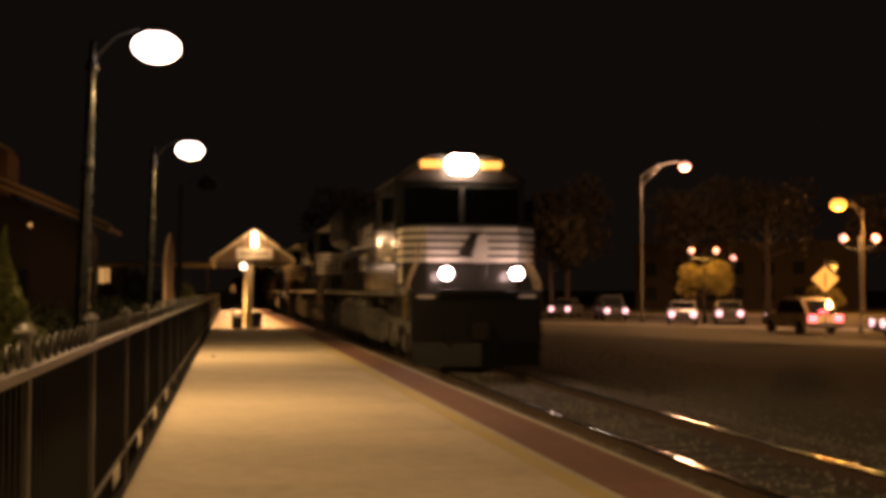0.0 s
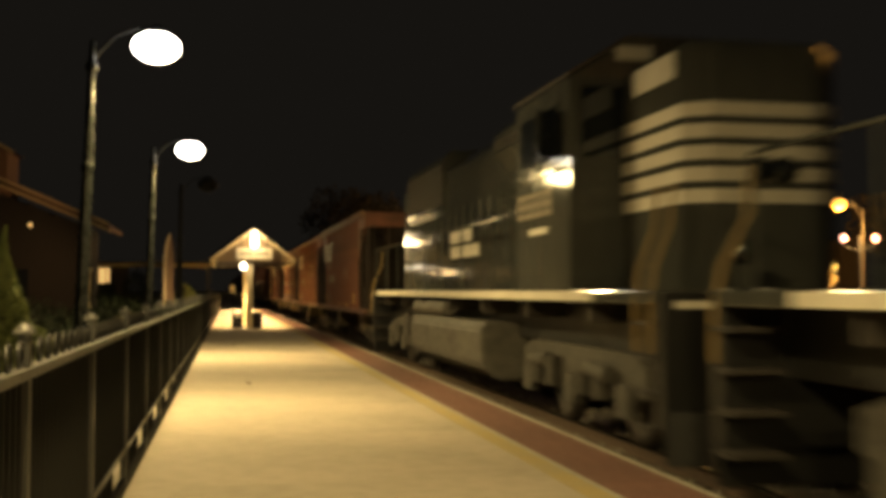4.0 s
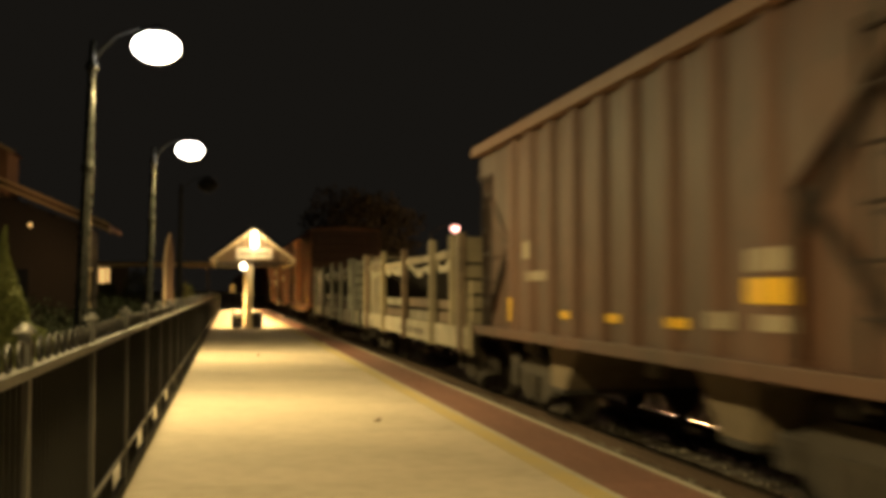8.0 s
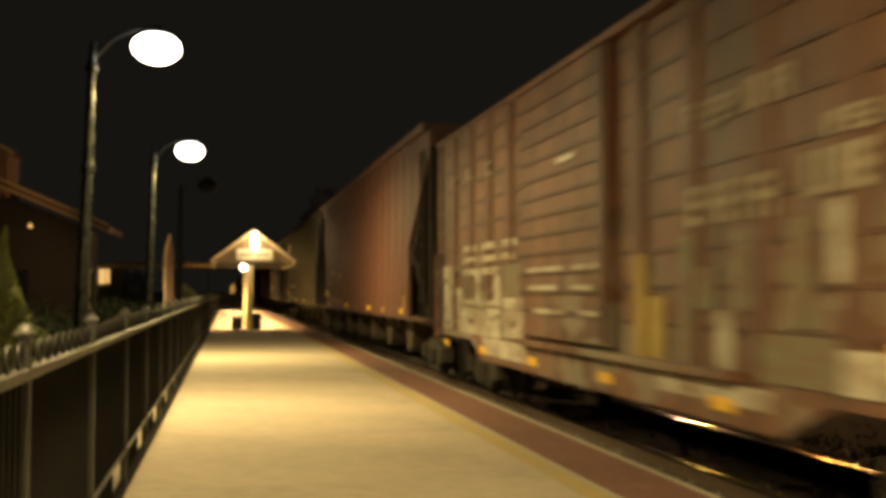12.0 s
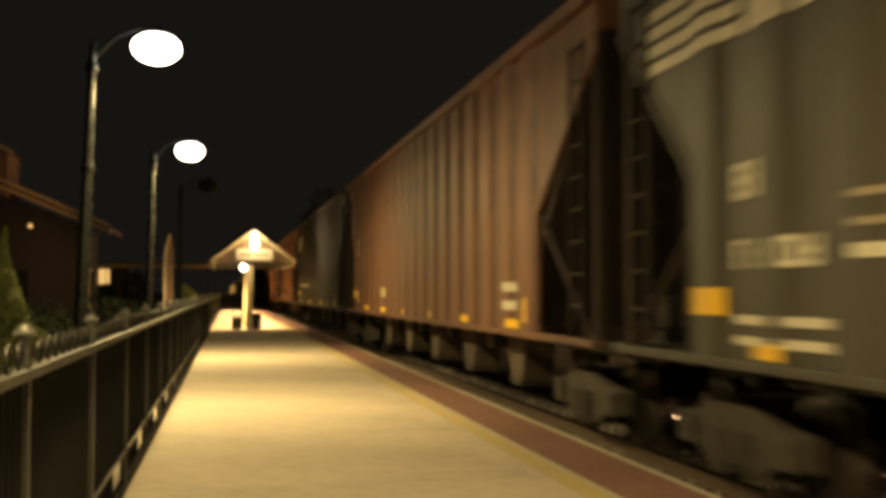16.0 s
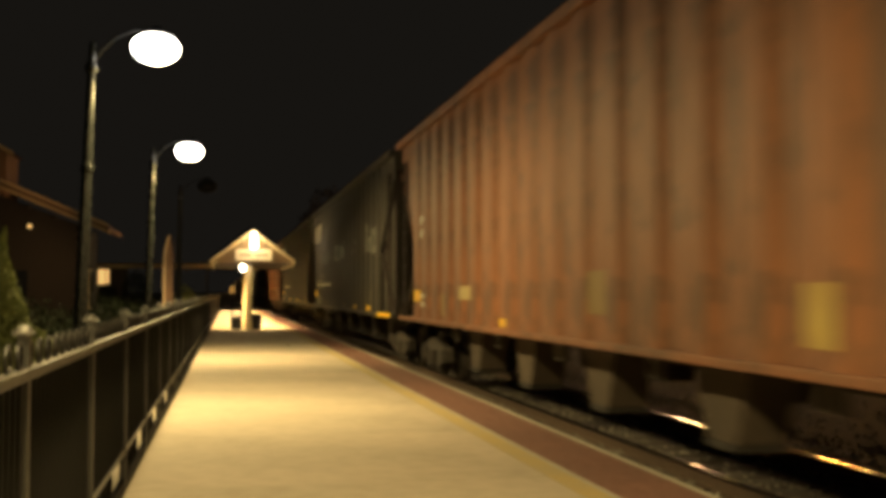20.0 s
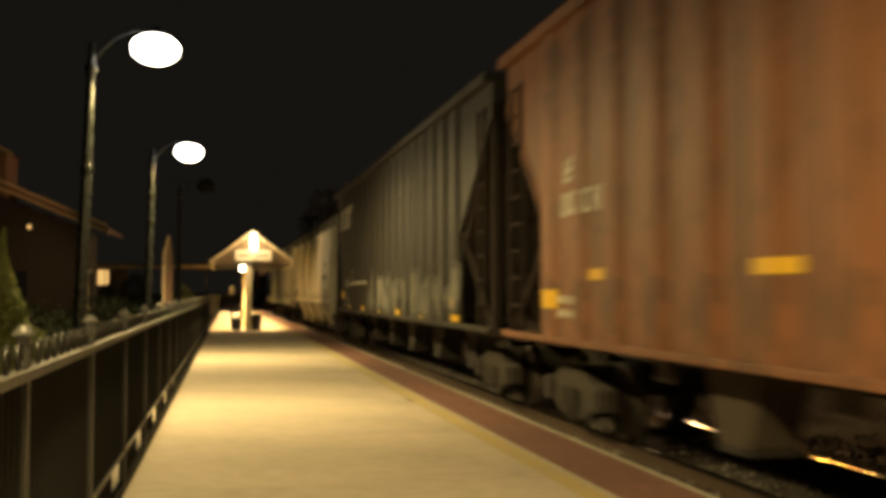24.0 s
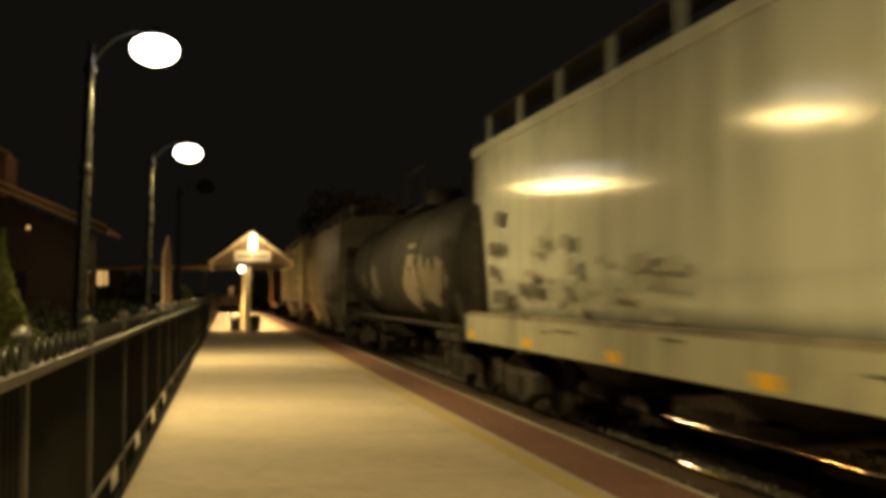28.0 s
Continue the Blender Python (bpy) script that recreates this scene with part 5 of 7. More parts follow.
# hopper and wood-chip cars
def hopper(u, L, top, sill, colour, label, group, ribs=10, rib_w=0.34, inset=1.66, rear_inset=1.66, knee=2.45, mark=True, chip=False, yellow_end=False, name="hopper_car", lettering=0, frame_c=None, refl=.05, plates=(), closed=None, refl_from=None):
    t = car_thing(name, u, L, label, "hopper car", group)
    W = 1.56
    e = 0.42
    shoulder = top - (.58 if chip else .30)
    body = [(e, top), (e, shoulder), (e + inset, knee), (e + inset, sill), (L - e - rear_inset, sill), (L - e - rear_inset, knee), (L - e, shoulder), (L - e, top)]
    for s in (-1, 1):
        bm = B()
        prism(bm, body, s * (W - .055), s * (W - .085), "x")
        part("side_sheet", bm, colour, t)
        bm = B()
        box(bm, s * W - .09, s * W + .04, e - .05, L - e + .05, top - .02, top + .13, .015)
        part("top_chord", bm, colour if chip else HOPPER_CHORD_LIT, t)
        bm = B()
        box(bm, min(s * (W + .03), s * (W - .13)), max(s * (W + .03), s * (W - .13)), .35, L - .35, sill - (.05 if chip else .10), sill + .03, .012)
        part("side_sill", bm, colour, t)
        # outside stakes
        n = ribs
        RIBBED[t.name] = ribbed_wall(e + inset + .34, L - e - rear_inset - .34, ribs, rib_w, W - .04, W + .02)
        span0, span1 = e + inset + .34, L - e - rear_inset - .34
        bm0 = B()
        prism(bm0, [(s * (W - .055), -rib_w / 2), (s * (W - .035), -rib_w * .42), (s * (W + .012), -rib_w * .27), (s * (W + .02), 0), (s * (W + .012), rib_w * .27), (s * (W - .035), rib_w * .42), (s * (W - .055), rib_w / 2)], sill + .02, top - .02, "z")
        stake = as_mesh("stake", bm0, colour)
        for k in range(n):
            y = span0 + (span1 - span0) * k / (n - 1)
            part("stake", stake, None, t, at=(0, y, 0))
        # flanges along the slanting ends of the side sheet
        for d in (0, 1):
            a, b = ((e, shoulder), (e + inset, knee)) if d == 0 else ((L - e, shoulder), (L - e - rear_inset, knee))
            q = .05 if d == 0 else -.05
            bm = B()
            prism(bm, [a, (a[0] + q, a[1] + .03), (b[0] + q, b[1] + .03), (b[0] + q, sill + .02), (b[0], sill + .02), b], s * (W - .054), s * (W - .02), "x")
            part("slope_flange", bm, colour, t)
    # slope sheets and end structure
    for d in (0, 1):
        def yy(v):
            return v if d == 0 else L - v
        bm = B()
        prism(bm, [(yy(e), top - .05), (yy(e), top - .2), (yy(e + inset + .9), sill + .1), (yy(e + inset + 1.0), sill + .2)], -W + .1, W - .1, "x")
        part("slope_sheet", bm, END_SHADE, t)
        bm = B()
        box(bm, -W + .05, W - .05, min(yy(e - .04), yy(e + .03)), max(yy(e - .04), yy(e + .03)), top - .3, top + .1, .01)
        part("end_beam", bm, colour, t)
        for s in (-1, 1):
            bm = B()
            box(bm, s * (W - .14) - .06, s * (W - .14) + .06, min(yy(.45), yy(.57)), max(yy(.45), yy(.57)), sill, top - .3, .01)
            part("corner_post", bm, END_SHADE, t)
            ladder(t, s * (W - .02), yy(e + .55), sill - .1, top - .35, .42, "y", END_SHADE)
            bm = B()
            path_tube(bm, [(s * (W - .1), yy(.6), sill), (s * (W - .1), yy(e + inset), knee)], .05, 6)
            part("brace", bm, END_SHADE, t)
        ladder(t, -W + .5, yy(.43), sill + .05, top - .3, .4, "x", END_SHADE)
        bm = B()
        box(bm, -W + .05, W - .05, min(yy(.35), yy(1.5)), max(yy(.35), yy(1.5)), sill - .1, sill - .03)
        part("end_platform", bm, frame_c or GRIME, t)
        # sheet added over the open end; its dark tone stands for the dimness
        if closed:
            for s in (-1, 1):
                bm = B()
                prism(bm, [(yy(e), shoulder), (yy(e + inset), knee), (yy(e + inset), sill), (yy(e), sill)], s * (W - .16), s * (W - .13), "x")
                part("end_shade_sheet", bm, closed, t, "added dark sheet standing for the dim sloped end")
        bm = B()
        box(bm, -.55, .55, min(yy(.75), yy(1.25)), max(yy(.75), yy(1.25)), sill, sill + .5, .03)
        part("brake_gear", bm, GRIME, t)
    bm = B()
    box(bm, -.35, .35, .5, L - .5, sill - .28, sill + .1)
    part("centre_sill", bm, GRIME, t)
    # discharge pods below the sill
    if chip:
        pod_rows = [(L / 2 - .95 + 3.1 * k, .54, .28, .46, 0.0) for k in (-2, -1, 0, 1, 2)]
    else:
        pod_rows = [(3.9, .62, .30, .50, -.3), (L - 3.7, .62, .30, .50, .3)]
    reach = 1.2 if not chip or colour in (CHIP_BROWN, CHIP_RUST, CHIP_RED) else 1.0
    for y, h, hb, low, lean in pod_rows:
        for s in (1, -1) if chip else (0,):
            bm = B()
            prism(bm, [(y - h, sill - .06), (y + h, sill - .06), (y + lean + hb, low), (y + lean - hb, low)], s * reach if s else -reach, s * (reach - .45) if s else reach, "x")
            # grey cars: the dark tone stands in for shade under the body
            p = part("discharge_hopper", bm, POD_PALE if not chip else POD if colour in (CHIP_BROWN, CHIP_RUST, CHIP_RED) else GRIME, t)
        bm = B()
        box(bm, -reach - .02, (.45 - reach if chip else reach) + .02, y + lean - hb * .9, y + lean + hb * .9, low - .07, low - .004, .01)
        part("gate", bm, GRIME, p)
        bm = B()
        box(bm, -1.28, -1.2, y + h + .55, y + h + .95, sill - .30, sill - .06, .01)
        part("gate_gear", bm, TRUCK, p)
    add_truck(t, 2.0)
    add_truck(t, L - 2.0)
    couplers(t, L)
    # marks on the platform side, lying over the stakes
    x = -(W + .022)
    ye = L - e - (1.95 if chip else rear_inset)
    if mark:
        if chip:
            emblem(t, x, L - e - 4.30, L - e - .70, top - 1.16, top - .50)
        else:
            emblem(t, x, L - e - 4.05, L - e - .72, top - 1.02, top - .38)
    n = 0 if plates else 5 if not chip else 7 if refl_from is None else int((L - 4.2 - refl_from) / 3.03) + 1
    for y0, y1, z0, z1, mat in plates:
        side_plate(t, "reflector" if mat is not STENCIL_FADED else "stencil", x, y0, y1, z0, z1, mat)
    for k in range(n):
        y = e + inset + .9 + (L - 2 * (e + inset) - 1.8) * k / (n - 1) if refl_from is None else refl_from + k * (3.03 if chip else 2.0)
        if k == 0 and refl_from is None and (yellow_end or not chip):
            continue
        side_plate(t, "reflector", x, y - .24, y + .24, sill + refl, sill + refl + .12, REFLECT, "yellow reflective strip")
    if yellow_end:
        side_plate(t, "end_marker", x - .014, .6, 2.7, sill - .05, sill + .05, REFLECT, "long yellow strip on the sill")
    elif not plates:
        m0 = e + inset + (.35 if chip else .62)
        side_plate(t, "end_marker", x, m0, m0 + (.36 if chip else .45), sill + .15, sill + .46, REFLECT, "yellow square marker")
    if chip or refl_from is None:
        side_plate(t, "end_marker", x, *((ye - .40, ye + .30) if chip else (ye - .40, ye - .12)), sill + (.36 if chip else .15), sill + (.58 if chip else .46), REFLECT, "yellow square marker")
    # stencilled data: small blocks
    def blocks(y, z, m, w, h, gap, mat=STENCIL):
        for k in range(m):
            if chip and h > .16 and w > .2:
                letters_row(t, x, y - k * (w + gap), z, w, h, max(1, round(w / .26)), int(100 * (z + y)) + k, mat)
                continue
            side_plate(t, "stencil", x, y - (k + 1) * w - k * gap, y - k * (w + gap), z, z + h, mat)
    if lettering == 1:      # number groups near the rear end, a row of words, capacity data
        if chip:
            blocks(ye - .55, sill + 1.25, 1, .55, .28, .1)
            blocks(ye - .55, sill + .72, 2, .56, .22, .18)
            blocks(ye - 2.25, sill + .96, 1, .55, .05, .1, STENCIL_FADED)
            blocks(ye - 2.25, sill + 1.14, 1, .55, .05, .1, STENCIL_FADED)
            blocks(ye - 2.25, sill + .76, 1, .6, .09, .1)
            blocks(ye - 3.15, sill + .77, 3, .74, .09, .28)
            blocks(ye - .55, sill + .30, 2, .6, .07, .2)
            blocks(ye - .55, sill + .14, 2, .6, .07, .2)
        else:
            blocks(ye - 1.0, sill + 1.30, 1, .45, .25, .1, STENCIL_FADED)
            blocks(ye - 1.0, sill + .84, 2, .45, .25, .8, STENCIL_FADED)
            for k in range(3):
                blocks(ye - 1.0, sill + .10 + k * .12, 1, .5, .06, .1, STENCIL_FADED)
            blocks(e + inset + 3.0, sill + .95, 3, .10, .30, .16, GRAFFITI)
            blocks(e + inset + 3.9, sill + .80, 2, .08, .42, .22, GRAFFITI)
        for k in range(4 if chip else 2):
            blocks(e + inset + 2.0, sill + .16 + k * .11, 2, .28, .035, .08, STENCIL_FADED)
    elif lettering == 2:    # large letters
        for k in range(3):
            y = ye - .5 - k * .8
            letters_row(t, x, y, sill + 1.58, .60, .50, 1, 5 + k, STENCIL)
            letters_row(t, x, y - .05, sill + .98, .42, .34, 1, 9 + k, STENCIL)
        blocks(ye - 7.0, sill + .22, 5, .52, .15, .2)
        blocks(e + inset + 1.6, sill + .55, 1, .6, .12, .1)
    elif lettering == 3:    # small number groups only
        if refl < .5:
            blocks(ye - .4, sill + 1.85, 1, .35, .17, .1)
            blocks(ye - .4, sill + 1.60, 2, .26, .17, .1)
        else:
            blocks(ye - .65, sill + 1.80, 1, .62, .26, .1)
            blocks(ye - .55, sill + 1.42, 2, .72, .26, .12)
        blocks(ye - .4, sill + .42, 2, .3, .09, .1)
        blocks(ye - .4, sill + .26, 2, .3, .09, .1)
        if refl < .5:
            side_plate(t, "stencil", x, 15.6, 16.25, sill + .42, sill + .64, YELLOW_LINE, "pale yellow panel")
        blocks(e + inset + 1.6, sill + .55, 1, .6, .12, .1)
        blocks(e + inset + 1.6, sill + .30, 1, .6, .12, .1)
    return t


# bulkhead flat cars with stakes
def flat_car(u, L, colour, label, front, rear, stakes, boarded, far_boards):
    """front, rear: where the bulkheads stand; stakes: where the side stakes stand; boarded: the panelled stretch."""
    t = car_thing("bulkhead_flat_car", u, L, label, "flat car", "flat cars")
    rnd = random.Random(int(u))
    bm = B()
    box(bm, -1.5, 1.5, .5, L - .5, 1.0, 1.12, .01)
    part("frame", bm, GRIME, t)
    bays = [.55] + stakes + [L - .55]
    for s in (-1, 1):
        for a, b in zip(bays, bays[1:]):
            bm = B()
            box(bm, min(s * 1.5, s * 1.57), max(s * 1.5, s * 1.57), a + .12, b - .12, .78 + rnd.uniform(-.02, .02), 1.14, .012)
            part("side_sill", bm, FLAT_SILL, t, "pale painted side sill")
        for k, y in enumerate(stakes):
            bm = B()
            box(bm, s * 1.58 - .06, s * 1.58 + .06, y - .075, y + .075, .74, 2.66 + rnd.uniform(-.05, .04), .015)
            part("stake", bm, FLAT_BOARD if colour is FLAT_TAN and k % 2 == 0 else colour, t)
        # top rail, in bays, a little uneven
        inner = [front] + [y for y in stakes if front < y < rear] + [rear]
        for a, b in zip(inner, inner[1:]):
            z = 2.34 + rnd.uniform(-.03, .03)
            bm = B()
            prism(bm, [(a + .1, z - .07), (b - .1, z - .07 + rnd.uniform(-.04, .04)), (b - .1, z + .05), (a + .1, z + .05 + rnd.uniform(-.03, .03))], s * 1.56, s * 1.50, "x")
            part("top_rail", bm, colour, t)
        # upright side boards, the panelled stretch in full and some left on the far side
        y = boarded[0]
        while y < boarded[1]:
            w = rnd.uniform(.13, .34)
            bm = B()
            box(bm, min(s * 1.45, s * 1.50), max(s * 1.45, s * 1.50), y, min(y + w - .012, boarded[1]), 1.15 + (rnd.uniform(.1, .5) if rnd.random() < .12 else 0), 2.52 + rnd.choice((0, .03, -.05, -.12, -.35)) + rnd.uniform(-.05, .05), .006)
            part("side_board", bm, rnd.choice((colour, colour, FLAT_BOARD, FLAT_SILL, FLAT_WORN, FLAT_WORN)), t)
            y += w
        # low planking and a sagging strap along the open bays
        for a, b in zip(inner, inner[1:]):
            for z in (1.16, 1.40):
                bm = B()
                box(bm, min(s * 1.46, s * 1.50), max(s * 1.46, s * 1.50), a + .1, b - .1, z, z + rnd.uniform(.15, .21), .006)
                part("low_plank", bm, rnd.choice((FLAT_BOARD, FLAT_WORN, colour)), t)
            cuts = [a + .05 + (b - a - .1) * j / 8 for j in range(9)]
            edge = [(yy, 2.30 - .10 * math.sin(math.pi * j / 8) + rnd.uniform(-.04, .03)) for j, yy in enumerate(cuts)]
            bm = B()
            prism(bm, edge + [(yy, z - rnd.uniform(.06, .20)) for yy, z in reversed(edge)], s * 1.505, s * 1.515, "x")
            part("strap", bm, FLAT_SILL, t)
        if s > 0:
            for a, b in far_boards:
                y = a
                while y < b:
                    bm = B()
                    box(bm, 1.45, 1.50, y, y + .42, 1.15, 2.25 + rnd.uniform(-.1, .05), .006)
                    part("side_board", bm, FLAT_SILL, t)
                    y += .46
    for y, sgn in ((front, -1), (rear, 1)):
        bm = B()
        box(bm, -1.5, 1.5, y - .03, y + .03, 1.125, 2.64, .01)
        bh = part("bulkhead", bm, GRIME, t)
        for z in (1.27, 1.53, 1.80, 2.07, 2.34, 2.56):
            bm = B()
            box(bm, -1.5, 1.5, y + sgn * .06 - .03, y + sgn * .06 + .03, z - .115, z + .105, .012)
            part("plank", bm, colour, bh)
        for s in (-1, 1):
            bm = B()
            box(bm, s * 1.46 - .09, s * 1.46 + .09, y + sgn * .13 - .07, y + sgn * .13 + .07, 1.125, 2.70, .012)
            part("bulkhead_post", bm, colour, bh)
        bm = B()
        box(bm, -.5, .5, y + sgn * .55 - .3, y + sgn * .55 + .3, 1.125, 1.6, .04)
        part("brake_gear", bm, GRIME, t)
        ladder(t, -1.5, .68 if sgn < 0 else L - .68, .7, 1.9, .36, "y", colour)
    bm = B()
    box(bm, -1.40, 1.40, 0, .19, 1.125, 1.16)
    me = as_mesh("deck_board", bm, DECK)
    k = .6
    while k < L - .8:
        part("deck_board", me, None, t, at=(0, k, random.uniform(-.004, .006)))
        k += .2
    bm = B()
    box(bm, -.3, .3, .4, L - .4, .7, .998)
    part("centre_sill", bm, GRIME, t)
    for k in range(5):
        side_plate(t, "stencil", -1.572, L * .3 + k * .6, L * .3 + k * .6 + .4, .88, 1.0, BARS)
    add_truck(t, 2.0)
    add_truck(t, L - 2.0)
    couplers(t, L)


# box cars
def box_car(u, L, body_c, door_c, label, seed=0, letters=True):
    t = car_thing("box_car", u, L, label, "box car", "box cars")
    W, top, sill = 1.52, 4.40, 1.06
    e = .5
    bm = B()
    box(bm, -W, W, e, L - e, sill, top, .03)
    part("body", bm, body_c, t)
    bm = B()
    prism(bm, [(-W - .03, top - .02), (W + .03, top - .02), (W + .03, top + .03), (0, top + .16), (-W - .03, top + .03)], e - .06, L - e + .06, "y")
    part("roof", bm, body_c, t)
    d0, d1 = 7.35, 10.55
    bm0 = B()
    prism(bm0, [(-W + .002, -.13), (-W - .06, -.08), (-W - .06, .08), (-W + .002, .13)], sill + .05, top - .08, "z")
    post = as_mesh("side_post", bm0, BOX_SHADE)
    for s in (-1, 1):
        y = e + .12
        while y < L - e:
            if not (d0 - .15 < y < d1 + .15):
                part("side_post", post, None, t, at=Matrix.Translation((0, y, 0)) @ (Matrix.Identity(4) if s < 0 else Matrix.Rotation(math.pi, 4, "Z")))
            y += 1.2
    # horizontal beads of the side sheets
    for k in range(9):
        z = sill + .38 + k * .335
        for a, b in ((e + .05, d0 - .2), (d1 + .2, L - e - .05)):
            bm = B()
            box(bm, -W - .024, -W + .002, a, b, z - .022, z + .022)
            part("side_bead", bm, BOX_SHADE, t)
    for s in (-1, 1):
        bm = B()
        box(bm, min(s * (W + .02), s * (W + .10)), max(s * (W + .02), s * (W + .10)), d0, d1, sill + .12, top - .12, .015)
        dr = part("door", bm, door_c, t, "sliding plug door")
        if s < 0:
            for z in ((1.70, 2.38, 3.06, 3.74) if seed != 3 else [1.5 + .23 * k for k in range(12)]):
                bm = B()
                box(bm, -W - .128, -W - .102, d0 + .03, d1 - .03, z - .02, z + .02)
                part("door_rib", bm, BARS if seed != 3 else BOX_SHADE, dr)
            bm = B()
            box(bm, -W - .15, -W - .102, d0 - .02, d0 + .10, sill + .15, top - .15, .01)
            part("lock_bar", bm, BOX_SHADE, dr)
        for z in (sill + .05, top - .08):
            bm = B()
            box(bm, min(s * (W + .01), s * (W + .14)), max(s * (W + .01), s * (W + .14)), d0 - 2.8, d1 + .2, z - .05, z + .02)
            part("door_track", bm, body_c, t)
        bm = B()
        prism(bm, [(e, sill + .01), (e, .98), (3.3, .98), (4.0, .70), (L - 4.0, .70), (L - 3.3, .98), (L - e, .98), (L - e, sill + .01)], s * (W - .04), s * (W + .03), "x")
        part("side_sill", bm, body_c, t)
    # corrugated ends
    for d in (0, 1):
        y = e if d == 0 else L - e
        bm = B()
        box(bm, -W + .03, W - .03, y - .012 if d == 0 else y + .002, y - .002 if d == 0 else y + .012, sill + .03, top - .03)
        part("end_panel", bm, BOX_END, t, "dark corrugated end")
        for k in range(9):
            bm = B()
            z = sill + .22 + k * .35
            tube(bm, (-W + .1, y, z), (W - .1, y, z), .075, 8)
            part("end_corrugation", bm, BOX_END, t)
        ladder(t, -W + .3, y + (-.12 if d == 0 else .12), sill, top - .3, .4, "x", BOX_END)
        ladder(t, -W - .07, y + (.32 if d == 0 else -.32), sill - .2, top - 2.0, .42, "y", body_c)
    bm = B()
    box(bm, -.3, .3, .4, L - .4, .72, .975)
    part("centre_sill", bm, GRIME, t)
    x = -W - .062

    def outer(y):
        if d0 - .03 < y < d1 + .03:
            return W + .13
        return W + (.062 if abs((y - e - .12 + .6) % 1.2 - .6) < .125 else .026)
    RIBBED[t.name] = outer

    def words(y, z, n, w, h, gap, mat=STENCIL_FADED):
        for k in range(n):
            letters_row(t, x, y - k * (w + gap), z, w, h, 2, int(10 * y + 100 * z) + k, mat)
    if letters:
        for y, w in ((15.4, .95), (14.15, 1.0), (13.05, .85), (12.0, 1.0)):
            for z, h in ((3.54, .36), (2.86, .26), (2.07, .38)):
                letters_row(t, x, y, z, w * .9, h, 3, int(10 * y + 100 * z), STENCIL)
        for y, w in ((5.75, .85), (4.55, .80), (3.5, .75)):
            for z, h in ((3.52, .28), (3.06, .26), (2.34, .13), (2.52, .13)):
                letters_row(t, x, y, z, w, h, 3, int(10 * y + 100 * z), STENCIL if z != 3.06 else STENCIL_FADED)
        for y, z, w, h in ((3.3, 1.50, .6, .04), (3.3, 1.30, .6, .04), (3.3, 1.98, .6, .12), (3.3, 1.72, .6, .12), (2.2, 1.22, .9, .05), (2.2, 1.52, .9, .12)):
            side_plate(t, "stencil", x, y - w, y, z, z + h, STENCIL_FADED)
    if seed == 1:
        words(15.6, 2.5, 3, .34, .20, .9, SCRIBBLE)
        words(15.4, 1.9, 3, .30, .16, .9, SCRIBBLE)
        words(10.3, 2.02, 3, .5, .05, .3, STENCIL_FADED)
    if seed == 3:
        for y, w in ((14.35, 1.0), (13.12, .97), (11.9, .88)):
            for z, h in ((2.18, .09), (2.36, .10)):
                letters_row(t, x, y, z, w, h, 4, int(10 * y + 100 * z), STENCIL)
        for y, z, w, h in ((5.45, 2.28, 1.5, .32), (3.6, 2.38, .95, .30), (5.5, 3.06, .9, .24), (4.45, 3.10, .75, .24), (3.3, 2.75, .6, .16), (2.5, 2.8, .7, .2), (15.3, 3.5, .6, .2), (14.2, 3.5, .7, .2), (12.9, 3.45, .6, .2)):
            letters_row(t, x, y, z, w, h, max(2, round(w / .3)), int(10 * y + 100 * z), STENCIL_FADED)
        # a worn block tag along the base: low pale ground, then tall strokes with cross bars
        blocks = [(15.05, 16.0, 1.10, 1.98, TAG_PALE), (14.45, 14.85, 1.08, 1.60, TAG_PALE)]
        for y0, y1 in ((13.15, 14.40), (11.95, 13.05)):
            blocks += [(y0, y1, 1.80, 1.90, TAG_PALE), (y0, y1, 1.34, 1.42, TAG_PALE), (y0, y0 + .36, 1.42, 1.80, TAG_PALE), (y0 - .04, y1 + .04, 1.07, 1.30, TAG_PALE)]
        blocks += [(10.85, 11.8, 1.48, 1.92, TAG_GREEN), (10.75, 11.8, 1.10, 1.46, TAG_PALE)]
        for y0, y1 in ((7.5, 8.5), (8.7, 10.2)):
            blocks += [(y0, y1, 1.78, 1.84, TAG_PALE), (y0 + .2, y1 - .1, 1.56, 1.62, TAG_PALE), (y0, y1 - .3, 1.28, 1.34, TAG_PALE)]
        blocks += [(6.45, 6.75, 1.08, 1.90, TAG_YELLOW), (6.05, 6.42, 1.08, 1.50, TAG_YELLOW), (5.35, 5.75, 1.08, 2.02, TAG_GREEN), (5.0, 5.33, 1.40, 1.75, TAG_GREEN), (4.72, 4.98, 1.08, 1.40, TAG_PALE), (4.4, 4.70, 1.40, 2.0, TAG_GREEN),
                   (3.50, 3.85, 1.30, 2.06, TAG_GREEN), (3.05, 3.30, 1.60, 2.15, TAG_PALE), (3.2, 4.2, 1.08, 1.24, TAG_GREEN), (1.9, 2.4, 1.30, 1.75, TAG_GREEN), (2.64, 3.12, 1.08, 1.18, TAG_PALE), (1.2, 1.6, 1.10, 1.85, TAG_GREEN)]
        for y0, y1, z0, z1, mat in blocks:
            side_plate(t, "spray_block", x, y0, y1, z0 if z0 < 1.15 else z0 + .19, z1 + .19, mat)
        graffiti(t, x, 11.0, 16.1, 1.20, 2.02, 6, 31, TAG_GREEN, None, .08)
        # white strip painting the lamp's reflection on the glossy door
        side_plate(t, "placard_or_glint", x, 8.3, 8.95, 3.20, 3.27, LOCO_WHITE, "painted lamp highlight on the door")
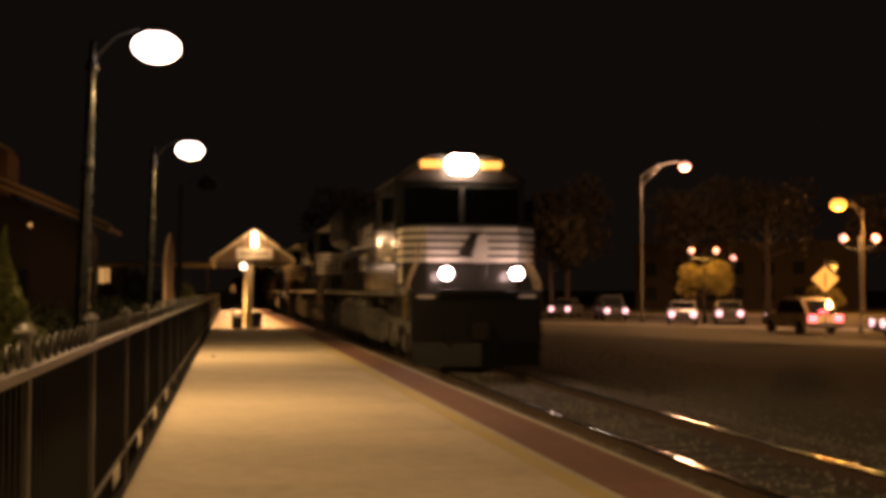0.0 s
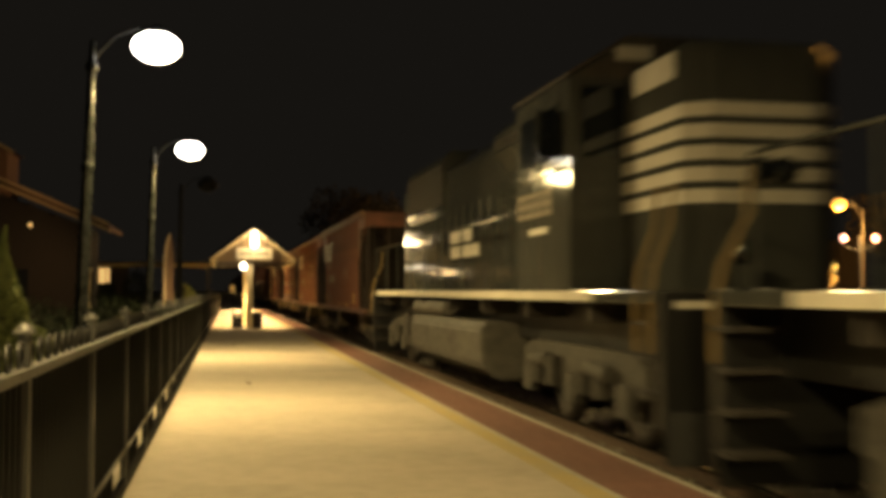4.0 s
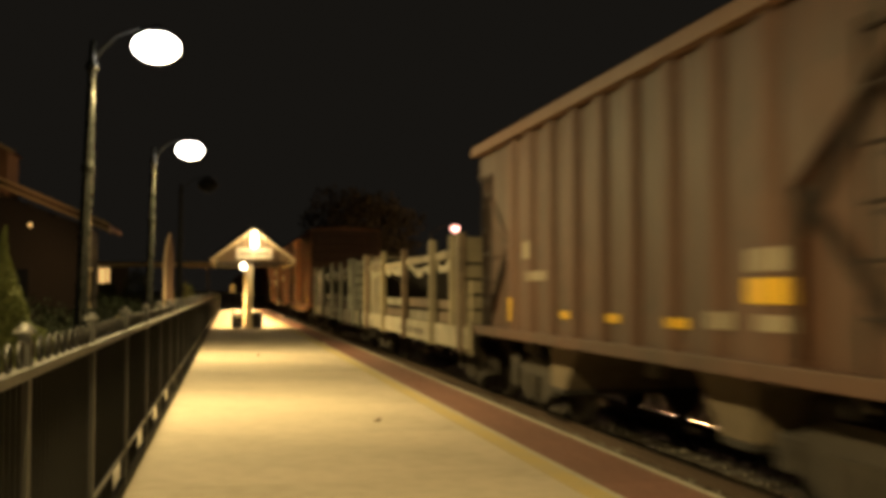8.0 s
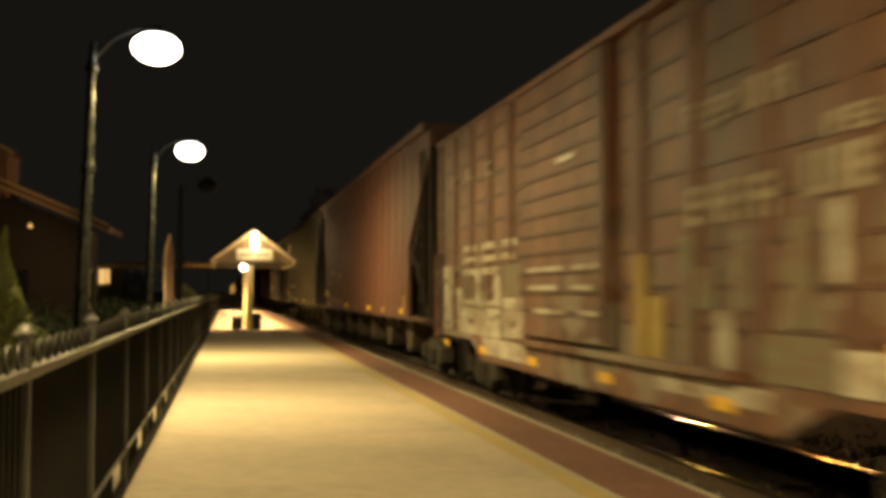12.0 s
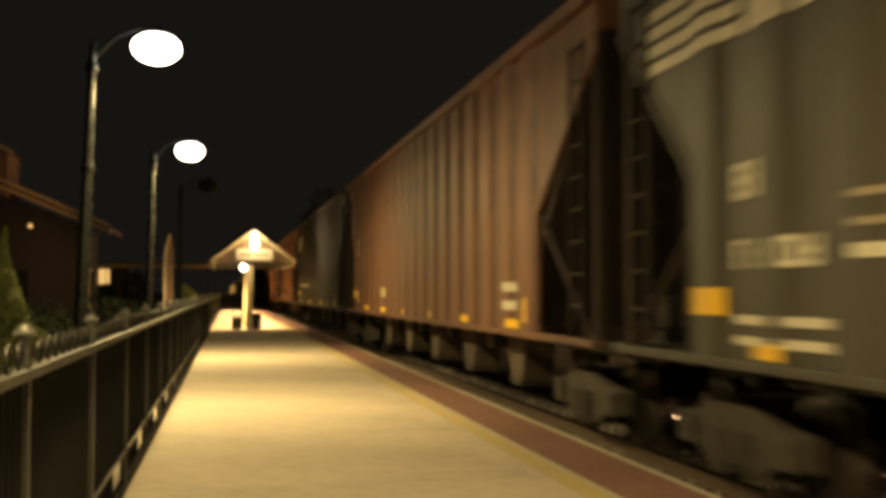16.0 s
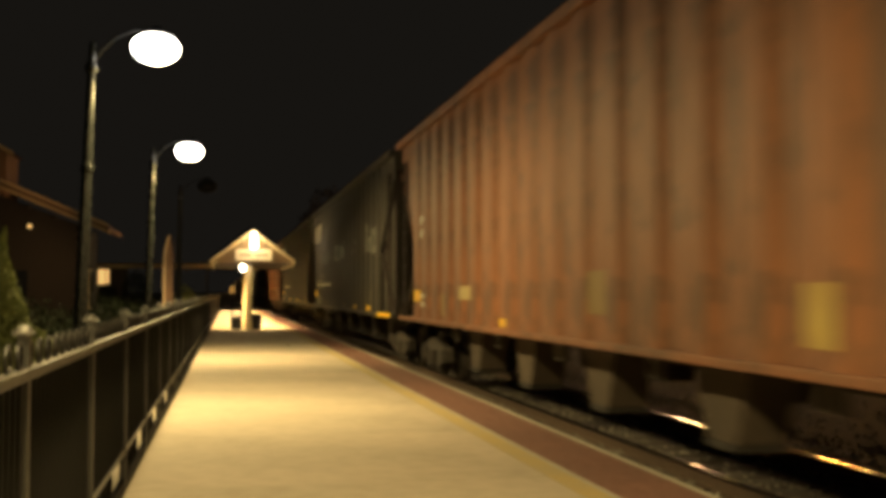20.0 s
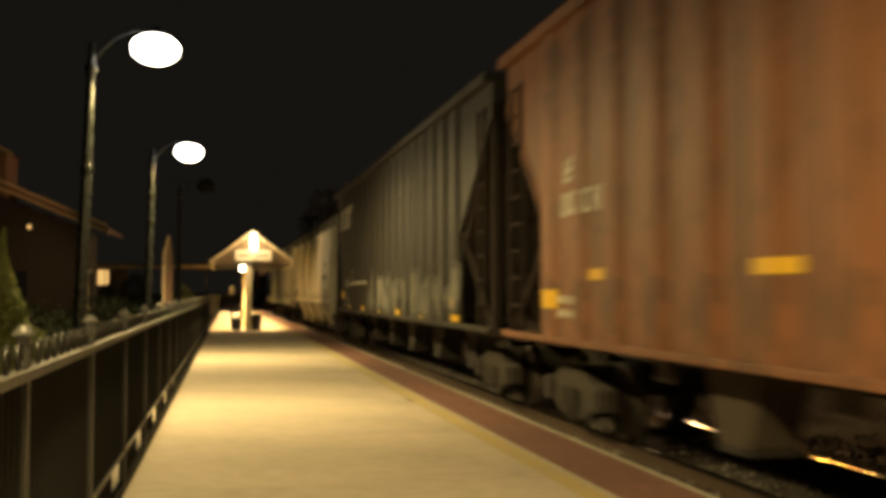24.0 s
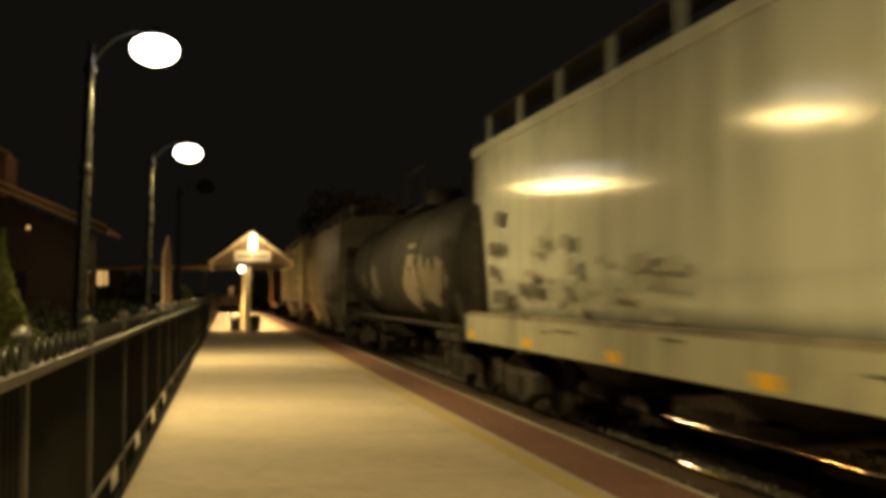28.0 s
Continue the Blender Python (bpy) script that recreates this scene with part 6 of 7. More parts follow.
        for y0, y1 in ((10.6, 16.2), (.9, 6.3)):
            bm = B()
            q = (.80, 1.05) if y0 > 9 else (.86, 1.02)
            box(bm, -W - .036, -W - .031, max(y0, 4.1), min(y1, L - 4.1), *q)
            part("spray_block", bm, TAG_PALE, t)
    for z in (1.62, 1.76, 1.95) if seed not in (2, 3) else ():
        side_plate(t, "stencil", x, e + 2.9, e + 3.35, z, z + .06, STENCIL)
    if seed == 2:
        side_plate(t, "end_marker", x, .52, .96, 1.10, 2.0, TAG_YELLOW, "tall yellow marker panel")
        side_plate(t, "end_marker", x, 4.70, 5.02, 1.25, 1.68, TAG_YELLOW, "yellow marker panel")
        side_plate(t, "end_marker", x, 2.28, 2.62, 1.16, 1.56, TAG_YELLOW, "yellow marker panel")
    else:
        side_plate(t, "end_marker", x, e + 1.6, e + 2.1, 1.18, 1.42, REFLECT, "yellow marker panel")
    for k in range(6):
        y = 2.2 + 2.7 * k
        side_plate(t, "reflector", x + .03, y - .2, y + .2, .80, .91, REFLECT, "yellow reflective strip")
    add_truck(t, 2.3)
    add_truck(t, L - 2.3)
    couplers(t, L)


# covered hoppers with rounded or flat sides
def covered_hopper(u, L, colour, label, curved=True, top=4.10, sill=1.42, bays=3, low=False, seed=0, data=True):
    t = car_thing("covered_hopper_car", u, L, label, "covered hopper", "covered hopper cars")
    rnd = random.Random(seed)
    W, e = 1.55, .55
    n = 9
    prof = []
    for k in range(n + 1):
        q = k / n
        bulge = (.10 if seed != 3 else .03) * math.sin(q * math.pi) if curved else 0
        prof.append((W - .12 + bulge, sill + (top - .2 - sill) * q))
    prof += [(W - .2, top - .02), (W - .75, top + .14), (0, top + .2)]
    sec = prof + [(-x, z) for x, z in reversed(prof[:-1])]
    # body shell with end slopes: sections along the length
    bm = B()
    secs = []
    ends = ((.10, 1.0), (.65, .98), (.90, .88), (1.18, .64), (1.38, .40), (1.46, .2), (1.48, 0.0))
    for y, cut in [(e + q, c) for q, c in ends] + [(L - e - (q if seed != 3 or q < .2 else .1 + q * .60), c) for q, c in reversed(ends)]:
        low_z = sill + (top - .9 - sill) * cut
        secs.append([bm.verts.new((x, y, max(z, low_z))) for x, z in sec])
    for a, b in zip(secs, secs[1:]):
        for k in range(len(sec) - 1):
            f = bm.faces.new((a[k], a[k + 1], b[k + 1], b[k]))
            f.smooth = True
        bm.faces.new((a[-1], a[0], b[0], b[-1]))
    for q in (secs[0], secs[-1]):
        bm.faces.new(q)
    bmesh.ops.recalc_face_normals(bm, faces=bm.faces[:])
    part("shell", bm, colour, t)
    for s in (-1, 1):
        bm = B()
        box(bm, s * (W - .04) - .05, s * (W - .04) + .05, e, L - e, sill - .09 if not low else 1.0, sill - .004, .01)
        part("side_sill", bm, colour if seed != 3 else COVER_GREY, t)
        bm = B()
        box(bm, s * (W - .14) - .05, s * (W - .14) + .05, e, L - e, top - .16, top - .02, .012)
        part("top_chord", bm, colour, t)
        for q in (0, 1):
            bm = B()
            box(bm, s * (W - .27 - .24 * q) - .025, s * (W - .27 - .24 * q) + .025, e, L - e, top - .02 + .07 * q, top + .06 + .07 * q, .01)
            part("roof_band", bm, colour, t)
        bm = B()
        box(bm, s * (W - .02) - .03, s * (W - .02) + .03, e + .1, L - e - .1, sill - .05, sill + .03, .01)
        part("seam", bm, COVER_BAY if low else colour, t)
        for d in (0, 1):
            y = e + .3 if d == 0 else L - e - .3
            if seed == 3 and d == 1:
                ladder(t, s * (W - .15), y + .2, sill - .5, top + .1, .3, "y", GRIME)
                continue
            ladder(t, s * (W - .03), y, sill - .5, top + .1, .42, "y", colour)
            bm = B()
            box(bm, s * (W - .1) - .06, s * (W - .1) + .06, y + (-.25 if d == 0 else .13), y + (-.13 if d == 0 else .25), sill - .2, top - .1, .01)
            part("corner_post", bm, colour, t)
            bm = B()
            box(bm, s * (W - .08) - .05, s * (W - .08) + .05, y - .5, y + .5, sill - .42, sill - .02, .01)
            part("corner_plate", bm, colour, t)
    # running boards on posts
    for s in (-1, 1):
        bm = B()
        box(bm, s * .98 - .25, s * .98 + .25, e, L - e, top + .50, top + .525)
        rb = part("running_board", bm, GRIME, t)
        m = int(L / (1.65 if seed == 1 else 1.9))
        for k in range(m + 1):
            y = e + .1 + (L - 2 * e - .2) * k / m
            bm = B()
            box(bm, s * 1.20 - .03, s * 1.20 + .03, y - (.08 if seed == 1 else .05), y + (.08 if seed == 1 else .05), top - .04, top + .50)
            part("board_post", bm, colour, rb)
    for k in range(6):
        bm = B()
        y = e + 1.2 + (L - 2.4 - 2 * e) * k / 5
        lathe(bm, [(.42, top + .16), (.42, top + .26), (.36, top + .30), (.05, top + .32)], 14, (0, y, 0))
        part("roof_hatch", bm, colour, t)
    y0, y1 = 2.5, L - 2.5
    for k in range(bays):
        a, b = y0 + (y1 - y0) * k / bays, y0 + (y1 - y0) * (k + 1) / bays
        c = (a + b) / 2
        bm = B()
        pz = .62 if low else .50
        tw, bw = (1.0, .7) if low else (1.42, 1.10)
        hb, gap = (.5, .02) if low else (.95, .35)
        rim = [bm.verts.new(p) for p in ((-tw, a + gap, sill - .10), (tw, a + gap, sill - .10), (tw, b - .02, sill - .10), (-tw, b - .02, sill - .10))]
        foot = [bm.verts.new(p) for p in ((-bw, c - hb, pz), (bw, c - hb, pz), (bw, c + hb, pz), (-bw, c + hb, pz))]
        for q in range(4):
            bm.faces.new((rim[q], rim[(q + 1) % 4], foot[(q + 1) % 4], foot[q]))
        bm.faces.new(rim)
        bm.faces.new(foot)
        bmesh.ops.recalc_face_normals(bm, faces=bm.faces[:])
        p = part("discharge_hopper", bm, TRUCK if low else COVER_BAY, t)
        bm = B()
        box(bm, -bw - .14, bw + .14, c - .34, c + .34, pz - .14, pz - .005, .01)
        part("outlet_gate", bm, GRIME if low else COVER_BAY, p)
    bm = B()
    box(bm, -.3, .3, .4, L - .4, .74, 1.0)
    part("centre_sill", bm, GRIME, t)
    for d in (0, 1):
        y = .35 if d == 0 else L - 1.6
        bm = B()
        box(bm, -W + .05, W - .05, y, y + 1.25, sill - .32, sill - .26)
        part("end_platform", bm, GRIME, t)
        bm = B()
        box(bm, -.7, .7, y + .3, y + .9, sill - .25, sill + .5, .05)
        part("brake_gear", bm, GRIME, t)
    if data:
        x = -W + .015
        for (y, z, w, h, m) in ((e + 2.3, 2.65, .5, .22, 1), (e + 2.3, 2.2, .34, .2, 3), (e + 2.2, 1.72, .3, .1, 2), (e + 2.2, 1.55, .3, .1, 2), (L - e - 2.2, 2.7, .4, .2, 1), (L - e - 2.2, 2.3, .3, .15, 2), (L - e - 4, 1.7, .4, .16, 2)):
            for k in range(m):
                side_plate(t, "stencil", x, y + k * (w + .12), y + k * (w + .12) + w, z, z + h, BARS)
    if seed == 3:
        x = -W - .004
        for y, z, w, h, m in ((16.1, 2.28, .32, .20, 1), (16.1, 1.96, .36, .18, 1), (15.9, 1.58, .9, .20, 1)):
            for k in range(m):
                side_plate(t, "stencil", x, y - k * (w + .12) - w, y - k * (w + .12), z, z + h, BARS)
        # worn lettering: what is left of it, in flakes
        for k in range(44):
            y = rnd.uniform(9.2, 13.9) if k < 34 else rnd.uniform(3.2, 5.6)
            z = rnd.uniform(1.62, 2.30) - (.25 if k >= 34 else 0) - .06 * (13.9 - y if k < 34 else 0) * (k % 2)
            side_plate(t, "worn_letter", x, y, y + rnd.uniform(.10, .42), max(z, 1.48), max(z, 1.48) + rnd.uniform(.04, .16), TAG_DARK, slant=rnd.uniform(-.1, .1), thick=.004 + .0003 * k)
        for k in range(9):
            y = rnd.uniform(2.0, 6.0) if k < 6 else rnd.uniform(9, 14)
            side_plate(t, "worn_letter", -W - .022, y, y + rnd.uniform(.3, .9), 1.08 + .03 * k, 1.10 + .03 * k, BARS)
    if low and seed != 2:
        for k in range(6):
            y = e + .9 + (L - 2.4) * k / 5
            side_plate(t, "reflector", -W - .012, y - .2, y + .2, 1.04, 1.16, REFLECT, "yellow reflective strip")
        side_plate(t, "end_marker", -W - .012, e + .2, e + .5, 1.04, 1.26, REFLECT)
    add_truck(t, 2.0)
    add_truck(t, L - 2.0)
    couplers(t, L)


def tank_car(u, L, label, material=TANK_BLACK):
    t = car_thing("tank_car", u, L, label, "tank car", "tank cars")
    R, zc, e = 1.40, 2.41, .9
    bm = B()
    lathe(bm, [(.1, e - .02), (.7, e + .04), (1.15, e + .22), (R, e + .6), (R, L - e - .6), (1.15, L - e - .22), (.7, L - e - .04), (.1, L - e + .02)], 36, (0, 0, zc), "y")
    part("tank", bm, material, t)
    for y in (L * .28, L * .5, L * .72):
        bm = B()
        lathe(bm, [(R + .001, y - .06), (R + .02, y - .05), (R + .02, y + .05), (R + .001, y + .06)], 36, (0, 0, zc), "y")
        part("band", bm, GRIME, t)
    bm = B()
    lathe(bm, [(.5, zc + R - .08), (.5, zc + R + .38), (.42, zc + R + .45), (.05, zc + R + .47)], 16, (0, L / 2, 0))
    part("dome", bm, material, t)
    bm = B()
    box(bm, -.75, .75, L / 2 - 1.2, L / 2 + 1.2, zc + R - .05, zc + R + .0)
    part("top_platform", bm, GRIME, t)
    for s in (-1, 1):
        bm = B()
        path_tube(bm, [(s * .75, L / 2 - 1.2, zc + R), (s * .75, L / 2 - 1.2, zc + R + .9), (s * .75, L / 2 + 1.2, zc + R + .9), (s * .75, L / 2 + 1.2, zc + R)], .025, 6)
        part("railing", bm, GRIME, t)
        bm = B()
        path_tube(bm, [(s * 1.45, .6, 1.15), (s * 1.45, L - .6, 1.15)], .04, 6)
        part("side_handrail", bm, GRIME, t)
        ladder(t, s * 1.46, 1.5, .7, zc + .3, .45, "y", GRIME)
    for d in (0, 1):
        y = .4 if d == 0 else L - 2.4
        bm = B()
        box(bm, -1.45, 1.45, y, y + 2.0, .92, 1.06, .01)
        part("end_platform", bm, GRIME, t)
        bm = B()
        prism(bm, [(-1.1, 1.06), (1.1, 1.06), (1.25, 1.75), (-1.25, 1.75)], y + .9, y + 1.3, "y")
        part("saddle", bm, GRIME, t)
        add_truck(t, 2.0 if d == 0 else L - 2.0)
    bm = B()
    prism(bm, [(-1.404, 2.3), (-1.408, 2.42), (-1.352, 2.8), (-1.33, 2.8), (-1.38, 2.3)], L * .3, L * .3 + .9, "y")
    part("stencil", bm, STENCIL_FADED, t)
    # pale spray on the barrel, wrapped round it
    rnd = random.Random(77)
    for k in range(14):
        y = 2.3 + .42 * k if k < 11 else 11.2 + 1.1 * (k - 11)
        q, w, h = rnd.uniform(-.58, -.14), rnd.uniform(.5, 1.0), rnd.uniform(.14, .34)
        bm = B()
        rows = []
        for j in range(5):
            r, aa = R + .004 + .0012 * k, q + h * (j / 4 - .5) * 2
            half = w * math.sin(math.pi * (j + .6) / 5.2) * .6
            rows.append([bm.verts.new((-r * math.cos(aa), y + o * half, zc + r * math.sin(aa))) for o in (-1, 0, 1)])
        for p, o in zip(rows, rows[1:]):
            for i in (0, 1):
                bm.faces.new((p[i], p[i + 1], o[i + 1], o[i]))
        part("spray_patch", bm, STENCIL_FADED if k < 11 else TAG_MID, t)
    couplers(t, L)


# locomotives
def loco(u, L, label, kind="wide", lit=False, under_lamp=False):
    body_paint = LOCO if kind == "gevo" else LOCO_WORN
    t = car_thing("locomotive", u, L, label, "locomotive", "locomotives")
    DZ = 1.74
    bm = B()
    box(bm, -1.5, 1.5, .55, L - .55, DZ - .13, DZ, .02)
    part("walkway", bm, body_paint, t)
    bm = B()
    box(bm, -.85, .85, .62, L - .62, 1.02, DZ - .135, .02)
    part("underframe", bm, BLACK_IRON, t)
    for k in range(7):
        y = 2.6 + (L - 5.2) * k / 6
        bm = B()
        box(bm, -1.42, 1.42, y - .05, y + .05, DZ - .36, DZ - .135, .01)
        part("outrigger", bm, GRIME, t)
    for s in (-1, 1):
        if kind == "gevo":
            bm = B()
            box(bm, s * 1.511 - .010, s * 1.511 + .010, 2.2, L - 1.9, DZ - .12, DZ - .01)
            part("sill_stripe", bm, LOCO_SILL, t, "faded stripe along the walkway edge")
            for k in range(15):
                bm = B()
                box(bm, s * 1.523 - .004, s * 1.523 + .004, 2.5 + 1.12 * k, 3.1 + 1.12 * k, DZ - .10, DZ - .02)
                part("reflector", bm, TAG_GREY, t, "grimy reflective dash on the sill")
        else:
            bm = B()
            box(bm, s * 1.515 - .012, s * 1.515 + .012, 2.2, L - 1.9, DZ - .12, DZ - .01)
            part("sill_stripe", bm, LOCO_WHITE, t, "white stripe along the walkway edge")
    # pilots
    for d in (0, 1):
        def yy(v):
            return v if d == 0 else L - v
        bm = B()
        box(bm, -1.45, 1.45, min(yy(.45), yy(.62)), max(yy(.45), yy(.62)), .45, DZ - .02, .02)
        pl = part("pilot", bm, BLACK_IRON, t)
        bm = B()
        prism(bm, [(-1.4, yy(.44)), (0, yy(.05)), (1.4, yy(.44)), (1.4, yy(.5)), (-1.4, yy(.5))], .12, .62, "z")
        part("plow", bm, BLACK_IRON, pl)
        bm = B()
        box(bm, -.9, .9, min(yy(.15), yy(.45)), max(yy(.15), yy(.45)), DZ - .12, DZ + .02, .03)
        part("anticlimber", bm, BLACK_IRON, pl)
        for s in (-1, 1):
            bm = B()
            box(bm, s * 1.12 - .20, s * 1.12 + .20, min(yy(.435), yy(.447)), max(yy(.435), yy(.447)), 1.57, 1.64)
            part("pilot_stripe", bm, LOCO_WHITE, pl)
        for s in (-1, 1):
            for k in range(4):
                bm = B()
                box(bm, min(s * 1.05, s * 1.52), max(s * 1.05, s * 1.52), min(yy(.62), yy(.95)), max(yy(.62), yy(.95)), .42 + k * .33, .46 + k * .33)
                part("step", bm, GRIME, t)
            for q in ((.60, .98) if d == 0 else (.60,)):
                bm = B()
                path_tube(bm, [(s * 1.5, yy(q), 1.15), (s * 1.5, yy(q), 1.60), (s * 1.44, yy(q + .05), 1.95), (s * 1.25, yy(q + .12), 2.35), (s * 1.22, yy(q + .1), 2.75)], .026, 8)
                part("grab_rail", bm, YELLOW, t)
            bm = B()
            path_tube(bm, [(s * .7, yy(.5), .9), (s * .72, yy(.3), .45), (s * .6, yy(.2), .6)], .03, 6)
            part("air_hose", bm, BLACK_IRON, t)
    cabw = 1.52 if kind != "narrow" else 1.5
    c0 = {"wide": 2.3, "gevo": 2.0, "narrow": 3.0}[kind]
    c1 = c0 + (3.1 if kind != "narrow" else 2.3)
    # nose
    if kind == "narrow":
        plan = [(-.85, c0), (-.85, 1.35), (-.6, 1.15), (.6, 1.15), (.85, 1.35), (.85, c0)]
        nz0, nz1 = DZ + .002, 4.28
    else:
        plan = [(-1.48, c0), (-1.48, 1.25), (-1.02, .85), (1.02, .85), (1.48, 1.25), (1.48, c0)]
        nz0, nz1 = DZ + .002, 3.16 if lit else 3.30
    bm = B()
    prism(bm, plan, nz0, nz1, "z")
    if kind != "narrow":
        for v in bm.verts:
            if v.co.z > nz1 - .01 and v.co.y < 1.3:
                v.co.y += .10
    bmesh.ops.bevel(bm, geom=[e for e in bm.edges if min(v.co.z for v in e.verts) > nz1 - .01], offset=.08, segments=2, affect="EDGES")
    part("nose", bm, body_paint, t)
    for k in range(5):
        z = 2.36 + k * .165 if lit else 2.62 + k * .22 if kind == "narrow" else 2.41 + k * .178
        q = [(x * 1.010, (y - .012) if y < c0 else y - .004) for x, y in plan]
        bm = B()
        prism(bm, q, z, z + (.105 if lit else .14 if kind == "narrow" else .122), "z")
        part("nose_stripe", bm, LOCO_WHITE, t, "white band round the nose")
    side_bm = B()
    box(side_bm, -.32, .32, plan[2][1] - .03, plan[2][1] - .013, DZ + .1, 2.32, .01)
    part("nose_door", side_bm, body_paint, t)
    # cab
    ev, rt = (4.20, 4.66) if not lit else (4.25, 4.80)
    bm = B()
    prism(bm, [(-cabw, DZ + .004), (cabw, DZ + .004), (cabw, ev), (.75, rt), (-.75, rt), (-cabw, ev)], c0, c1, "y")
    if kind != "narrow":
        for v in bm.verts:
            if v.co.y < c0 + .01 and v.co.z > 4.0:
                v.co.y += .16
    part("cab", bm, body_paint, t)
    bm = B()
    prism(bm, [(-cabw - .03, ev), (-.78, rt), (.78, rt), (cabw + .03, ev), (cabw + .03, ev + .05), (.8, rt + .05), (-.8, rt + .05), (-cabw - .03, ev + .05)], c0 - .02 + (.12 if kind != "narrow" else 0), c1 + .05, "y")
    part("cab_roof", bm, TRUCK, t, "dusty cab roof")
    bm = B()
    prism(bm, [(-cabw + .05, ev), (cabw - .05, ev), (.74, rt - .03), (-.74, rt - .03)], c0 + .10, c0 + .13 if kind != "narrow" else c0 - .02, "y")
    part("brow", bm, LOCO_WHITE if kind == "wide" and not lit else TRUCK, t, "pale front of the cab roof")
    for s in (-1, 1):
        bm = B()
        prism(bm, [(min(s * .06, s * 1.36), 3.28), (max(s * .06, s * 1.36), 3.28), (max(s * .06, s * 1.36), 4.10), (min(s * .06, s * 1.36), 4.10)], c0 - .03, c0 + .02, "y")
        part("windscreen", bm, DARKGLASS, t)
        for (a, b) in ((c0 + .35, c0 + 1.15), (c0 + 1.25, c0 + 2.05)):
            bm = B()
            box(bm, min(s * cabw, s * (cabw + .025)), max(s * cabw, s * (cabw + .025)), a, b, 3.25, 4.0, .008)
            w = part("side_window", bm, body_paint, t)
            bm = B()
            box(bm, min(s * (cabw + .026), s * (cabw + .034)), max(s * (cabw + .026), s * (cabw + .034)), a + .06, b - .06, 3.31, 3.94)
            part("pane", bm, DARKGLASS, w)
        bm = B()
        box(bm, min(s * cabw, s * (cabw + .30)), max(s * cabw, s * (cabw + .30)), c0 + .28, c0 + .31, 3.3, 3.85, .008)
        part("wind_deflector", bm, DARKGLASS, t)
        bm = B()
        box(bm, min(s * cabw, s * (cabw + .05)), max(s * cabw, s * (cabw + .05)), c0 + .3, c0 + 2.1, 3.14, 3.20, .01)
        part("arm_rest", bm, body_paint, t)
    if kind == "narrow":
        for s in (-1, 1):
            bm = B()
            box(bm, min(s * .852, s * .875), max(s * .852, s * .875), 1.5, 2.6, 3.92, 4.2, .008)
            part("number_board", bm, LOCO_WHITE, t, "pale number board on the high short hood")
    # number blocks below the side windows
    for k in range(4):
        y = c0 + .75 + k * .40
        for a, b, z0, z1 in ((0, .07, 2.66, 2.98), (.21, .28, 2.66, 2.98), (.074, .206, 2.66, 2.72), (.074, .206, 2.79, 2.85), (.074, .206, 2.92, 2.98)):
            side_plate(t, "number_block", -cabw - .002, y + a, y + b, z0, z1, STENCIL_FADED)
    side_plate(t, "lettering", -cabw - .002, c0 + .9, c0 + 1.7, 2.44, 2.52, LOCO_WHITE)
    # lights
    hz = 4.64 if lit else 2.95
    hy = c0 + .02 if lit else plan[2][1] - .05
    for s in (-1, 1):
        bm = B()
        lathe(bm, [(.03, hy - .1), (.12 if not lit else .19, hy - .09), (.14 if not lit else .22, hy - .02), (.1, hy + .06)], 16, (s * .13, 0, hz), "y")
        part("headlight", bm, HEADGLOW if lit else DARKGLASS, t, "blazing headlight" if lit else "")
        bm = B()
        lathe(bm, [(.03, .28), (.115, .30), (.135, .36), (.09, .45)], 14, (s * .78 + .09, 0, DZ + .36), "y")
        part("ditch_light", bm, DITCHGLOW if lit else DARKGLASS, t, "bright ditch light" if lit else "")
        bm = B()
        box(bm, s * .78 + .04, s * .78 + .14, .34, .46, DZ + .02, DZ + .26)
        part("light_bracket", bm, body_paint, t)
        bm = B()
        box(bm, s * .72 - .22, s * .72 + .22, c0 - .06, c0 + .12, 4.42 + (.14 if lit else 0), 4.58 + (.14 if lit else 0), .02)
        part("number_board", bm, NUMGLOW if lit else LOCO_WHITE, t, "lit amber number board" if lit else "")
    for s in (-1, 1) if under_lamp else ():
        bm = B()
        box(bm, s * 1.43 - .05, s * 1.43 + .05, 4.78, 4.92, 1.45, 1.54, .02)
        part("truck_light", bm, STEPGLOW, t, "small lit lamp under the walkway")
    if lit:
        side_plate(t, "placard_or_glint", -1.495, 1.35, 1.75, DZ + .16, DZ + .5, LOCO_WHITE)
    if kind != "narrow":
        bm = B()
        prism(bm, [(.0, 2.34), (.30, 2.34), (.36, 2.7), (.26, 3.0), (.06, 2.9), (.02, 2.62)], .80, .835, "y")
        part("nose_emblem", bm, LOCO_WHITE, t)
        bm = B()
        prism(bm, [(-.34, 2.55), (-.10, 2.42), (.02, 2.66), (.12, 3.0), (-.02, 3.02), (-.18, 2.80)], .79, .798, "y")
        part("nose_emblem", bm, body_paint, t)
    # long hood
    h0, h1 = c1, L - 2.6
    hw = .95
    bm = B()
    prism(bm, [(-hw, DZ + .004), (hw, DZ + .004), (hw, 4.12), (hw - .22, 4.34), (-hw + .22, 4.34), (-hw, 4.12)], h0 + .003, h1, "y")
    part("long_hood", bm, body_paint, t)
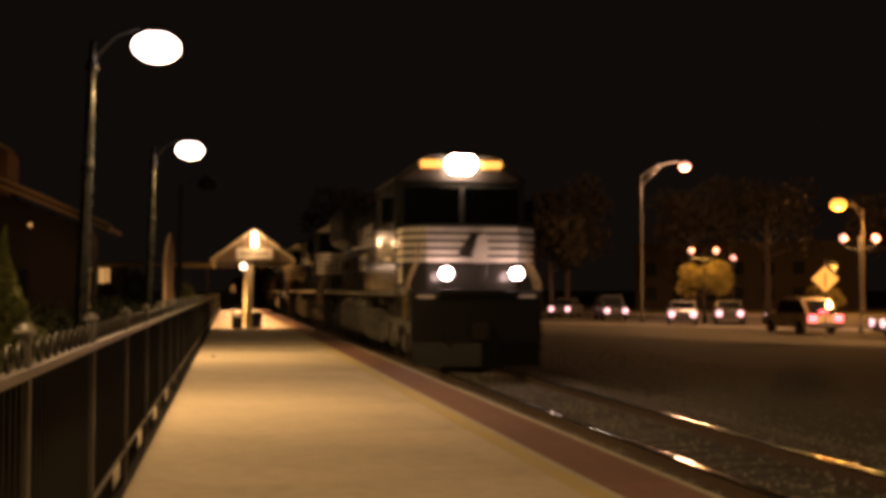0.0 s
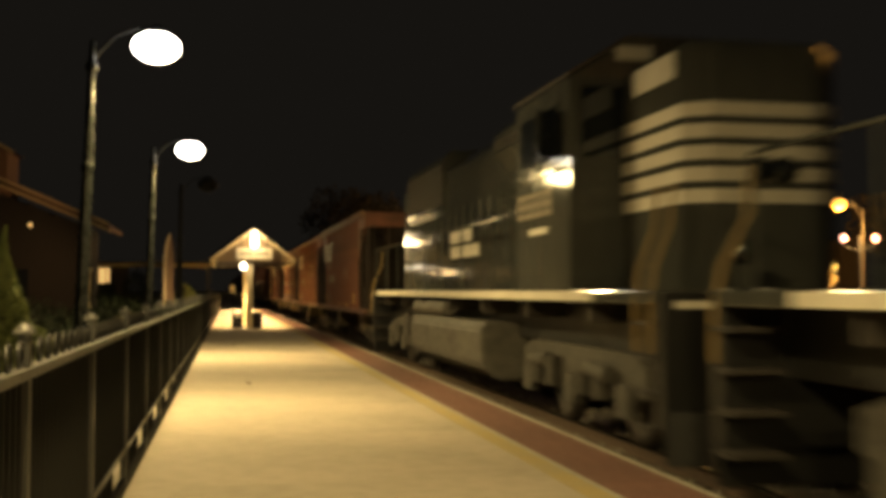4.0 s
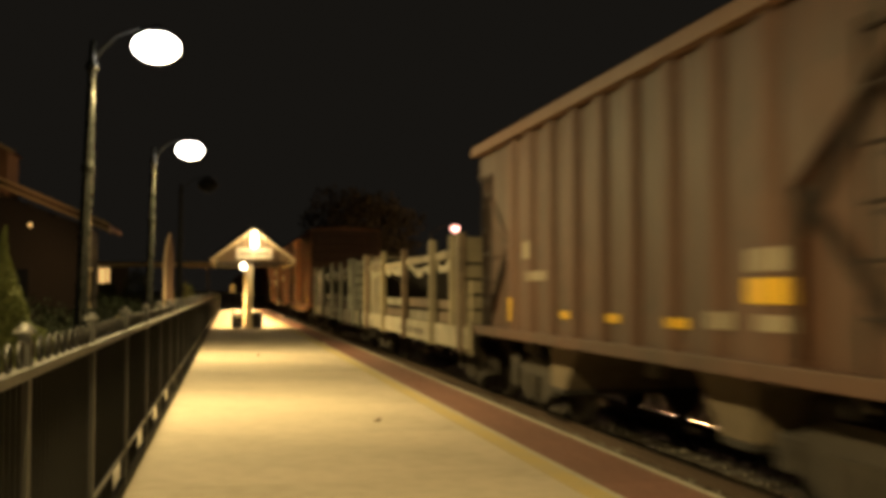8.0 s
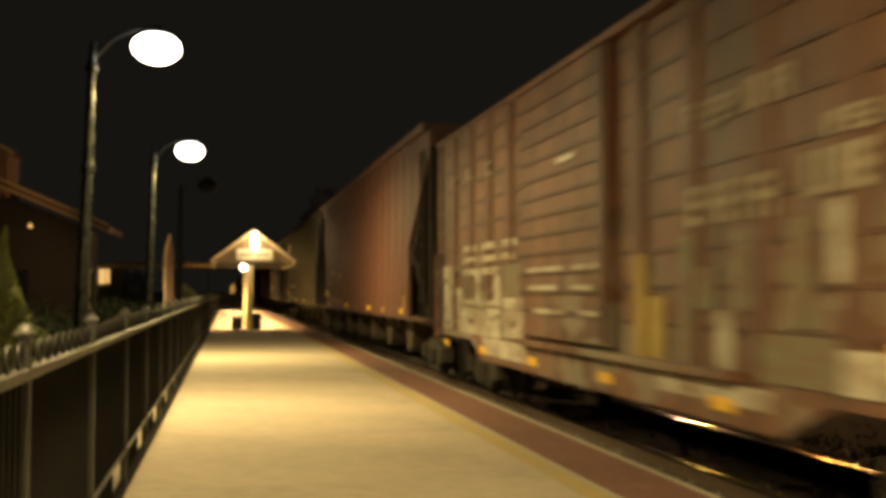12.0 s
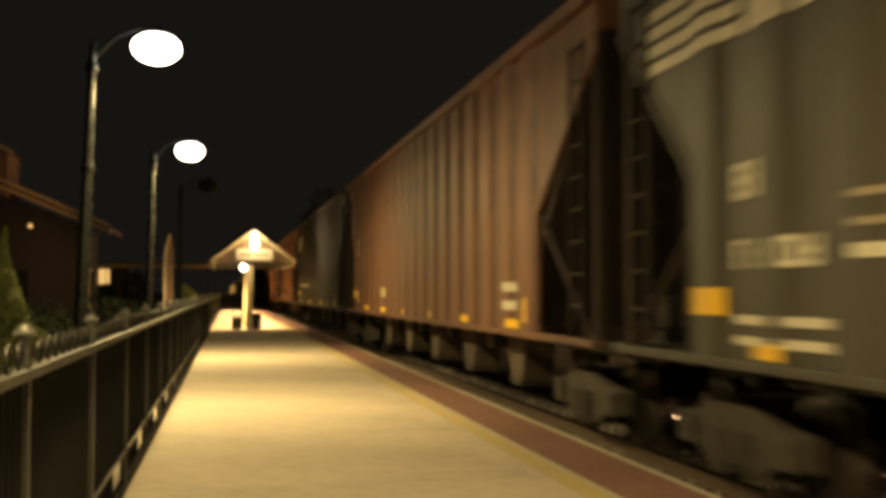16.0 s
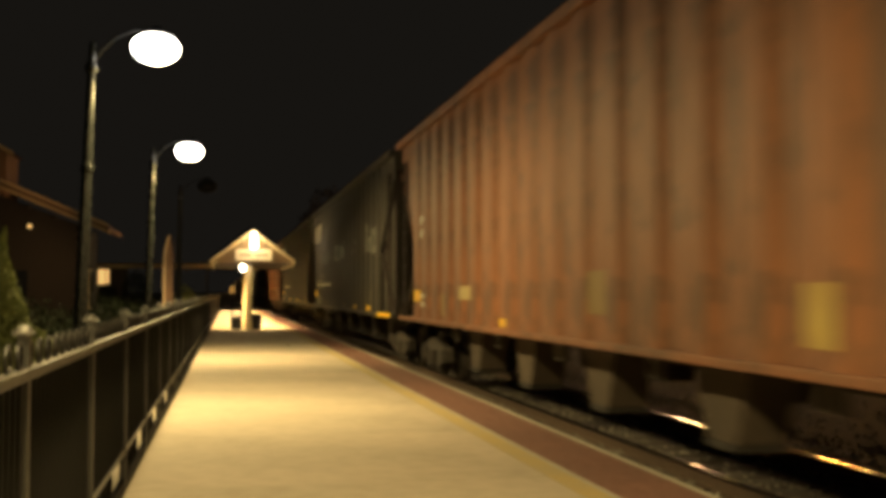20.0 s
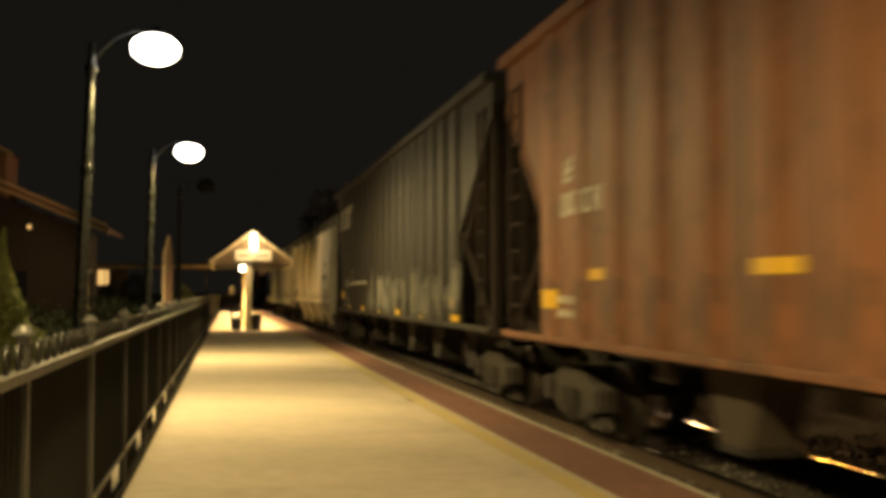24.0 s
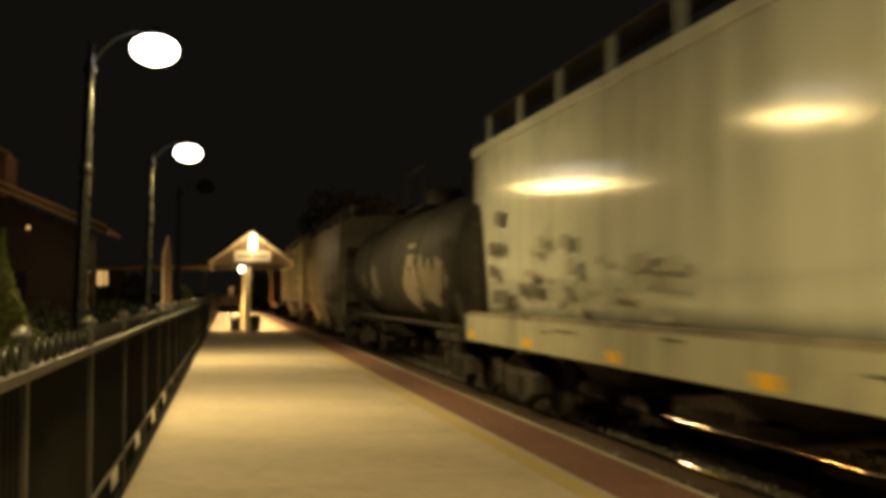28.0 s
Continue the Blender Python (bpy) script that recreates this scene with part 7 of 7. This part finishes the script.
    if kind == "gevo":
        # full-width cabinets behind the cab, below the hood doors
        for s in (-1, 1):
            bm = B()
            box(bm, min(s * .96, s * 1.44), max(s * .96, s * 1.44), c1 + .005, 8.0, DZ + .006, 2.55, .03)
            cb = part("equipment_cabinet", bm, body_paint, t)
            for k in range(3):
                bm = B()
                box(bm, min(s * 1.442, s * 1.456), max(s * 1.442, s * 1.456), c1 + .12 + k * .92, c1 + .96 + k * .92, DZ + .12, 2.46, .006)
                part("cabinet_door", bm, body_paint, cb)
        for k in range(3):
            bm = B()
            lathe(bm, [(.03, 9.4 + 1.5 * k), (.20, 9.45 + 1.5 * k), (.23, 9.6 + 1.5 * k), (.23, 10.55 + 1.5 * k), (.20, 10.7 + 1.5 * k), (.03, 10.75 + 1.5 * k)], 14, (-1.24, 0, 1.30), "y")
            part("air_tank", bm, TANKGREY, t)
    # hood doors
    bm = B()
    box(bm, -hw - .018, -hw + .002, 0, .62, 1.95, 3.35, .006)
    dm = as_mesh("hood_door", bm, body_paint)
    bm = B()
    box(bm, -hw - .04, -hw - .018, .52, .55, 2.5, 2.75)
    hm = as_mesh("latch", bm, GRIME)
    y = h0 + .4
    while y < h1 - .8:
        for s in (-1, 1):
            o = part("hood_door", dm, None, t, at=Matrix.Translation((0, y + (0 if s < 0 else .62), 0)) @ (Matrix.Identity(4) if s < 0 else Matrix.Rotation(math.pi, 4, "Z")))
            if s < 0:
                part("latch", hm, None, o)
        y += .68
    for (a, b, z0, z1, w) in ((h0 + .3, h0 + 2.6, 3.6, 4.3, hw + .2), (h1 - 5.2, h1 - .9, 3.15, 4.52, hw + (.52 if kind == "gevo" else .05))):
        bm = B()
        prism(bm, [(-w, z0 + .3), (-hw, z0), (hw, z0), (w, z0 + .3), (w, z1 - .1), (w - .15, z1 + .05), (-w + .15, z1 + .05), (-w, z1 - .1)], a, b, "y")
        r = part("radiator", bm, body_paint, t)
        for k in range(int((b - a) / .28)):
            bm = B()
            box(bm, -w - .016, -w + .002, a + .12 + k * .28, a + .32 + k * .28, z0 + .35, z1 - .2)
            part("louvre", bm, GRIME, r)
    for (y, r, h) in ((h0 + 4.0, .3, .12), (h1 - 4.2, .45, .1), (h1 - 3.0, .45, .1), (h1 - 1.8, .45, .1)):
        bm = B()
        z = 4.34 if y < h1 - 5 else 4.57
        lathe(bm, [(r, z), (r, z + h), (r * .8, z + h + .02), (.03, z + h + .02)], 16, (0, y, 0))
        part("roof_fan", bm, GRIME, t)
    bm = B()
    box(bm, -.35, .35, h0 + 5.0, h0 + 5.9, 4.34, 4.62, .04)
    part("exhaust", bm, GRIME, t)
    # emblem and name bars on the hood
    m0 = 10.5 if kind == "gevo" else 9.6
    if kind != "narrow":
        e0 = m0 - (.4 if kind == "gevo" else 0)
        emblem(t, -hw - .024, e0, e0 + 5.2, 3.05, 3.72, LOCO_WHITE)
    for k in range(2):
        side_plate(t, "name_bar", -hw - .024, m0 + (.8 if k else .2), m0 + 2.6, 2.36 + k * .28, 2.58 + k * .28, LOCO_WHITE)
    # handrails
    for s in (-1, 1):
        bm = B()
        path_tube(bm, [(s * 1.45, c1 + .2, DZ + 1.05), (s * 1.45, L - 1.2, DZ + 1.05)], .02, 6)
        part("handrail", bm, LOCO_SILL if kind == "gevo" else body_paint, t)
        y = c1 + .4
        while y < L - 1.2:
            bm = B()
            tube(bm, (s * 1.45, y, DZ), (s * 1.45, y, DZ + 1.05), .018, 6)
            part("stanchion", bm, body_paint, t)
            y += 1.7
    # fuel tank
    f0, f1 = L * .365, L * .68
    bm = B()
    prism(bm, [(-1.42, 1.24), (-1.48, 1.12), (-1.45, .56), (-1.2, .34), (1.2, .34), (1.45, .56), (1.48, 1.12), (1.42, 1.24)], f0, f1, "y")
    bmesh.ops.bevel(bm, geom=bm.edges[:], offset=.04, segments=2, affect="EDGES")
    part("fuel_tank", bm, TANKGREY, t)
    for s in (-1, 1) if kind != "gevo" else (1,):
        bm = B()
        tube(bm, (s * 1.3, f0 + 3.2, 1.41), (s * 1.3, f1 - .1, 1.41), .14, 12)
        part("air_reservoir", bm, TANKGREY, t)
    bm = B()
    box(bm, -1.5, -1.40, f1 + .15, f1 + .75, .8, 1.25, .02)
    part("battery_box", bm, GRIME, t)
    if kind == "narrow":
        add_truck(t, 4.0, True, (-1.35, 1.35))
        add_truck(t, L - 4.0, True, (-1.35, 1.35))
    else:
        add_truck(t, 4.6, True)
        add_truck(t, L - 4.4, True)
    couplers(t, L)


loco(-1.0, 21.4, "leading black diesel locomotive with headlights blazing and white nose bands", "gevo", True)
loco(20.55, 22.15, "black diesel locomotive with pale-fronted cab roof and white nose bands", "wide")
loco(42.85, 22.3, "black diesel locomotive with white nose bands and a lit step lamp", "wide", under_lamp=True)
loco(65.3, 20.6, "fourth black diesel locomotive with a narrow banded nose and yellow steps", "narrow")

H = "coal hopper cars"
hopper(86.1, 13.6, 3.80, 1.18, HOPPER_RED, "weathered red-brown open hopper car with a white block emblem", H, frame_c=POD, lettering=1)
scrawled = hopper(99.85, 13.85, 3.80, 1.18, HOPPER_RED, "weathered red-brown open hopper car with a white block emblem", H, frame_c=POD, lettering=1)
sprayed = hopper(113.75, 13.5, 3.80, 1.18, HOPPER_TAGGED, "faded brown open hopper car with pale spray paint", H, frame_c=POD, lettering=1, refl=.42, refl_from=3.3)
hopper(127.3, 13.8, 3.80, 1.18, HOPPER_RED, "red-brown open hopper car with a white block emblem", H, frame_c=POD, lettering=1)
hopper(141.15, 12.0, 3.80, 1.18, HOPPER_BROWN, "plain dusty brown open hopper car", H, frame_c=POD, mark=False, ribs=9, closed=BOX_SHADE,
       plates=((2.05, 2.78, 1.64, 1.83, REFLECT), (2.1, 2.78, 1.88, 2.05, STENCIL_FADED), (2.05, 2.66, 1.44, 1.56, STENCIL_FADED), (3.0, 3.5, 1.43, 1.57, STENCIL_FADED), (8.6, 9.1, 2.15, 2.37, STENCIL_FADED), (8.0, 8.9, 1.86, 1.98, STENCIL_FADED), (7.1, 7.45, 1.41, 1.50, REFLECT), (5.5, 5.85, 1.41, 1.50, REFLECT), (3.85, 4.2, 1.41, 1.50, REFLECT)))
flat_car(152.9, 14.6, FLAT_TAN, "tan bulkhead flat car with boarded ends and side stakes, empty", 2.1, 13.6, [.9, 3.4, 6.55, 9.65, 12.6], (10.4, 13.5), [(2.6, 3.2), (4.2, 5.6), (6.8, 9.2)])
flat_car(167.5, 16.3, FLAT_GREY, "grey bulkhead flat car with thin side stakes, empty", 3.1, 15.6, [1.2, 4.7, 7.6, 10.7, 14.2], (12.2, 15.72), [(8.0, 10.4)])
box_car(184.5, 17.2, BOX_BROWN, BOX_DOOR, "brown ribbed box car with an orange sliding door", 1, letters=False)
box_car(201.9, 17.4, BOX_BROWN, BOX_DOOR, "rusty brown box car with an orange door and white lettering", 2)
box_car(219.4, 17.1, BOX_TAGGED, BOX_TAGGED, "brown ribbed box car with graffiti along its base", 3, letters=False)
C = "wood-chip cars"
chip = dict(ribs=18, rib_w=0.66, inset=2.15, rear_inset=1.70, knee=2.70, chip=True, name="wood_chip_car")
red_car = hopper(236.6, 23.1, 4.86, 1.19, CHIP_RED, "tall ribbed dark-red wood-chip hopper car", C, mark=False, frame_c=TRUCK, **chip)
hopper(259.85, 23.44, 4.86, 1.19, CHIP_PALE, "tall ribbed grey wood-chip hopper car with a white emblem", C, lettering=1, frame_c=TRUCK, **chip)
hopper(283.45, 23.58, 4.86, 1.19, CHIP_GREY, "tall ribbed grey wood-chip hopper car with a white emblem", C, lettering=1, frame_c=TRUCK, **chip)
hopper(306.98, 23.84, 4.86, 1.19, CHIP_RUST, "tall ribbed orange-brown wood-chip hopper car", C, mark=False, lettering=3, frame_c=TRUCK, refl_from=.70 + 3.03, **chip)
hopper(330.98, 23.12, 4.86, 1.19, CHIP_SLATE, "tall ribbed dark-grey wood-chip hopper car with a white emblem", C, lettering=1, frame_c=TRUCK, **chip)
hopper(354.18, 23.39, 4.86, 1.19, CHIP_BROWN, "tall ribbed orange-brown wood-chip hopper car with large white letters", C, mark=False, lettering=2, frame_c=TRUCK, **chip)
hopper(377.68, 22.84, 4.86, 1.19, CHIP_BROWN, "tall ribbed orange-brown wood-chip hopper car", C, mark=False, lettering=3, frame_c=TRUCK, plates=((13.25, 13.75, 1.24, 1.36, REFLECT), (9.2, 9.85, 1.50, 1.96, YELLOW), (4.9, 5.4, 1.36, 1.80, TAG_YELLOW), (17.6, 18.0, 1.3, 1.7, YELLOW)), **chip)
tagged_car = hopper(400.78, 23.14, 4.86, 1.19, CHIP_TAGGED, "tall ribbed grey wood-chip hopper car with emblem and faint graffiti", C, lettering=1, yellow_end=True, frame_c=TRUCK, closed=GRIME, refl_from=4.6, **chip)
hopper(423.98, 23.64, 4.86, 1.19, CHIP_GREY, "tall ribbed grey wood-chip hopper car with a white emblem", C, lettering=1, frame_c=TRUCK, **chip)
hopper(447.72, 23.7, 4.86, 1.19, CHIP_BROWN, "tall ribbed orange-brown wood-chip hopper car with small white numbers", C, mark=False, lettering=3, refl=.70, frame_c=TRUCK, plates=tuple((y, y + .62, 1.87, 1.99, REFLECT) for y in (4.0, 7.8, 11.6, 15.35, 19.2)), **chip)
dark_car = hopper(471.5, 22.42, 4.86, 1.19, CHIP_DARK, "tall ribbed dark-grey wood-chip hopper car with pale graffiti along its base", C, lettering=1, frame_c=TRUCK, refl_from=2.85, **chip)
graffiti(scrawled, -1.586, 3.2, 6.6, 2.15, 2.75, 4, 61, SCRIBBLE, None, .05)
graffiti(sprayed, -1.586, 1.9, 5.8, 1.40, 2.30, 6, 62, SCRIBBLE, None, .07)
graffiti(tagged_car, -1.586, 3.2, 5.4, 2.70, 3.40, 3, 63, TAG_MID, (TAG_GREY,), .12)
graffiti(tagged_car, -1.586, 7.6, 8.6, 2.80, 3.20, 2, 67, TAG_GREY, None, .10)
graffiti(tagged_car, -1.586, 10.2, 13.2, 2.75, 3.25, 6, 68, TAG_MID, (TAG_GREY,), .10)
graffiti(tagged_car, -1.586, 14.4, 18.6, 2.75, 3.25, 6, 64, TAG_GREY, (TAG_GREY,), .12)
graffiti(dark_car, -1.586, 2.4, 13.8, 1.22, 2.20, 9, 65, TAG_GREY, (TAG_MID,), .10)
graffiti(red_car, -1.586, 16.0, 19.6, 1.35, 2.3, 4, 66, SCRIBBLE, None, .09)
covered_hopper(494.65, 22.25, COVER_TAN, "cream covered hopper car with rounded streaked sides", True, bays=4, seed=1)
covered_hopper(517.3, 18.62, COVER_GREY, "grey covered hopper car with plain flat sides", False, top=4.15, low=True, seed=2, data=False)
covered_hopper(535.75, 18.2, COVER_GLOSS, "cream covered hopper car with rounded sides and a deep sill", True, top=4.06, low=True, seed=3)
tank_car(554.0, 17.2, "black tank car with dusty sides")
covered_hopper(571.3, 18.0, COVER_DARK, "dark grey covered hopper car with rounded sides", True, seed=4)
covered_hopper(589.4, 18.0, COVER_TAN, "tan covered hopper car", True, seed=5)
box_car(607.5, 17.2, BOX_BROWN, BOX_BROWN, "brown ribbed box car", 6, letters=False)
covered_hopper(624.8, 18.0, COVER_GREY, "grey covered hopper car", False, low=True, seed=6)
covered_hopper(642.9, 18.0, COVER_TAN, "tan covered hopper car", True, seed=7)


# ---- leaves blown along the platform ----
def make_leaf(size, seed, label):
    rnd = random.Random(seed)
    bm = B()
    v = [bm.verts.new((size * x, size * y, size * z)) for x, y, z in ((0, -1, .1), (.55, -.3, 0), (.4, .35, .12), (0, 1, .3), (-.4, .4, .15), (-.55, -.25, .05), (0, 0, -.02))]
    for k in range(6):
        bm.faces.new((v[k], v[(k + 1) % 6], v[6]))
    ret = bmesh.ops.extrude_face_region(bm, geom=bm.faces[:])
    for q in ret["geom"]:
        if isinstance(q, bmesh.types.BMVert):
            q.co.z += .004
    bmesh.ops.recalc_face_normals(bm, faces=bm.faces[:])
    return solid("fallen_leaf", bm, DRYLEAF, label, "leaf", "fallen leaves")


LEAVES = []
for k in range(3):
    LEAVES.append(make_leaf(0.075, k, "small dry brown leaf blown along the platform"))


def motions():
    times = [2.0 * k for k in range(15)]
    for t, u in TRAIN:
        walk(t, [(s, pose(TRACK_X, START_Y + u - SPEED * s, RAIL_Z)) for s in times])
    paths = LEAF_PATHS
    for ob, rows in zip(LEAVES, paths):
        walk(ob, [(s, pose(x, y, 0.018, 8, 0, a)) for s, x, y, a in rows])


LEAF_PATHS = [
    [(0.0, -0.14, 26.00, 0), (5.0, 0.61, 16.86, 40), (6.0, 0.76, 15.96, 60), (6.5, 0.96, 16.01, 95), (7.0, 1.41, 14.53, 130), (7.5, 1.51, 13.10, 165), (8.0, 1.81, 12.87, 200), (8.4, 1.88, 12.37, 235), (8.8, 1.98, 10.63, 270), (10.0, 2.21, 6.72, 325), (28.0, 2.25, 3.00, 345)],
    [(0.0, -0.55, 40.00, 0), (8.6, 0.90, 26.00, 0), (9.6, 0.60, 19.96, 60), (10.0, -0.10, 12.77, 95), (10.5, -0.21, 10.88, 130), (11.0, -0.32, 8.91, 165), (12.2, -0.52, 5.36, 220), (28.0, -0.47, 3.00, 240)],
    [(0.0, 2.20, 44.00, 0), (22.0, 1.90, 27.00, 0), (23.5, 2.38, 18.15, 60), (24.0, 2.64, 15.42, 95), (24.5, 2.80, 10.87, 130), (25.7, 3.09, 2.68, 185), (28.0, 3.14, 1.68, 205)]]
motions()
